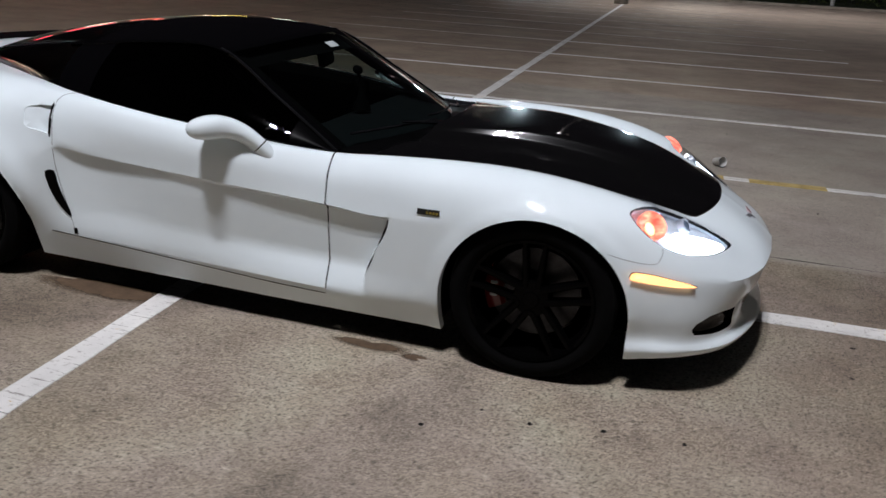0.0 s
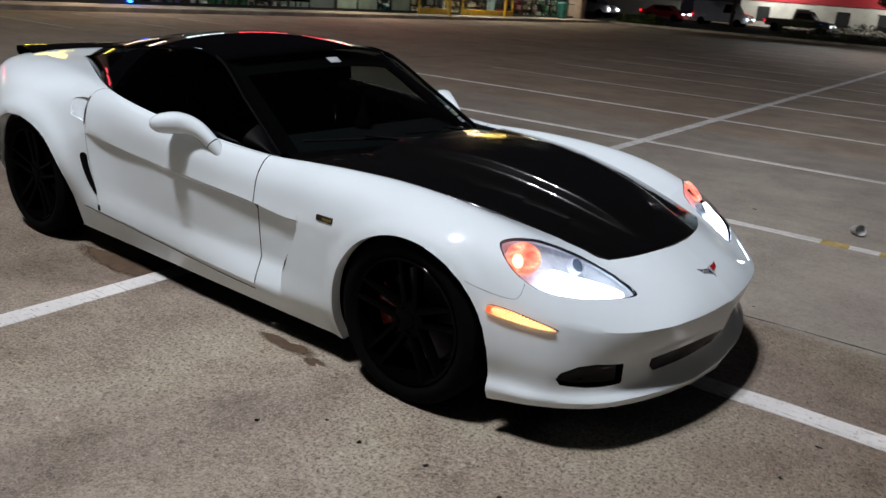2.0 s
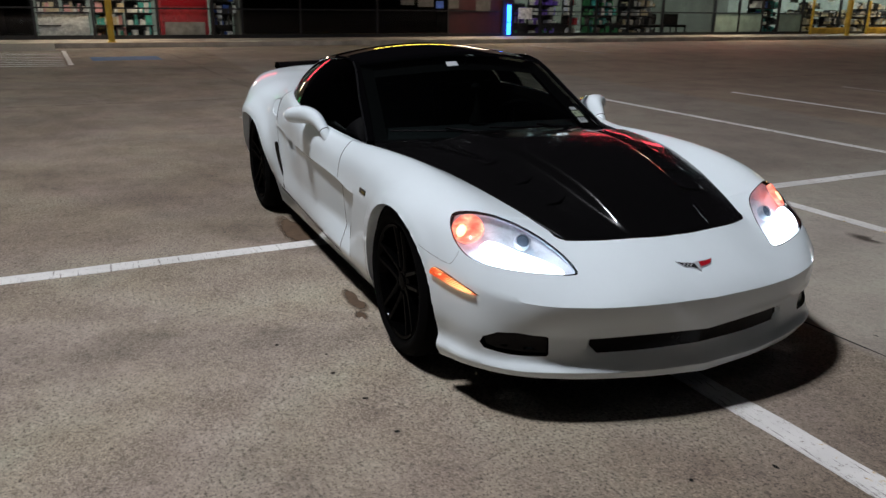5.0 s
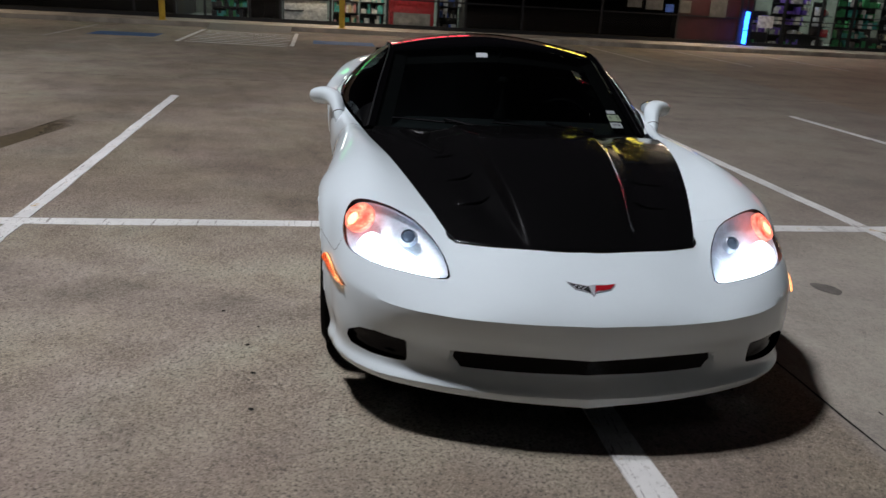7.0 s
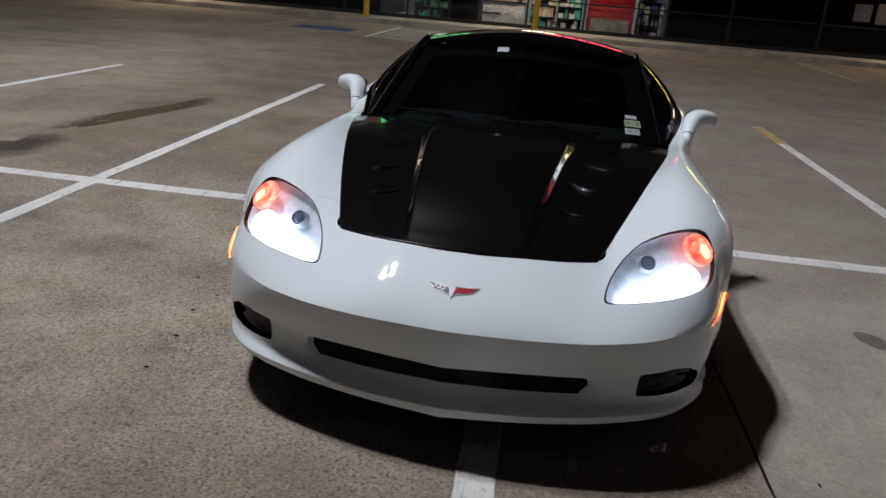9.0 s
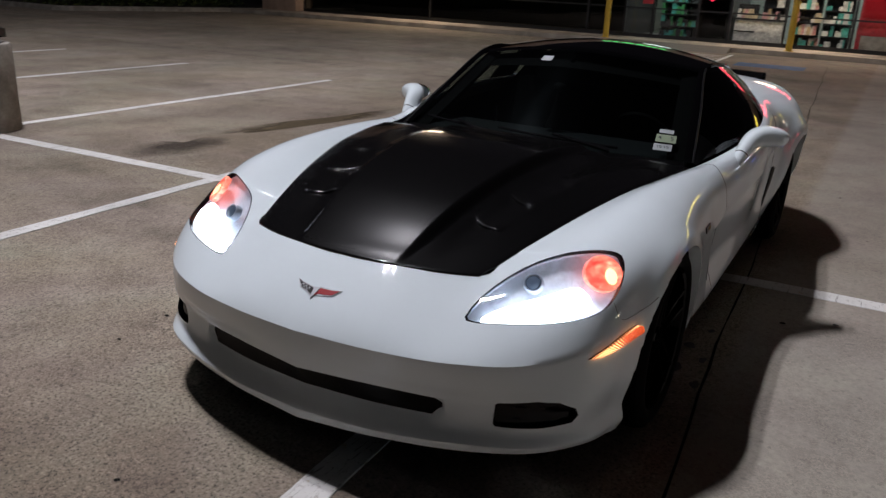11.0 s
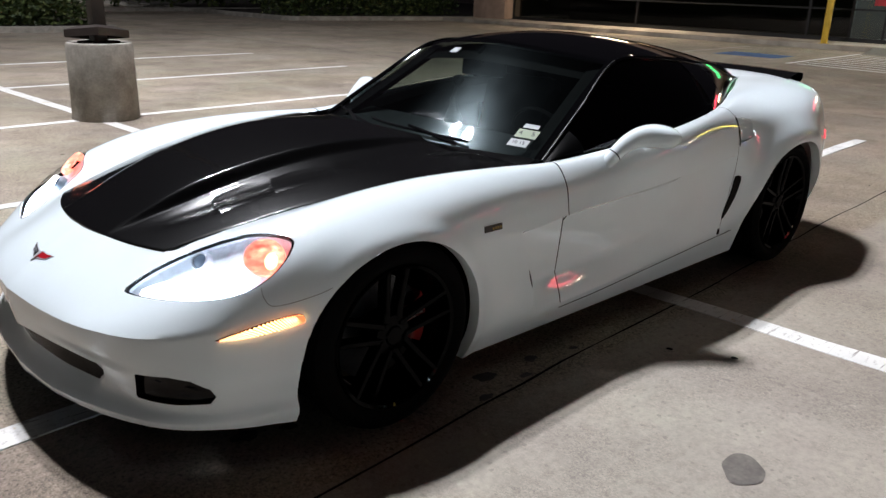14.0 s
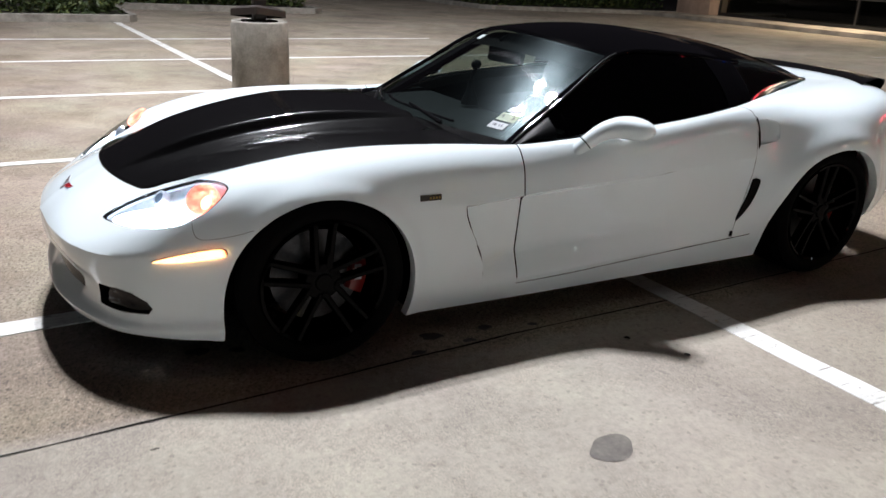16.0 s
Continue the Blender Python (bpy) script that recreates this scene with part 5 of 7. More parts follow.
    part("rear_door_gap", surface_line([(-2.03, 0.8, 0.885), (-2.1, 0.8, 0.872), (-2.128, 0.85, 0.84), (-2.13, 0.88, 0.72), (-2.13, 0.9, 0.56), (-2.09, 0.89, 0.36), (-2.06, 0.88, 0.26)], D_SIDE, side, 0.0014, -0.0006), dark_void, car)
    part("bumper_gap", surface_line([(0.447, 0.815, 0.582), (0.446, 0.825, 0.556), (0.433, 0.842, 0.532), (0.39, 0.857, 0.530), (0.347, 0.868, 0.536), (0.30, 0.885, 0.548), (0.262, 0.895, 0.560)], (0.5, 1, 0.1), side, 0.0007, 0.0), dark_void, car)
    fuel = [(-2.075, 0.87, 0.262), (-2.075, 0.87, 0.29), (-2.058, 0.87, 0.292), (-2.055, 0.87, 0.265)]
    part("jacking_plug", surface_patch(fuel, D_SIDE, 0.003, side, 0.006, 2), satin_black, car)
    # badge on the wing: dark plate with a yellow bar
    bx = -0.410
    plate = [(bx - 0.045, 0.9, 0.603), (bx + 0.045, 0.9, 0.605), (bx + 0.045, 0.9, 0.627), (bx - 0.045, 0.9, 0.625)]
    b = part("wing_badge", surface_patch(plate, D_SIDE, 0.004, side, 0.006, 2), badge_black, car, "small dark metal badge with yellow marks")
    for k in range(4):
        x0 = bx - 0.004 + 0.013 * k if side < 0 else bx - 0.036 + 0.013 * k
        part("badge_mark", surface_patch([(x0 - 0.004, 0.9, 0.609), (x0 + 0.004, 0.9, 0.609), (x0 + 0.004, 0.9, 0.618), (x0 - 0.004, 0.9, 0.618)], D_SIDE, 0.0052, side, 0.002, 1), badge_yellow, b)

# mouth in the bumper, set back behind its upper edge
bm = bmesh.new()
half = [[body_point(S_KNOTS[4] * k / 40, 4.9 + 0.1 * j) - Vector((0.016, 0, 0)) for j in range(12)] for k in range(41)]
half = [row for row in half if row[0].y < 0.46]
grid(bm, [[Vector((p.x, -p.y, p.z)) for p in row] for row in half[:0:-1]] + half)
bmesh.ops.recalc_face_normals(bm, faces=bm.faces)
part("grille_opening", bm, grille_black, car, "wide dark mouth in the bumper")

# crossed-flags emblem as plain shapes
em = new("emblem")
em.parent = car
em["label"] = "small winged emblem, black and red"


def nose_piece(name, outline, mat, lift):
    """A flat piece on the nose from (y, up-slope) pairs."""
    bm = bmesh.new()
    pts = []
    for y, q in outline:
        p = on_body((EMBLEM_X - 0.8 * q, abs(y), 0.53 + 0.5 * q), (0.55, 0, 0.83), lift)
        pts.append(Vector((p.x, y, p.z)))
    lo = [bm.verts.new(p - Vector((0.002, 0, 0.003))) for p in pts]
    hi = [bm.verts.new(p) for p in pts]
    bm.faces.new(hi)
    for k in range(len(pts)):
        bm.faces.new((lo[k - 1], lo[k], hi[k], hi[k - 1]))
    bmesh.ops.recalc_face_normals(bm, faces=bm.faces)
    return part(name, bm, mat, em, smooth=False)


nose_piece("plate", [(-0.001, -0.038), (0.008, -0.020), (0.036, -0.014), (0.062, -0.007), (0.083, 0.021), (0.05, 0.016), (0.010, 0.015), (-0.013, 0.009), (-0.062, 0.020), (-0.084, 0.028), (-0.058, -0.006), (-0.032, -0.012), (-0.009, -0.024)], silver_enamel, 0.0025)
nose_piece("flag", [(-0.008, -0.022), (-0.012, 0.004), (-0.062, 0.016), (-0.078, 0.024), (-0.055, -0.002), (-0.03, -0.008)], badge_black, 0.004)
nose_piece("flag", [(0.004, -0.022), (0.012, -0.012), (0.035, -0.01), (0.06, -0.003), (0.078, 0.018), (0.05, 0.012), (0.012, 0.01)], red_enamel, 0.004)
nose_piece("spine", [(-0.001, -0.034), (0.004, -0.02), (0.010, 0.012), (-0.010, 0.006), (-0.007, -0.018)], silver_enamel, 0.005)
for k in range(3):
    nose_piece("check", [(-0.029 - 0.014 * k, -0.007 + 0.004 * k), (-0.035 - 0.014 * k, -0.006 + 0.004 * k), (-0.036 - 0.014 * k, -0.001 + 0.004 * k), (-0.030 - 0.014 * k, -0.002 + 0.004 * k)], silver_enamel, 0.005)
    nose_piece("check", [(-0.022 - 0.014 * k, -0.003 + 0.004 * k), (-0.028 - 0.014 * k, -0.002 + 0.004 * k), (-0.029 - 0.014 * k, 0.004 + 0.004 * k), (-0.023 - 0.014 * k, 0.003 + 0.004 * k)], silver_enamel, 0.005)

# door mirrors
for side in (1, -1):
    mir = new("door_mirror")
    mir.parent = car
    mir["label"] = "rounded white door mirror on a curved stalk"
    # swept from the foot on the door up the stalk and outboard: place, half depth fore and aft, half height
    sections = [(-1.098, 0.842, 0.715, 0.044, 0.030), (-1.122, 0.856, 0.752, 0.042, 0.029), (-1.160, 0.869, 0.790, 0.041, 0.030), (-1.206, 0.883, 0.821, 0.044, 0.036), (-1.252, 0.903, 0.838, 0.050, 0.043), (-1.290, 0.932, 0.844, 0.055, 0.047), (-1.318, 0.968, 0.842, 0.053, 0.045), (-1.340, 1.002, 0.838, 0.042, 0.036), (-1.350, 1.022, 0.835, 0.022, 0.019), (-1.352, 1.028, 0.834, 0.003, 0.003)]
    sec = [Vector(q[:3]) for q in sections]
    rows = []
    for k in range(0, 4 * (len(sec) - 1) + 1):
        t = k / 4
        c = catmull(sec, t)
        size = catmull([Vector((q[3], q[4], 0)) for q in sections], t)
        d = (catmull(sec, min(t + 0.25, len(sec) - 1)) - catmull(sec, max(t - 0.25, 0))).normalized()
        fore = Vector((1, 0.25, 0))
        fore = (fore - d * fore.dot(d)).normalized()
        up = d.cross(fore)
        rows.append([Vector((p.x, p.y * side, p.z)) for p in (c + fore * size.x * math.copysign(abs(math.cos(a)) ** 0.85, math.cos(a)) + up * size.y * math.copysign(abs(math.sin(a)) ** 0.85, math.sin(a)) for a in [2 * math.pi * j / 28 for j in range(29)])])
    for name, lo, hi in (("stalk", 0, 6), ("mirror_shell", 6, 37)):
        bm = bmesh.new()
        grid(bm, rows[lo:hi] + ([[p.lerp(q, 0.7) for p, q in zip(rows[5], rows[6])]] if lo == 0 else []))
        bmesh.ops.remove_doubles(bm, verts=bm.verts, dist=0.0003)
        bmesh.ops.recalc_face_normals(bm, faces=bm.faces)
        part(name, bm, white_paint, mir, smooth=60)
    bm = bmesh.new()
    grid(bm, [[p.lerp(q, 0.7) for p, q in zip(rows[5], rows[6])], [p.lerp(q, 1.02) for p, q in zip(rows[5], rows[6])]])
    part("seam", bm, dark_void, mir)
    bm = bmesh.new()
    lathe(bm, [(0.0, 0.004), (0.05, 0.004), (0.052, 0.0), (0.052, -0.03)], pose(-1.352, 0.945 * side, 0.842, 0, -90, -14 * side) @ Matrix.Diagonal((0.78, 1.5, 1, 1)), 28)
    part("mirror_glass", bm, chrome, mir)

# wipers
for y0, y1, base in ((0.42, -0.12, 0.40), (-0.10, -0.60, -0.12)):
    wip = new("wiper")
    wip.parent = car
    bm = bmesh.new()
    pts = []
    for k in range(9):
        w = (y0 + (y1 - y0) * k / 8) / 0.70
        p = screen_low(w).lerp(screen_top(w), 0.035 + 0.05 * k / 8) + glass_axis * 0.016
        pts.append(p)
    tube(bm, pts, 0.006, 6)
    part("wiper_blade", bm, wiper_black, wip)
    bm = bmesh.new()
    tube(bm, [screen_low(base / 0.7) + Vector((0.03, 0, 0.02)), pts[4] + Vector((0.01, 0, 0.018))], [0.011, 0.006], 6)
    part("wiper_arm", bm, wiper_black, wip)

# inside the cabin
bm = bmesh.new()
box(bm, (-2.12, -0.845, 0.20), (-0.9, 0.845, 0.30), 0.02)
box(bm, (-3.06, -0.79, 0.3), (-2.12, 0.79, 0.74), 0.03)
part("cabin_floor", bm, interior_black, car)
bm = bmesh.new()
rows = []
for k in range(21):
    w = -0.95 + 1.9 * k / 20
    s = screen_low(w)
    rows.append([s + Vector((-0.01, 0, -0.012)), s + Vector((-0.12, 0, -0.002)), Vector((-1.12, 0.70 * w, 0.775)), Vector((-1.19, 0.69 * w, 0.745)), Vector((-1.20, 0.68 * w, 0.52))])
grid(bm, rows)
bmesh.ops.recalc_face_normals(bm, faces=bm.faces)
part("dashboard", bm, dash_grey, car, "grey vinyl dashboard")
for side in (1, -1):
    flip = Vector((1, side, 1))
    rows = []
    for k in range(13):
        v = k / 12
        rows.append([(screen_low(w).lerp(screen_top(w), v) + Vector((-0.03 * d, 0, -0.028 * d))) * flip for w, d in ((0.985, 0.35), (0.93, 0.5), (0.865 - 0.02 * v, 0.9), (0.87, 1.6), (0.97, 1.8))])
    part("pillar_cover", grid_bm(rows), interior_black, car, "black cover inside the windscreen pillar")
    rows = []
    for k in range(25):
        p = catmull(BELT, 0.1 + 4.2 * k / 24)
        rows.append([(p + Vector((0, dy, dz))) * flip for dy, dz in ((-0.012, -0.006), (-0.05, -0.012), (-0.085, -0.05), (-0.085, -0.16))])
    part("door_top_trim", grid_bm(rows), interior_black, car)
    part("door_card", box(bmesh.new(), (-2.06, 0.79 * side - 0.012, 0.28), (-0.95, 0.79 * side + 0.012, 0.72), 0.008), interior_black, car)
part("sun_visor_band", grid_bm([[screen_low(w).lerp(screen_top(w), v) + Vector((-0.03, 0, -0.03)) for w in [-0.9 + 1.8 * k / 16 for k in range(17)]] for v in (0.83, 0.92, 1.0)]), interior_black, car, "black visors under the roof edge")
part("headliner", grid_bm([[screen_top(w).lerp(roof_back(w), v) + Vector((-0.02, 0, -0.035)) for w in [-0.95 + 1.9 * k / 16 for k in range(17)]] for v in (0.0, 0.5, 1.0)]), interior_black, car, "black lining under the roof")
# black sheet added behind the seats for the darkness of the open cargo space
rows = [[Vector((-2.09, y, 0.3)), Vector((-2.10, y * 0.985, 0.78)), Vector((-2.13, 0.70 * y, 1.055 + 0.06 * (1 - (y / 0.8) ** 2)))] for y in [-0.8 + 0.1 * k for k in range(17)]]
part("cargo_blackout", grid_bm(rows), interior_black, car, "black sheet in place of the unlit cargo space and hoop")
bm = bmesh.new()
lathe(bm, [(0.17, 0.0), (0.178, 0.012), (0.186, 0.0), (0.178, -0.012), (0.17, 0.0)], pose(-1.30, 0.36, 0.72, 0, -68, 0), 32)
box(bm, (-0.02, -0.16, -0.02), (0.02, 0.16, 0.02), 0.01, pose(-1.29, 0.36, 0.72, 0, -68, 0) @ pose(0, 0, 0, 0, 90, 0))
part("steering_wheel", bm, interior_black, car)
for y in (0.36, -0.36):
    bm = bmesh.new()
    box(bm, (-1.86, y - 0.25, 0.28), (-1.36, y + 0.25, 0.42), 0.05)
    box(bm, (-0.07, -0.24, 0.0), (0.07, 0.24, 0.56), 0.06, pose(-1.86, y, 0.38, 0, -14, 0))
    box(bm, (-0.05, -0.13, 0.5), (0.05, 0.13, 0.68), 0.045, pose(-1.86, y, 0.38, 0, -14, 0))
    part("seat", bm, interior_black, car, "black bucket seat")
bm = bmesh.new()
box(bm, (-0.02, -0.115, -0.042), (0.02, 0.115, 0.042), 0.018, pose(-1.27, 0.0, 1.03, 0, -8, 14))
tube(bm, [(-1.262, 0, 1.05), (-1.235, 0, 1.10), (-1.262, 0, 1.13)], 0.01, 6)
part("rear_view_mirror", bm, interior_black, car)
bm = bmesh.new()
lathe(bm, [(0.0, 0.0), (0.045, 0.0), (0.042, 0.02), (0.02, 0.07), (0.014, 0.12)], pose(-1.075, 0.0, 0.79), 16)
tube(bm, [(-1.075, 0, 0.90), (-1.085, 0, 0.94), (-1.10, 0, 0.975)], 0.009, 6)
bmesh.ops.create_uvsphere(bm, u_segments=12, v_segments=8, radius=0.026, matrix=pose(-1.10, 0, 0.983, 0, 30, 0) @ Matrix.Diagonal((1, 1.15, 0.8, 1)))
part("phone_mount", bm, interior_black, car)


def on_screen(w, v, up=0.004):
    return screen_low(w).lerp(screen_top(w), v) + glass_axis * (0.005 * 4 * v * (1 - v) + up)


def sticker(name, w, v, dw, dv, mat, up=0.003):
    bm = bmesh.new()
    grid(bm, [[on_screen(w + dw * (a - 0.5), v + dv * (b - 0.5), up) for a in (0, 0.5, 1)] for b in (0, 0.5, 1)])
    ob = part(name, bm, mat, car)
    return ob


sticker("toll_tag", -0.185, 0.845, 0.10, 0.055, sticker_white)["label"] = "small white tag stuck inside the windscreen"
sticker("inspection_sticker", 0.845, 0.262, 0.085, 0.036, sticker_white)
plate_ = sticker("registration_sticker", 0.85, 0.195, 0.118, 0.072, sticker_green)
plate_["label"] = "greenish registration sticker with figures"
sticker("date_sticker", 0.84, 0.112, 0.105, 0.06, sticker_white)
for word, w, v, size in (("4", 0.815, 0.195, 0.032), ("5", 0.885, 0.195, 0.032), ("10 15", 0.84, 0.112, 0.024)):
    cu = bpy.data.curves.new("figures", "FONT")
    cu.body, cu.size, cu.align_x, cu.align_y, cu.extrude = word, size, "CENTER", "CENTER", 0.0004
    ob = new("figures", cu)
    p, px_, pz_ = on_screen(w, v, 0.005), on_screen(w + 0.02, v, 0.005), on_screen(w, v + 0.02, 0.005)
    ex = (px_ - p).normalized()
    ez = ex.cross((pz_ - p).normalized()).normalized()
    ey = ez.cross(ex)
    ob.matrix_world = Matrix(((ex.x, ey.x, ez.x, p.x), (ex.y, ey.y, ez.y, p.y), (ex.z, ey.z, ez.z, p.z), (0, 0, 0, 1)))
    ob.data.materials.append(ink)
    ob.parent = plate_

# ---- kerb, walkway and the row of shops ----
WALL_U, WALK_Z = -23.3, 0.14
bm = bmesh.new()
box(bm, (KERB_U - 0.16, -19.6, -0.1), (KERB_U, 52.0, WALK_Z), 0.015)
tagged(part("kerb", bm, kerb_concrete), "pale worn concrete kerb along the shops", "kerb", kind="structure").matrix_world = lot_pose(0, 0)
bm = bmesh.new()
box(bm, (WALL_U - 0.1, -19.6, -0.1), (KERB_U - 0.165, 52.0, WALK_Z - 0.004))
tagged(part("walkway", bm, kerb_concrete), "concrete walkway in front of the shops", "pavement", kind="structure").matrix_world = lot_pose(0, 0)
# kerb ramp at the access strip
bm = bmesh.new()
prism(bm, [(KERB_U + 0.9, 0.004), (KERB_U + 0.002, 0.004), (KERB_U + 0.002, WALK_Z)], 2.3, Matrix.Translation((0, -4.0, 0)))
tagged(part("kerb_ramp", bm, damp), "worn dark concrete kerb ramp", "ramp", kind="structure").matrix_world = lot_pose(0, 0)

alu = mottled("dark_frame_metal", (0.010, 0.010, 0.011), 0.45, 5, 0.3, 60, 0.1)
stucco = mottled("pinkish_stucco", (0.45, 0.32, 0.24), 0.9, 2.5, 0.25, 50, 0.5)
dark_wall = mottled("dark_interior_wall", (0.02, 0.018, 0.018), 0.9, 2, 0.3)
pale_wall = mottled("pale_shop_wall", (0.14, 0.15, 0.13), 0.8, 2, 0.25)
bright_wall = mottled("white_shop_wall", (0.27, 0.30, 0.27), 0.8, 2, 0.25)
# dark grey paper for the fainter notices
dim_paper = mottled("dark_grey_paper", (0.085, 0.08, 0.07), 0.8, 6, 0.3)
frosted = mottled("frosted_green_panel", (0.30, 0.42, 0.36), 0.6, 2, 0.25)
red_panel = mottled("dark_red_panel", (0.034, 0.003, 0.0045), 0.6, 2, 0.4)
yellow_paint = mottled("yellow_safety_paint", (0.62, 0.40, 0.03), 0.6, 3, 0.35, 40, 0.3)
tube_light = glowing("ceiling_tube_light", (0.9, 1.0, 0.94), 5.0)
dim_light = glowing("dim_ceiling_light", (0.95, 1.0, 0.9), 1.6)
neon_blue = glowing("blue_neon", (0.015, 0.12, 1.0), 14.0)
neon_red = glowing("red_neon", (1.0, 0.03, 0.08), 4.0)
box_light = glowing("sign_box_light", (0.85, 1.0, 0.9), 4.0)

shops = thing("shop_row", "low row of glass-fronted shops, some lit, some dark", "building", m=lot_pose(0, 0))
bm = bmesh.new()
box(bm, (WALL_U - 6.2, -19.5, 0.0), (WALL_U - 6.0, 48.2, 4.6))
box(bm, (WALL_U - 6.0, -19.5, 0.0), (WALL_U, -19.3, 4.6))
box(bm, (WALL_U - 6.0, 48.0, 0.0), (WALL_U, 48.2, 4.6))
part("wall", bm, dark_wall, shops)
bm = bmesh.new()
box(bm, (WALL_U - 6.2, -19.5, 4.6), (WALL_U + 1.9, 48.2, 4.8))
part("roof_slab", bm, dark_wall, shops)
bm = bmesh.new()
box(bm, (WALL_U + 1.6, -19.5, 3.3), (WALL_U + 1.9, 48.2, 4.6), 0.03)
part("fascia", bm, stucco, shops, "stucco fascia over the walkway")
bm = bmesh.new()
box(bm, (WALL_U - 0.05, -19.5, 2.75), (WALL_U + 0.05, 48.2, 4.6))
part("header_wall", bm, stucco, shops)
for v0, v1 in ((-19.3, -17.7), (46.9, 47.6)):
    bm = bmesh.new()
    box(bm, (WALL_U - 0.4, v0, WALK_Z - 0.01), (WALL_U + 0.55, v1, 3.32), 0.02)
    part("column", bm, stucco, shops, "pinkish stucco column")

LIT = ((-5.3, -3.05), (-2.1, 3.75), (13.75, 46.3))


def lit(v):
    return any(a <= v <= b for a, b in LIT)


STILES = [-17.7, -12.25, -6.5, -5.3, -4.4, -3.05, -2.1, -0.55, 1.25, 2.9, 3.8, 5.7, 8.4, 11.1, 13.35, 13.8, 15.0, 16.4, 17.6, 19.2, 20.95, 23.8, 25.2, 26.6, 27.6, 29.1, 31.6, 33.5, 36.0, 38.2, 41.2, 43.6, 46.9]
for a, b in zip(STILES, STILES[1:]):
    mid = (a + b) / 2
    win = part("window", box(bmesh.new(), (WALL_U - 0.06, a - 0.035, WALK_Z - 0.01), (WALL_U + 0.05, a + 0.035, 2.76)), alu, shops)
    bm = bmesh.new()
    box(bm, (WALL_U - 0.025, a + 0.036, WALK_Z - 0.008), (WALL_U + 0.045, b - 0.036, WALK_Z + 0.11))
    part("lower_rail", bm, alu, win)
    part("middle_rail", box(bmesh.new(), (WALL_U - 0.025, a + 0.036, 1.0), (WALL_U + 0.045, b - 0.036, 1.045)), alu, win)
    for z0, z1 in ((WALK_Z + 0.11, 1.0), (1.045, 2.75)):
        low_panel = z0 < 1.0 and 23.7 < a < 29
        glazing = frosted if low_panel and not 26.5 < a < 27.5 else red_panel if 11.0 < a < 13.4 else shop_glass if lit(mid) else privacy_glass
        pane = part("pane", grid_bm([[Vector((WALL_U + 0.01, v, z)) for v in (a + 0.036, b - 0.036)] for z in (z0, z1)]), glazing, win, smooth=False)
        pane.visible_shadow = False
    if lit(mid):
        bm = bmesh.new()
        box(bm, (WALL_U - 3.6, a + 0.1, 3.35), (WALL_U - 1.2, b - 0.1, 3.4))
        part("ceiling_light", bm, dim_light if 23.7 < a < 29 or 20.9 < a < 23 else tube_light, shops)
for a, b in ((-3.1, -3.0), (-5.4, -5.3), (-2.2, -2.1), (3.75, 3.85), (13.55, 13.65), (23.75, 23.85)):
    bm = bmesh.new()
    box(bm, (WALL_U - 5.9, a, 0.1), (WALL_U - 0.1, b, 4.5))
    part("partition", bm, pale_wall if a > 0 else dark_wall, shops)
for a, b in LIT[:2] + ((13.75, 29.1), (29.11, 46.3)):
    bm = bmesh.new()
    box(bm, (WALL_U - 4.6, a, 0.1), (WALL_U - 4.5, b, 3.6))
    part("back_wall", bm, bright_wall if a > 29 or -3 < a < 0 else pale_wall, shops)
for a, b in LIT:
    bm = bmesh.new()
    box(bm, (WALL_U - 5.9, a, 0.02), (WALL_U - 0.1, b, 0.13))
    part("shop_floor", bm, pale_wall, shops)

# shelves of goods behind the lit windows
GOODS = [mottled("goods_" + n, c, 0.6, 9, 0.5) for n, c in (("white", (0.7, 0.7, 0.66)), ("teal", (0.06, 0.38, 0.33)), ("green", (0.05, 0.3, 0.1)), ("red", (0.5, 0.03, 0.04)), ("orange", (0.6, 0.2, 0.03)), ("blue", (0.05, 0.12, 0.45)), ("cream", (0.6, 0.5, 0.32)), ("black", (0.02, 0.02, 0.02)), ("purple", (0.22, 0.12, 0.62)), ("pink", (0.7, 0.35, 0.36)))]
rnd = random.Random(21)


def shelf_unit(v0, v1, palette, depth=0.45, back=0.5, top=2.0):
    unit = thing("display_shelf", "shop shelf filled with packaged goods behind glass", "shelf", "shop shelves", lot_pose(0, 0))
    bm = bmesh.new()
    levels = [0.14 + 0.36 * k for k in range(max(1, int(top / 0.36)))]
    for z in levels:
        box(bm, (WALL_U - back - depth, v0, z), (WALL_U - back, v1, z + 0.03))
    box(bm, (WALL_U - back - depth - 0.03, v0, 0.13), (WALL_U - back - depth, v1, top))
    part("rack", bm, alu, unit)
    for c in palette:
        bm = bmesh.new()
        for z in levels:
            v = v0 + 0.03
            while v < v1 - 0.1:
                w, h = rnd.uniform(0.05, 0.2), rnd.uniform(0.10, 0.31)
                if rnd.random() < 1.0 / len(palette) + 0.08:
                    box(bm, (WALL_U - back - depth + 0.05, v, z + 0.03), (WALL_U - back - 0.02 - rnd.uniform(0, 0.1), v + w * 0.92, z + 0.03 + h))
                v += w
        if len(bm.verts):
            tagged(part("goods", bm, GOODS[c], unit, smooth=False), kind="stuff")
        else:
            bm.free()


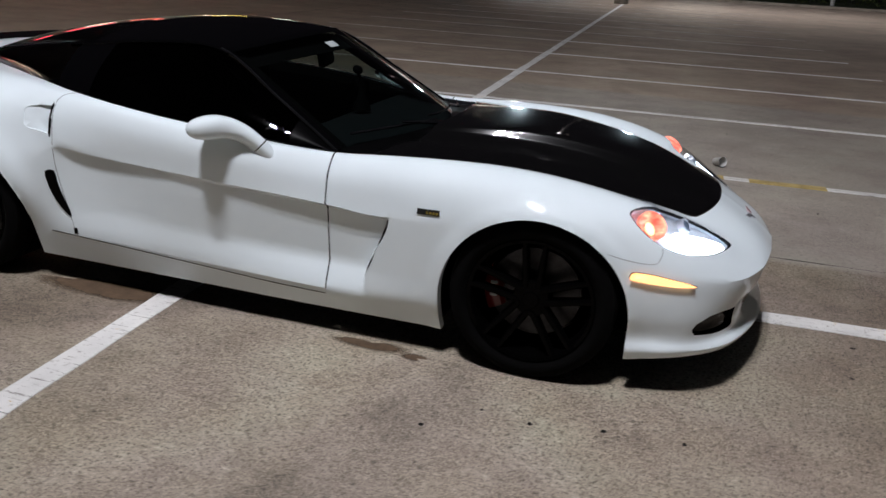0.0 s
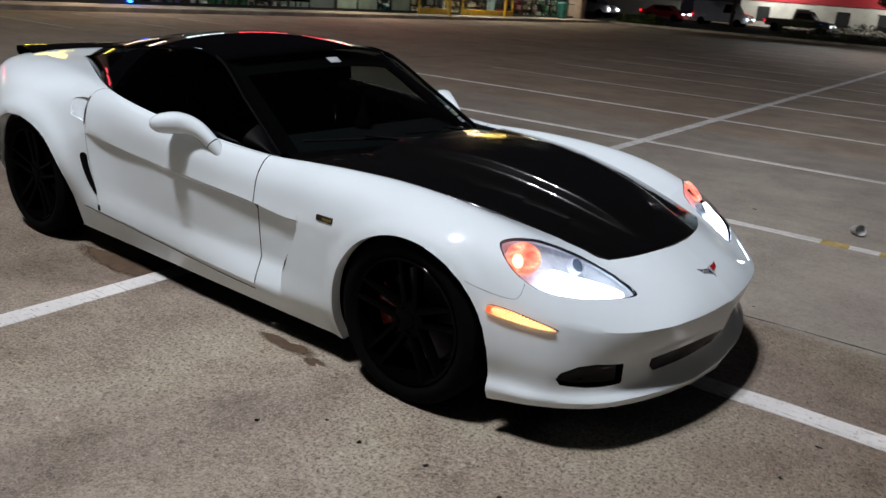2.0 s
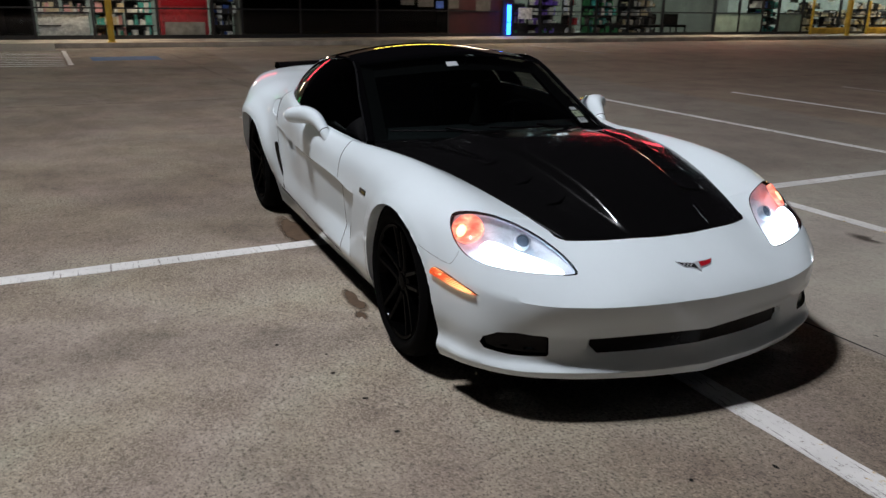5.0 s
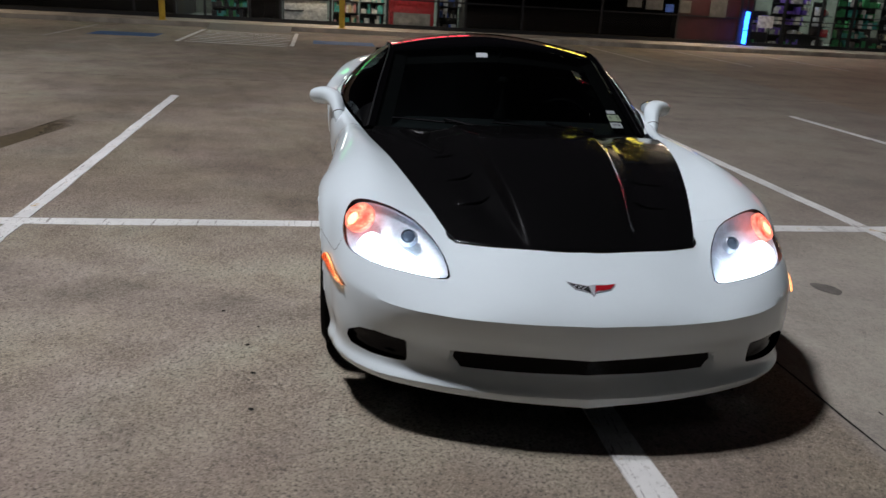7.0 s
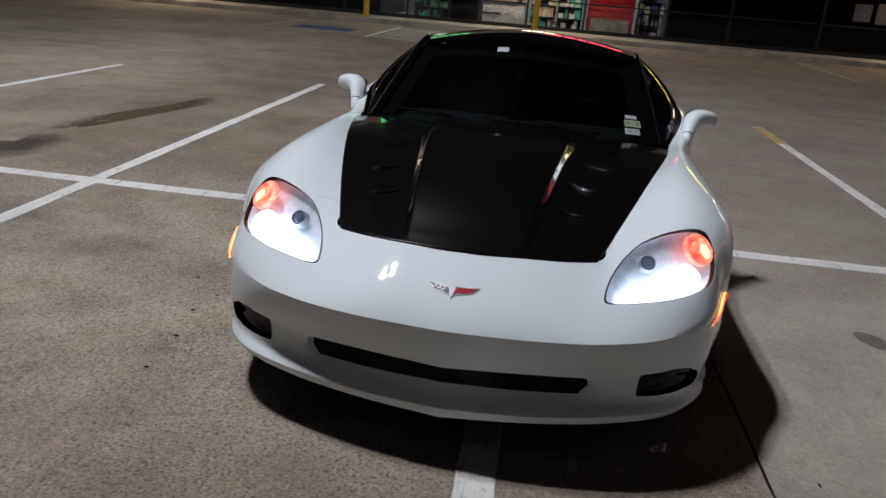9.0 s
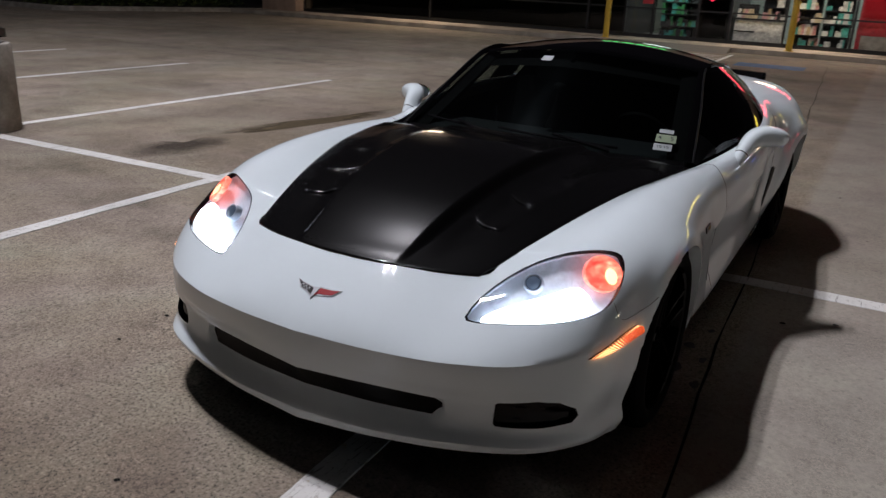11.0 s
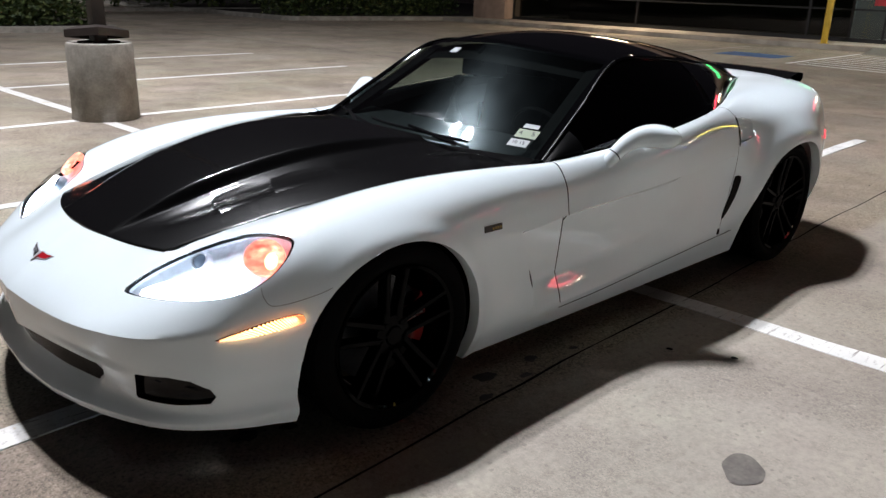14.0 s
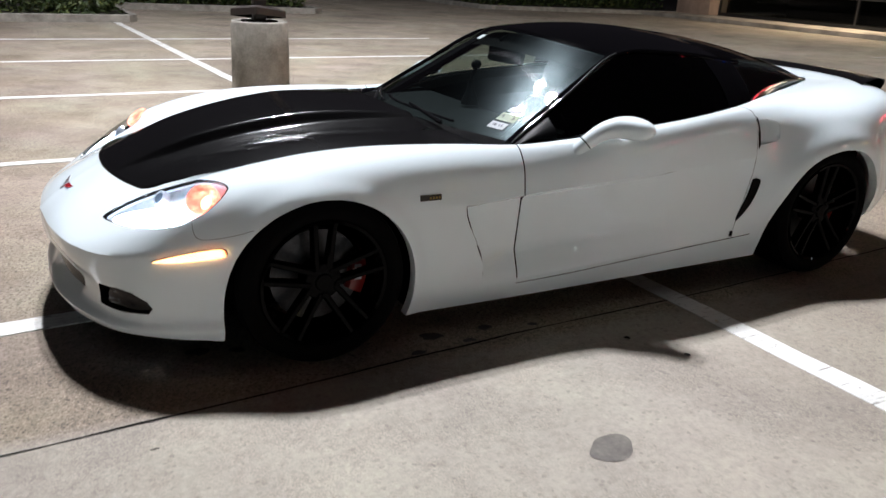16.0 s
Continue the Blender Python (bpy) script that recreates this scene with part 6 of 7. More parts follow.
GIFT_SHOP_SHELVES = (
    (-4.3, -3.2, (2, 1, 7), 0.5, 2.0),
    (-2.0, -1.4, (0, 6, 9), 0.35, 1.3),
    (-1.3, -0.65, (6, 0, 7, 9), 0.5, 2.0),
    (-0.45, 0.35, (0, 9, 6, 1), 0.4, 2.0),
    (0.42, 1.2, (0, 0, 1), 0.4, 2.0),
    (3.0, 3.7, (0, 5, 7), 0.5, 2.0),
)
CORNER_SHOP_SHELVES = (
    (13.9, 14.9, (8, 0, 8), 0.5, 1.3),
    (13.95, 14.6, (2, 2, 7), 0.15, 0.6),
    (15.1, 16.3, (0, 8, 0), 0.6, 2.0),
    (15.2, 16.2, (2, 8, 7), 0.12, 0.6),
    (16.5, 17.0, (0, 3, 0), 0.3, 1.7),
    (17.1, 17.5, (2, 2), 0.2, 2.0),
    (17.7, 19.1, (2, 1, 0), 0.5, 2.0),
    (18.2, 18.9, (2, 2), 0.1, 0.6),
    (19.3, 20.9, (0, 7, 6, 7), 0.4, 2.0),
)
GROCER_SHELVES = (
    (23.9, 25.1, (7, 0, 7), 1.4, 1.8),
    (26.7, 27.5, (5, 0, 1), 0.5, 2.0),
    (27.7, 29.0, (7, 1, 7), 1.2, 1.8),
    (29.2, 30.3, (7, 0, 0), 0.6, 1.1),
    (30.4, 31.5, (0, 7, 6), 0.9, 1.5),
    (31.8, 33.4, (7, 0, 6, 7), 0.8, 1.1),
    (33.6, 35.8, (0, 7, 0, 6), 0.6, 1.5),
    (36.2, 38.0, (7, 6, 7, 0), 0.9, 1.1),
    (38.5, 41.0, (7, 3, 9, 2, 7), 0.5, 2.0),
    (41.4, 43.4, (7, 0, 7, 6), 0.7, 1.8),
    (43.7, 46.0, (0, 2, 7), 0.7, 1.1),
)
for shelves in (GIFT_SHOP_SHELVES, CORNER_SHOP_SHELVES, GROCER_SHELVES):
    for v0, v1, palette, back, top in shelves:
        shelf_unit(v0, v1, palette, 0.45 if back > 0.2 else 0.08, back, top)
for v0 in (21.2, 22.4):
    bench = thing("waiting_chair", "dark shop chair behind the window", "chair", "shop chairs", lot_pose(WALL_U - 0.9, v0))
    part("seat", box(bmesh.new(), (-0.3, -0.45, 0.42), (0.3, 0.45, 0.52), 0.03), interior_black, bench)
    part("backrest", box(bmesh.new(), (-0.34, -0.45, 0.52), (-0.26, 0.45, 0.95), 0.03), interior_black, bench)
    for x in (-0.26, 0.26):
        for y in (-0.4, 0.4):
            part("leg", box(bmesh.new(), (x - 0.02, y - 0.02, 0.13), (x + 0.02, y + 0.02, 0.425)), interior_black, bench)
# red drinks machine, counter, poster boards
machine = thing("drinks_machine", "red drinks machine with a grey lower panel", "vending machine", m=lot_pose(WALL_U - 0.55, 2.08))
part("cabinet", box(bmesh.new(), (-0.4, -0.72, 0.13), (0.32, 0.72, 1.9), 0.03), GOODS[3], machine)
part("lower_panel", box(bmesh.new(), (0.325, -0.6, 0.2), (0.345, 0.6, 0.62), 0.006), old_concrete, machine)
part("front_band", box(bmesh.new(), (0.325, -0.66, 1.1), (0.342, 0.66, 1.8), 0.006), red_enamel, machine)
counter = thing("shop_counter", "white shop counter with boxes", "counter", m=lot_pose(WALL_U - 0.7, -1.3))
part("counter_body", box(bmesh.new(), (-0.3, -0.7, 0.13), (0.3, 0.65, 0.85), 0.01), GOODS[0], counter)
part("counter_top", box(bmesh.new(), (-0.34, -0.74, 0.855), (0.34, 0.69, 0.90), 0.008), alu, counter)
POSTERS = ((-3.9, 1.35, 0.9, 0.55, box_light), (-4.6, 1.15, 0.32, 0.22, GOODS[3]), (-5.0, 1.3, 0.35, 0.5, GOODS[0]), (-6.0, 1.45, 0.5, 0.35, GOODS[0]), (10.2, 1.15, 0.6, 0.6, dim_paper), (10.75, 1.1, 0.3, 0.25, GOODS[5]), (9.5, 1.2, 0.5, 0.5, dim_paper), (12.5, 1.02, 0.6, 0.65, dim_paper), (11.3, 1.1, 0.4, 0.4, dim_paper), (14.3, 0.75, 0.6, 0.4, GOODS[0]), (39.3, 1.45, 0.5, 0.9, GOODS[9]), (40.5, 1.45, 0.6, 0.9, GOODS[9]), (30.8, 1.55, 0.4, 0.5, GOODS[0]), (36.3, 1.6, 1.0, 0.5, old_yellow), (28.4, 1.5, 0.5, 0.6, GOODS[7]))
for v, z, w, h, mt in POSTERS:
    bm = bmesh.new()
    box(bm, (WALL_U + 0.052, v - w / 2, z), (WALL_U + 0.06, v + w / 2, z + h))
    p = part("poster", bm, mt, smooth=False)
    p.matrix_world = lot_pose(0, 0)
    tagged(p, "small notice fixed to a shop window", "poster", "shop notices")
neon = thing("neon_tube", "upright bright blue neon tube by a shop window", "neon light", m=lot_pose(WALL_U + 0.1, 13.58))
for z0, z1 in ((0.2, 0.62), (0.66, 1.25)):
    bm = bmesh.new()
    tube(bm, [(0, 0, z0), (0, 0, z1)], 0.07, 10)
    part("glass_tube", bm, neon_blue, neon)
bm = bmesh.new()
box(bm, (-0.08, -0.03, 0.17), (-0.05, 0.03, 2.2))
part("bracket", bm, alu, neon)

heart = thing("neon_sign", "small red neon sign hanging inside the shop door", "neon light", m=lot_pose(WALL_U - 0.15, -2.72, 1.42))
bm = bmesh.new()
tube(bm, [(0, 0.10 * math.sin(a) ** 3, 0.012 * (6 * math.cos(a) - 2.5 * math.cos(2 * a) - math.cos(3 * a))) for a in [2 * math.pi * k / 24 for k in range(25)]], 0.022, 6)
part("glass_tube", bm, neon_red, heart)
part("hanger", tube(bmesh.new(), [(0, 0, 0.05), (0, 0, 1.25)], 0.004, 5), alu, heart)

# lit signs on the fascia, as plain bars of their colours
SIGNS = ((-4.0, 2.6, (0.1, 1.0, 0.25), 1.5), (1.8, 3.0, (1.0, 0.06, 0.1), 5.0), (8.6, 3.6, (1.0, 0.82, 0.1), 4.0), (14.2, 2.0, (0.75, 0.9, 1.0), 4.0), (17.6, 3.0, (1.0, 0.08, 0.12), 5.0), (21.8, 3.4, (1.0, 0.08, 0.12), 5.0), (26.0, 2.6, (1.0, 0.2, 0.15), 4.0), (34.0, 4.2, (1.0, 0.75, 0.2), 4.0), (42.0, 3.4, (0.8, 1.0, 0.9), 3.5))
for v, w, col, s in SIGNS:
    sign = thing("shop_sign", "lit shop sign of plain coloured bars", "sign", "shop signs", lot_pose(WALL_U + 1.9, v, 3.95))
    g = glowing("sign_glow", col, s * 1.4)
    x = -w / 2
    k = 0
    while x < w / 2 - 0.1:
        ln = (0.34, 0.22, 0.42, 0.28)[k % 4]
        bm = bmesh.new()
        box(bm, (0.01, x, -0.22), (0.09, min(x + ln, w / 2), 0.22), 0.02)
        part("sign_bar", bm, g, sign)
        x += ln + 0.12
        k += 1

# yellow posts and rails on the walkway
for v in (-5.38, -0.23, 30.1, 35.35):
    bollard = thing("safety_post", "yellow painted steel safety post", "bollard", "safety posts", lot_pose(-21.62, v, WALK_Z - 0.004))
    bm = bmesh.new()
    tall = 2.3 if v > 0 else 2.4
    lathe(bm, [(0.0, 0.0), (0.085, 0.0), (0.085, tall - 0.03), (0.07, tall), (0.0, tall)], steps=20)
    part("post_tube", bm, yellow_paint, bollard)
    bm = bmesh.new()
    lathe(bm, [(0.0, 0.0), (0.13, 0.0), (0.13, 0.012), (0.09, 0.018), (0.088, 0.02)], steps=20)
    part("foot_plate", bm, yellow_paint, bollard)
for v, sz in ((-5.5, 0.32), (-0.3, 0.34)):
    s = thing("parking_sign", "white and blue wheelchair parking sign", "sign", "parking signs", lot_pose(-21.51, v, 1.5))
    part("sign_plate", box(bmesh.new(), (0, -sz / 2, 0), (0.012, sz / 2, 0.62), 0.003), GOODS[0], s)
    part("blue_field", box(bmesh.new(), (0.013, -sz / 2 + 0.07, 0.12), (0.017, sz / 2 - 0.07, 0.36)), GOODS[5], s)
for v0, v1 in ((29.2, 31.6), (33.0, 38.2)):
    rail = thing("cart_rail", "low yellow cart rail before a shop window", "rail", "cart rails", lot_pose(WALL_U + 0.45, 0, WALK_Z - 0.004))
    part("lower_bar", box(bmesh.new(), (-0.05, v0, 0.02), (0.05, v1, 0.30), 0.01), yellow_paint, rail)
    for v in (v0 + 0.05, v1 - 0.05):
        part("upright", box(bmesh.new(), (-0.04, v - 0.04, 0.0), (0.04, v + 0.04, 1.5), 0.01), yellow_paint, rail)
bin_ = thing("litter_bin", "teal plastic bin by a shop window", "bin", m=lot_pose(WALL_U + 0.5, 44.3, WALK_Z - 0.004))
bm = bmesh.new()
lathe(bm, [(0.0, 0.0), (0.26, 0.0), (0.32, 0.85), (0.33, 0.9), (0.27, 0.98), (0.0, 1.0)], steps=20)
part("bin_body", bm, mottled("bin_plastic", (0.015, 0.15, 0.13), 0.5, 4, 0.3), bin_)

# ---- planting and the far edges of the lot ----
leaf_green = mottled("hedge_leaf", (0.055, 0.085, 0.022), 0.55, 1.5, 0.6, 12, 0.1)
n_, l_, b_ = nodes_of(leaf_green)
geo = n_.new("ShaderNodeNewGeometry")
l_.new(ramp(leaf_green, geo.outputs["Random Per Island"], [(0.0, (0.02, 0.035, 0.01)), (0.5, (0.05, 0.08, 0.02)), (1.0, (0.12, 0.14, 0.04))]), b_.inputs["Base Color"])
soil = mottled("planter_soil", (0.035, 0.028, 0.02), 0.95, 4, 0.4)
bark = mottled("bark", (0.07, 0.05, 0.035), 0.9, 8, 0.4, 40, 0.6)


def leaves(name, u0, u1, v0, v1, height, count, seed, label, lumps=0.35, size=0.07):
    """A clipped, uneven hedge of small leaves over a block of the plan."""
    rnd = random.Random(seed)
    verts, faces = [], []
    for _ in range(count):
        u, v = rnd.uniform(u0, u1), rnd.uniform(v0, v1)
        top = height * (1 - lumps + lumps * 1.6 * (noise.noise(Vector((u * 0.7, v * 0.7, seed))) * 0.5 + 0.5))
        edge = min(u - u0, u1 - u, v - v0, v1 - v)
        top *= min(1.0, 0.45 + edge * 1.6)
        z = top * (1 - rnd.random() ** 2.2 * 0.9)
        p = lot(u + rnd.uniform(-0.08, 0.08), v + rnd.uniform(-0.08, 0.08), max(0.16, z))
        q = Euler((rnd.uniform(-1, 1), rnd.uniform(-1, 1), rnd.uniform(0, 6.28))).to_matrix()
        s = size * rnd.uniform(0.6, 1.4)
        k = len(verts)
        for a, b in ((-1, 0), (0, -0.45), (1.1, 0), (0, 0.45)):
            verts.append(p + q @ Vector((a * s, b * s, 0.12 * s * (a * a))))
        faces.append((k, k + 1, k + 2, k + 3))
    me = bpy.data.meshes.new(name)
    me.from_pydata([tuple(v) for v in verts], [], faces)
    me.materials.append(leaf_green)
    return tagged(new(name, me), label, "hedge", kind="stuff")


def planter(name, outline, label):
    """A planted island inside a real kerb, outline in the lot's axes, counter-clockwise."""
    n = len(outline)
    c = [Vector(p) for p in outline]
    ins = []
    for k in range(n):
        d0, d1 = (c[k] - c[k - 1]).normalized(), (c[(k + 1) % n] - c[k]).normalized()
        nrm = (Vector((-d0.y, d0.x)) + Vector((-d1.y, d1.x))).normalized()
        ins.append(c[k] + nrm * 0.16)
    bm = bmesh.new()
    rows = []
    for a, z in ((c, 0.0), (c, 0.14), (ins, 0.15), (ins, 0.08)):
        rows.append([lot(p.x, p.y, z) for p in a + a[:1]])
    grid(bm, rows)
    bmesh.ops.recalc_face_normals(bm, faces=bm.faces)
    tagged(part(name + "_kerb", bm, old_concrete, smooth=False), label, "kerb", kind="structure")
    bm = bmesh.new()
    bm.faces.new([bm.verts.new(lot(p.x, p.y, 0.1)) for p in ins])
    tagged(part(name + "_soil", bm, soil, smooth=False), "dark soil bed inside the kerb", "soil", kind="structure")


planter("island", [(30.0, -30.0), (30.0, -14.0), (-1.95, -14.2), (-2.15, -14.5), (-2.2, -18.2), (-7.2, -17.3), (-7.5, -17.6), (-7.6, -30.0)], "pale concrete kerb round a planted island")
planter("verge", [(-15.2, -44.0), (-15.0, -21.3), (-15.3, -20.9), (-23.0, -19.3), (-40.0, -19.3), (-40.0, -44.0)], "pale concrete kerb of a planted verge")
leaves("hedge", -1.9, 14.0, -16.6, -14.45, 0.9, 16000, 1, "dense dark green hedge in a kerbed island")
leaves("hedge", -7.3, -2.0, -20.4, -18.35, 0.9, 8000, 2, "dense dark green hedge in a kerbed island")
leaves("hedge", -7.4, 14.0, -24.0, -20.0, 1.3, 6000, 3, "dense dark green hedge in a kerbed island", size=0.12)
leaves("hedge", -24.0, -15.4, -23.4, -21.2, 1.3, 9000, 4, "clipped dark hedge beside the shops", size=0.08)
leaves("shrubs", -24.0, -6.0, -34.0, -28.2, 2.6, 9000, 5, "dark shrubs beyond the driveway", size=0.16)
bm = bmesh.new()
box(bm, (-24, -28.1, -0.05), (-6.0, -27.9, 0.14), 0.01)
tagged(part("kerb", bm, old_concrete), "far concrete kerb across the driveway", "kerb", kind="structure").matrix_world = lot_pose(0, 0)

# grass verge, street and vehicles beyond the shops
grass = mottled("night_grass", (0.03, 0.045, 0.014), 0.9, 1.5, 0.5, 20, 0.6)
bm = bmesh.new()
grid(bm, [[lot(u, v, 0.06) for v in (48.5, 52, 58, 66)] for u in (-60, -24, -10, 10, 60)])
tagged(part("grass_verge", bm, grass), "dark grass verge between lot and street", "grass", kind="structure")
bm = bmesh.new()
box(bm, (-21.2, 48.25, -0.05), (60, 48.45, 0.15), 0.01)
tagged(part("kerb", bm, kerb_concrete), "concrete kerb along the grass verge", "kerb", kind="structure").matrix_world = lot_pose(0, 0)
leaves("hedge", -12.0, 40.0, 54.0, 57.0, 1.1, 16000, 9, "low dark hedge along the street", size=0.08)
leaves("hedge", -21.6, -19.0, 50.0, 53.0, 0.7, 1500, 10, "low dark hedge beside the shops", size=0.12)
asphalt = mottled("street_asphalt", (0.05, 0.048, 0.047), 0.85, 2, 0.3)
bm = bmesh.new()
grid(bm, [[lot(u, v, 0.02) for v in (66, 86)] for u in (-80, 80)])
tagged(part("road", bm, asphalt, smooth=False), "dark asphalt street", "road", kind="structure")
far_wall = mottled("far_white_wall", (0.62, 0.56, 0.5), 0.9, 0.6, 0.25)
hall = thing("far_building", "pale flat-roofed building across the street", "building", m=lot_pose(-12, 98))
part("wall", box(bmesh.new(), (-14, -3, 0), (9.5, 8, 6.0), 0.03), far_wall, hall)
part("red_band", box(bmesh.new(), (-14, -3.12, 2.7), (4, -3.02, 3.9), 0.01), GOODS[3], hall)
part("roof_edge", box(bmesh.new(), (-14.2, -3.2, 6.0), (9.7, 8.2, 6.4), 0.02), alu, hall)
for k in range(5):
    w = part("window", box(bmesh.new(), (-12 + 4.2 * k, -3.06, 0.5), (-10.6 + 4.2 * k, -3.01, 2.1)), dark_wall, hall)
    part("window_frame", box(bmesh.new(), (-12.1 + 4.2 * k, -3.10, 2.1), (-10.5 + 4.2 * k, -3.01, 2.2)), far_wall, w)
# unseen lamps added in front of the far wall to light it
for u in (-22, -8):
    lamp("fill_light", lot(u, 91.5, 5.4), lot(u, 95.0, 1.0), 520, 0.6, (0.92, 1.0, 0.94))
low = thing("boundary_wall", "low pale wall beyond the street", "wall", m=lot_pose(-37, 96))
part("wall_panel", box(bmesh.new(), (-9, 0, 0), (3.5, 0.3, 2.0), 0.02), far_wall, low)
part("coping", box(bmesh.new(), (-9.1, -0.06, 2.0), (3.6, 0.36, 2.1), 0.02), old_concrete, low)


def vehicle(name, label, category, place, size, colour, kind):
    """A parked car, van or pickup seen across the street: long axis along u."""
    ln, wd, ht = size
    v = thing(name, label, category, "", lot_pose(*place))
    shade = mottled(name + "_paint", colour, 0.3, 3, 0.1, coat=1.0)
    if kind == "van":
        prof = [(-ln / 2, 0.35), (-ln / 2, ht - 0.1), (-ln / 2 + 0.15, ht), (ln / 2 - 1.5, ht), (ln / 2 - 0.9, ht * 0.58), (ln / 2 - 0.05, ht * 0.5), (ln / 2, 0.35)]
    elif kind == "pickup":
        prof = [(-ln / 2, 0.45), (-ln / 2, 1.05), (-0.5, 1.07), (-0.35, ht), (0.8, ht), (1.4, 1.12), (ln / 2 - 0.1, 1.0), (ln / 2, 0.45)]
    else:
        prof = [(-ln / 2, 0.3), (-ln / 2, 0.85), (-ln / 2 + 0.5, 0.95), (-0.9, ht), (0.5, ht), (1.1, 0.95), (ln / 2 - 0.1, 0.75), (ln / 2, 0.3)]
    bm = bmesh.new()
    prism(bm, prof, wd, Matrix.Translation((0, -wd / 2, 0)))
    bmesh.ops.bevel(bm, geom=list(bm.edges), offset=0.06, segments=2, affect="EDGES")
    part("body", bm, shade, v)
    z0, z1 = (1.15, ht - 0.18) if kind != "car" else (0.95, ht - 0.1)
    x0, x1 = {"van": (ln / 2 - 2.3, ln / 2 - 1.35), "pickup": (-0.25, 1.0), "car": (-0.85, 0.75)}[kind]
    bm = bmesh.new()
    prism(bm, [(x0, z0), (x1 + 0.25, z0), (x1 - 0.1, z1), (x0 + 0.15, z1)], wd + 0.012, Matrix.Translation((0, -wd / 2 - 0.006, 0)))
    part("window", bm, smoke_plastic, v)
    for x in (-ln / 2 + 0.85, ln / 2 - 0.9):
        for s in (-1, 1):
            bm = bmesh.new()
            lathe(bm, [(0.0, 0.02), (0.2, 0.02), (0.22, 0.0), (0.33, 0.0), (0.35, -0.03), (0.35, -0.2), (0.0, -0.2)], pose(x, s * wd / 2 + 0.012 * s, 0.35, -90 * s, 0, 0), 20)
            part("wheel", bm, rubber, v)
    for s in (-1, 1):
        part("tail_light", box(bmesh.new(), (-ln / 2 - 0.02, s * wd / 2 - 0.13, 0.7), (-ln / 2 + 0.03, s * wd / 2 + 0.13, 0.95)), tail_glow, v)
        part("headlight", box(bmesh.new(), (ln / 2 - 0.05, s * wd / 2 - 0.2, 0.62), (ln / 2 + 0.02, s * wd / 2 + 0.1, 0.78)), head_glow, v)
    return v


vehicle("parked_car", "white pickup parked beyond the shops", "car", (-28.4, 59.8, 0.06), (4.6, 1.8, 1.6), (0.75, 0.76, 0.76), "pickup")
vehicle("red_car", "small red car standing in the street", "car", (-26.3, 72.0, 0.02), (4.2, 1.75, 1.4), (0.45, 0.02, 0.03), "car")
vehicle("white_van", "white panel van standing in the street", "van", (-20.9, 72.0, 0.02), (5.0, 1.95, 2.05), (0.7, 0.72, 0.75), "van")
vehicle("red_hatchback", "dark red hatchback parked behind the hedge", "car", (8.1, 62.5, 0.06), (4.2, 1.8, 1.6), (0.12, 0.008, 0.014), "car")
vehicle("pickup_truck", "dark grey pickup truck standing in the street", "truck", (-14.3, 72.0, 0.02), (5.4, 1.95, 1.8), (0.03, 0.032, 0.036), "pickup")

marker = thing("marker_post", "short white painted marker post on the verge", "bollard", m=lot_pose(10.3, 53.2, 0.05))
part("post_tube", lathe(bmesh.new(), [(0.0, 0.0), (0.13, 0.0), (0.13, 0.95), (0.10, 1.0), (0.0, 1.0)], steps=18), GOODS[0], marker)
part("cap", lathe(bmesh.new(), [(0.0, 1.0), (0.11, 1.0), (0.11, 1.03), (0.0, 1.05)], steps=18), old_concrete, marker)

# trees on the verge: a slim pale-stemmed one near the lot, a broad dark one by the street


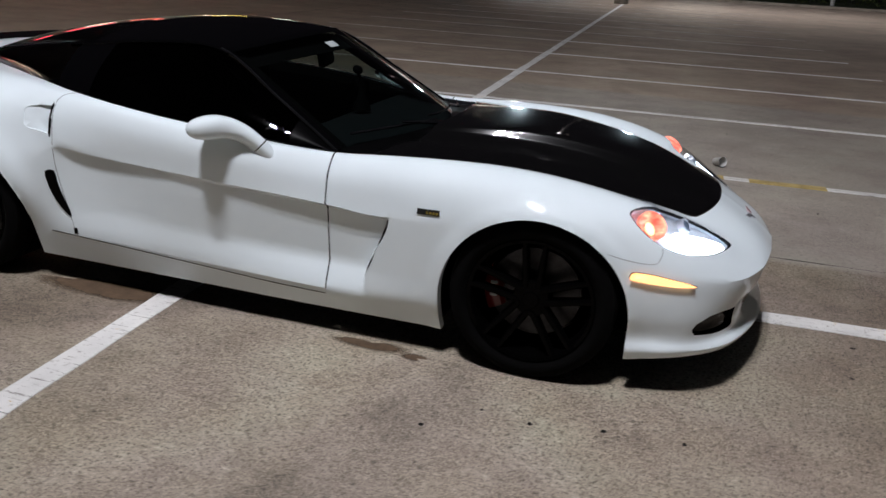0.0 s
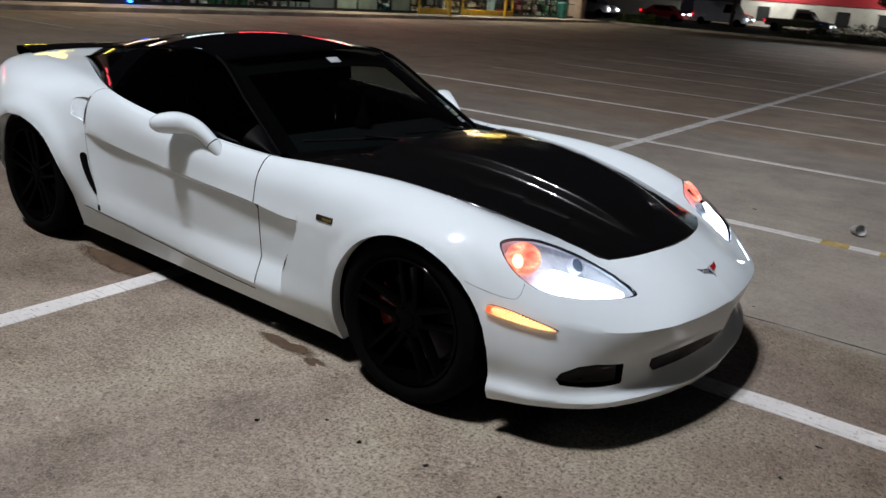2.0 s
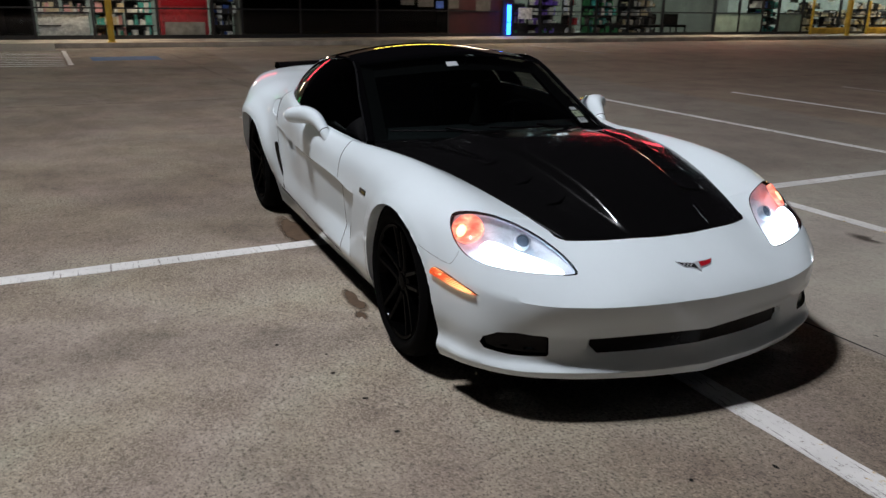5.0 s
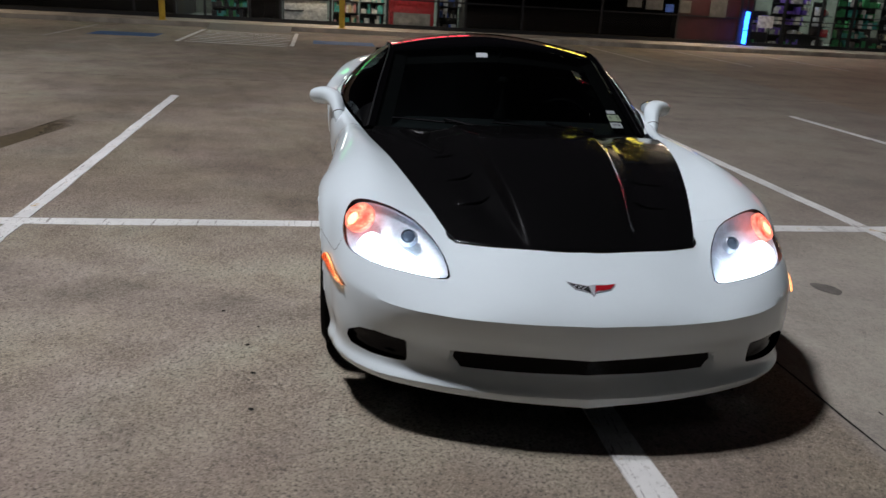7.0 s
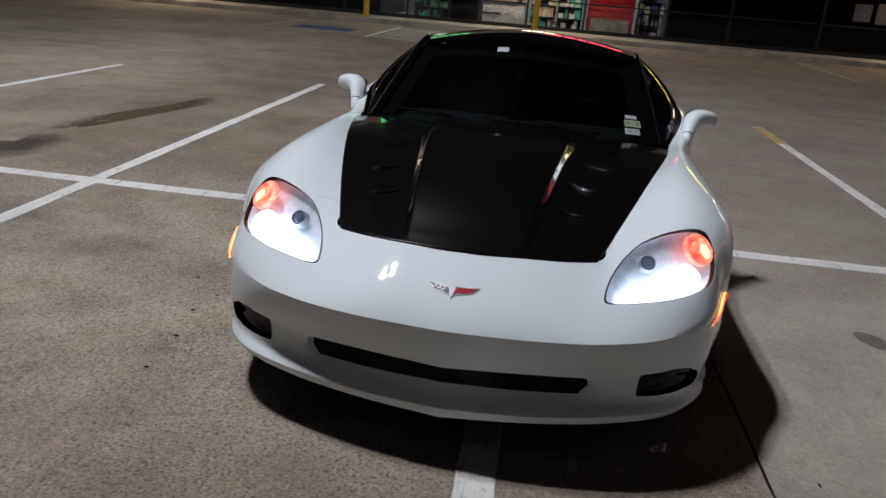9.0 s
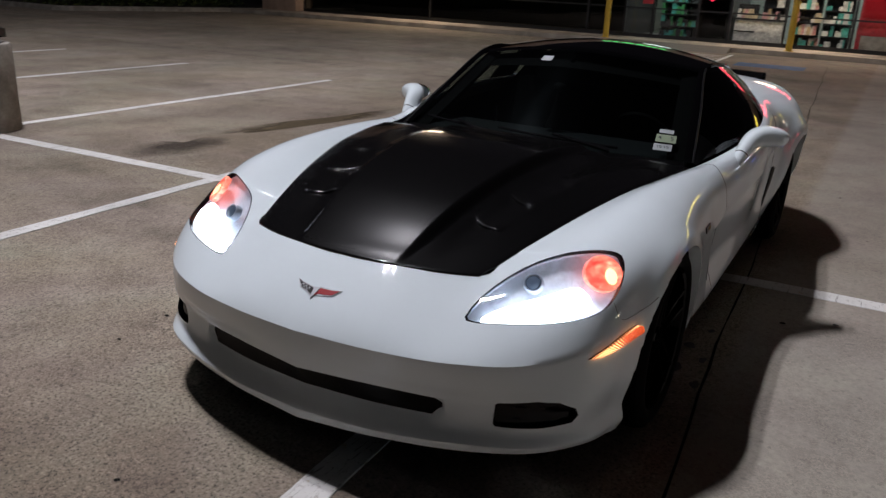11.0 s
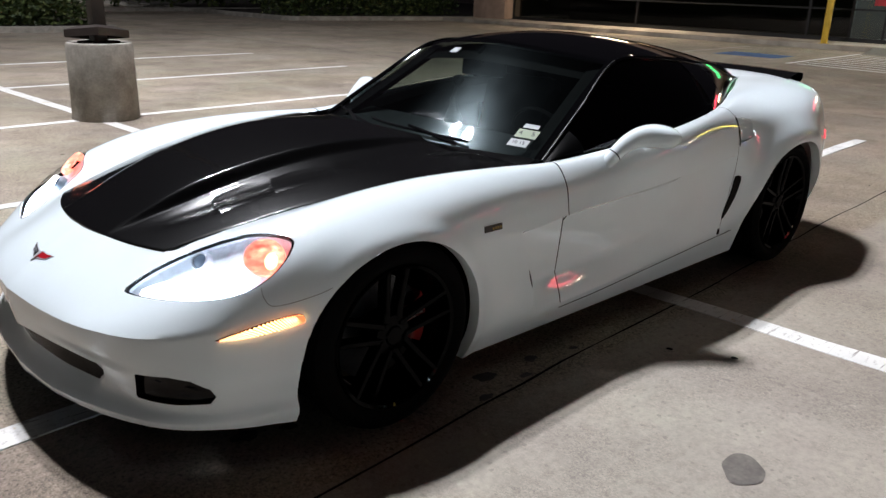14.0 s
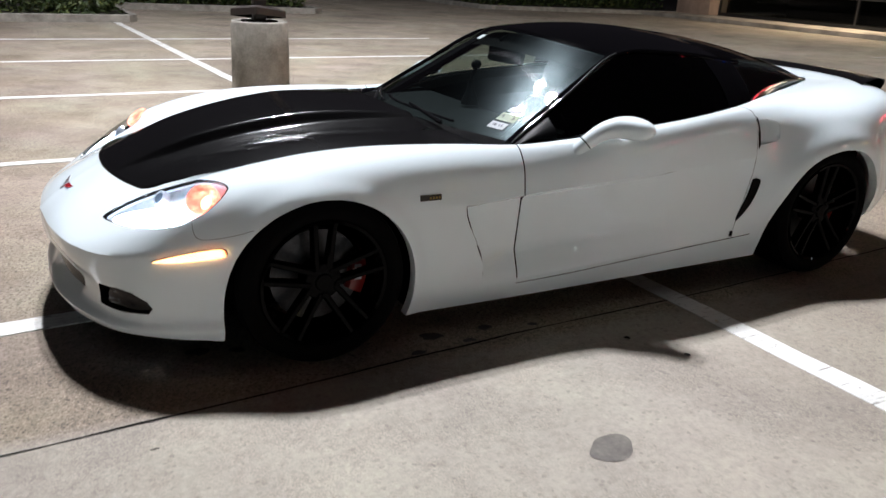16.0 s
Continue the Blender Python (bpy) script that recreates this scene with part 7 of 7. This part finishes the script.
def verge_tree(label, place, stems, lean, girth, mat, crown_z, radius, height, count, seed):
    tree = thing("tree", label, "tree", "verge trees", lot_pose(*place, 0.05))
    rnd = random.Random(seed)
    bm = bmesh.new()
    for k in range(stems):
        a = 2 * math.pi * k / stems + 0.4
        foot, far = 0.14 * (stems > 1), lean
        pts = [(foot * math.cos(a), foot * math.sin(a), 0), (1.6 * foot * math.cos(a), 1.6 * foot * math.sin(a), crown_z * 0.35), (far * 0.6 * math.cos(a), far * 0.6 * math.sin(a), crown_z * 0.75), (far * math.cos(a), far * math.sin(a), crown_z + 0.4)]
        tube(bm, pts, [girth, girth * 0.85, girth * 0.6, girth * 0.25], 8)
        for j in range(5):
            b = a + rnd.uniform(-1.4, 1.4)
            z = crown_z * (0.62 + 0.1 * j)
            r = radius * rnd.uniform(0.5, 0.85)
            c = Vector(pts[2])
            tube(bm, [(c.x, c.y, z - 0.2), (c.x + 0.5 * r * math.cos(b), c.y + 0.5 * r * math.sin(b), z + 0.25), (c.x + r * math.cos(b), c.y + r * math.sin(b), z + 0.45)], [girth * 0.4, girth * 0.25, girth * 0.08], 5)
    part("trunk", bm, mat, tree)
    verts, faces = [], []
    for _ in range(count):
        a, b, r = rnd.uniform(0, 6.28), rnd.uniform(-1, 1), rnd.random() ** 0.4
        p = Vector((radius * r * math.cos(a) * math.sqrt(1 - b * b), radius * r * math.sin(a) * math.sqrt(1 - b * b), crown_z + height * r * b))
        if noise.noise(p * (2.4 / radius) + Vector((seed, 0, 0))) < -0.12:
            continue
        q = Euler((rnd.uniform(-1, 1), rnd.uniform(-1, 1), rnd.uniform(0, 6.28))).to_matrix()
        k = len(verts)
        verts += [tuple(p + q @ Vector((x * 0.12, y * 0.12, 0))) for x, y in ((-1, 0), (0, -0.5), (1, 0), (0, 0.5))]
        faces.append((k, k + 1, k + 2, k + 3))
    me = bpy.data.meshes.new("crown")
    me.from_pydata(verts, [], faces)
    me.materials.append(leaf_green)
    new("crown", me).parent = tree


pale_bark = mottled("pale_bark", (0.4, 0.36, 0.31), 0.85, 9, 0.4, 40, 0.4)
verge_tree("slim pale-stemmed tree with several trunks on the verge", (-4.6, 52.5), 3, 0.7, 0.055, pale_bark, 3.1, 1.7, 1.15, 5000, 77)
verge_tree("broad dark street tree behind the verge", (-17.2, 62.0), 1, 0.3, 0.17, bark, 4.5, 2.7, 1.8, 8000, 31)

# second lamp post of the row, on its own drum
copy_thing(drum, lot_pose(-1.8, 35.6))
copy_thing(post, lot_pose(-1.8, 35.6, 0.742))
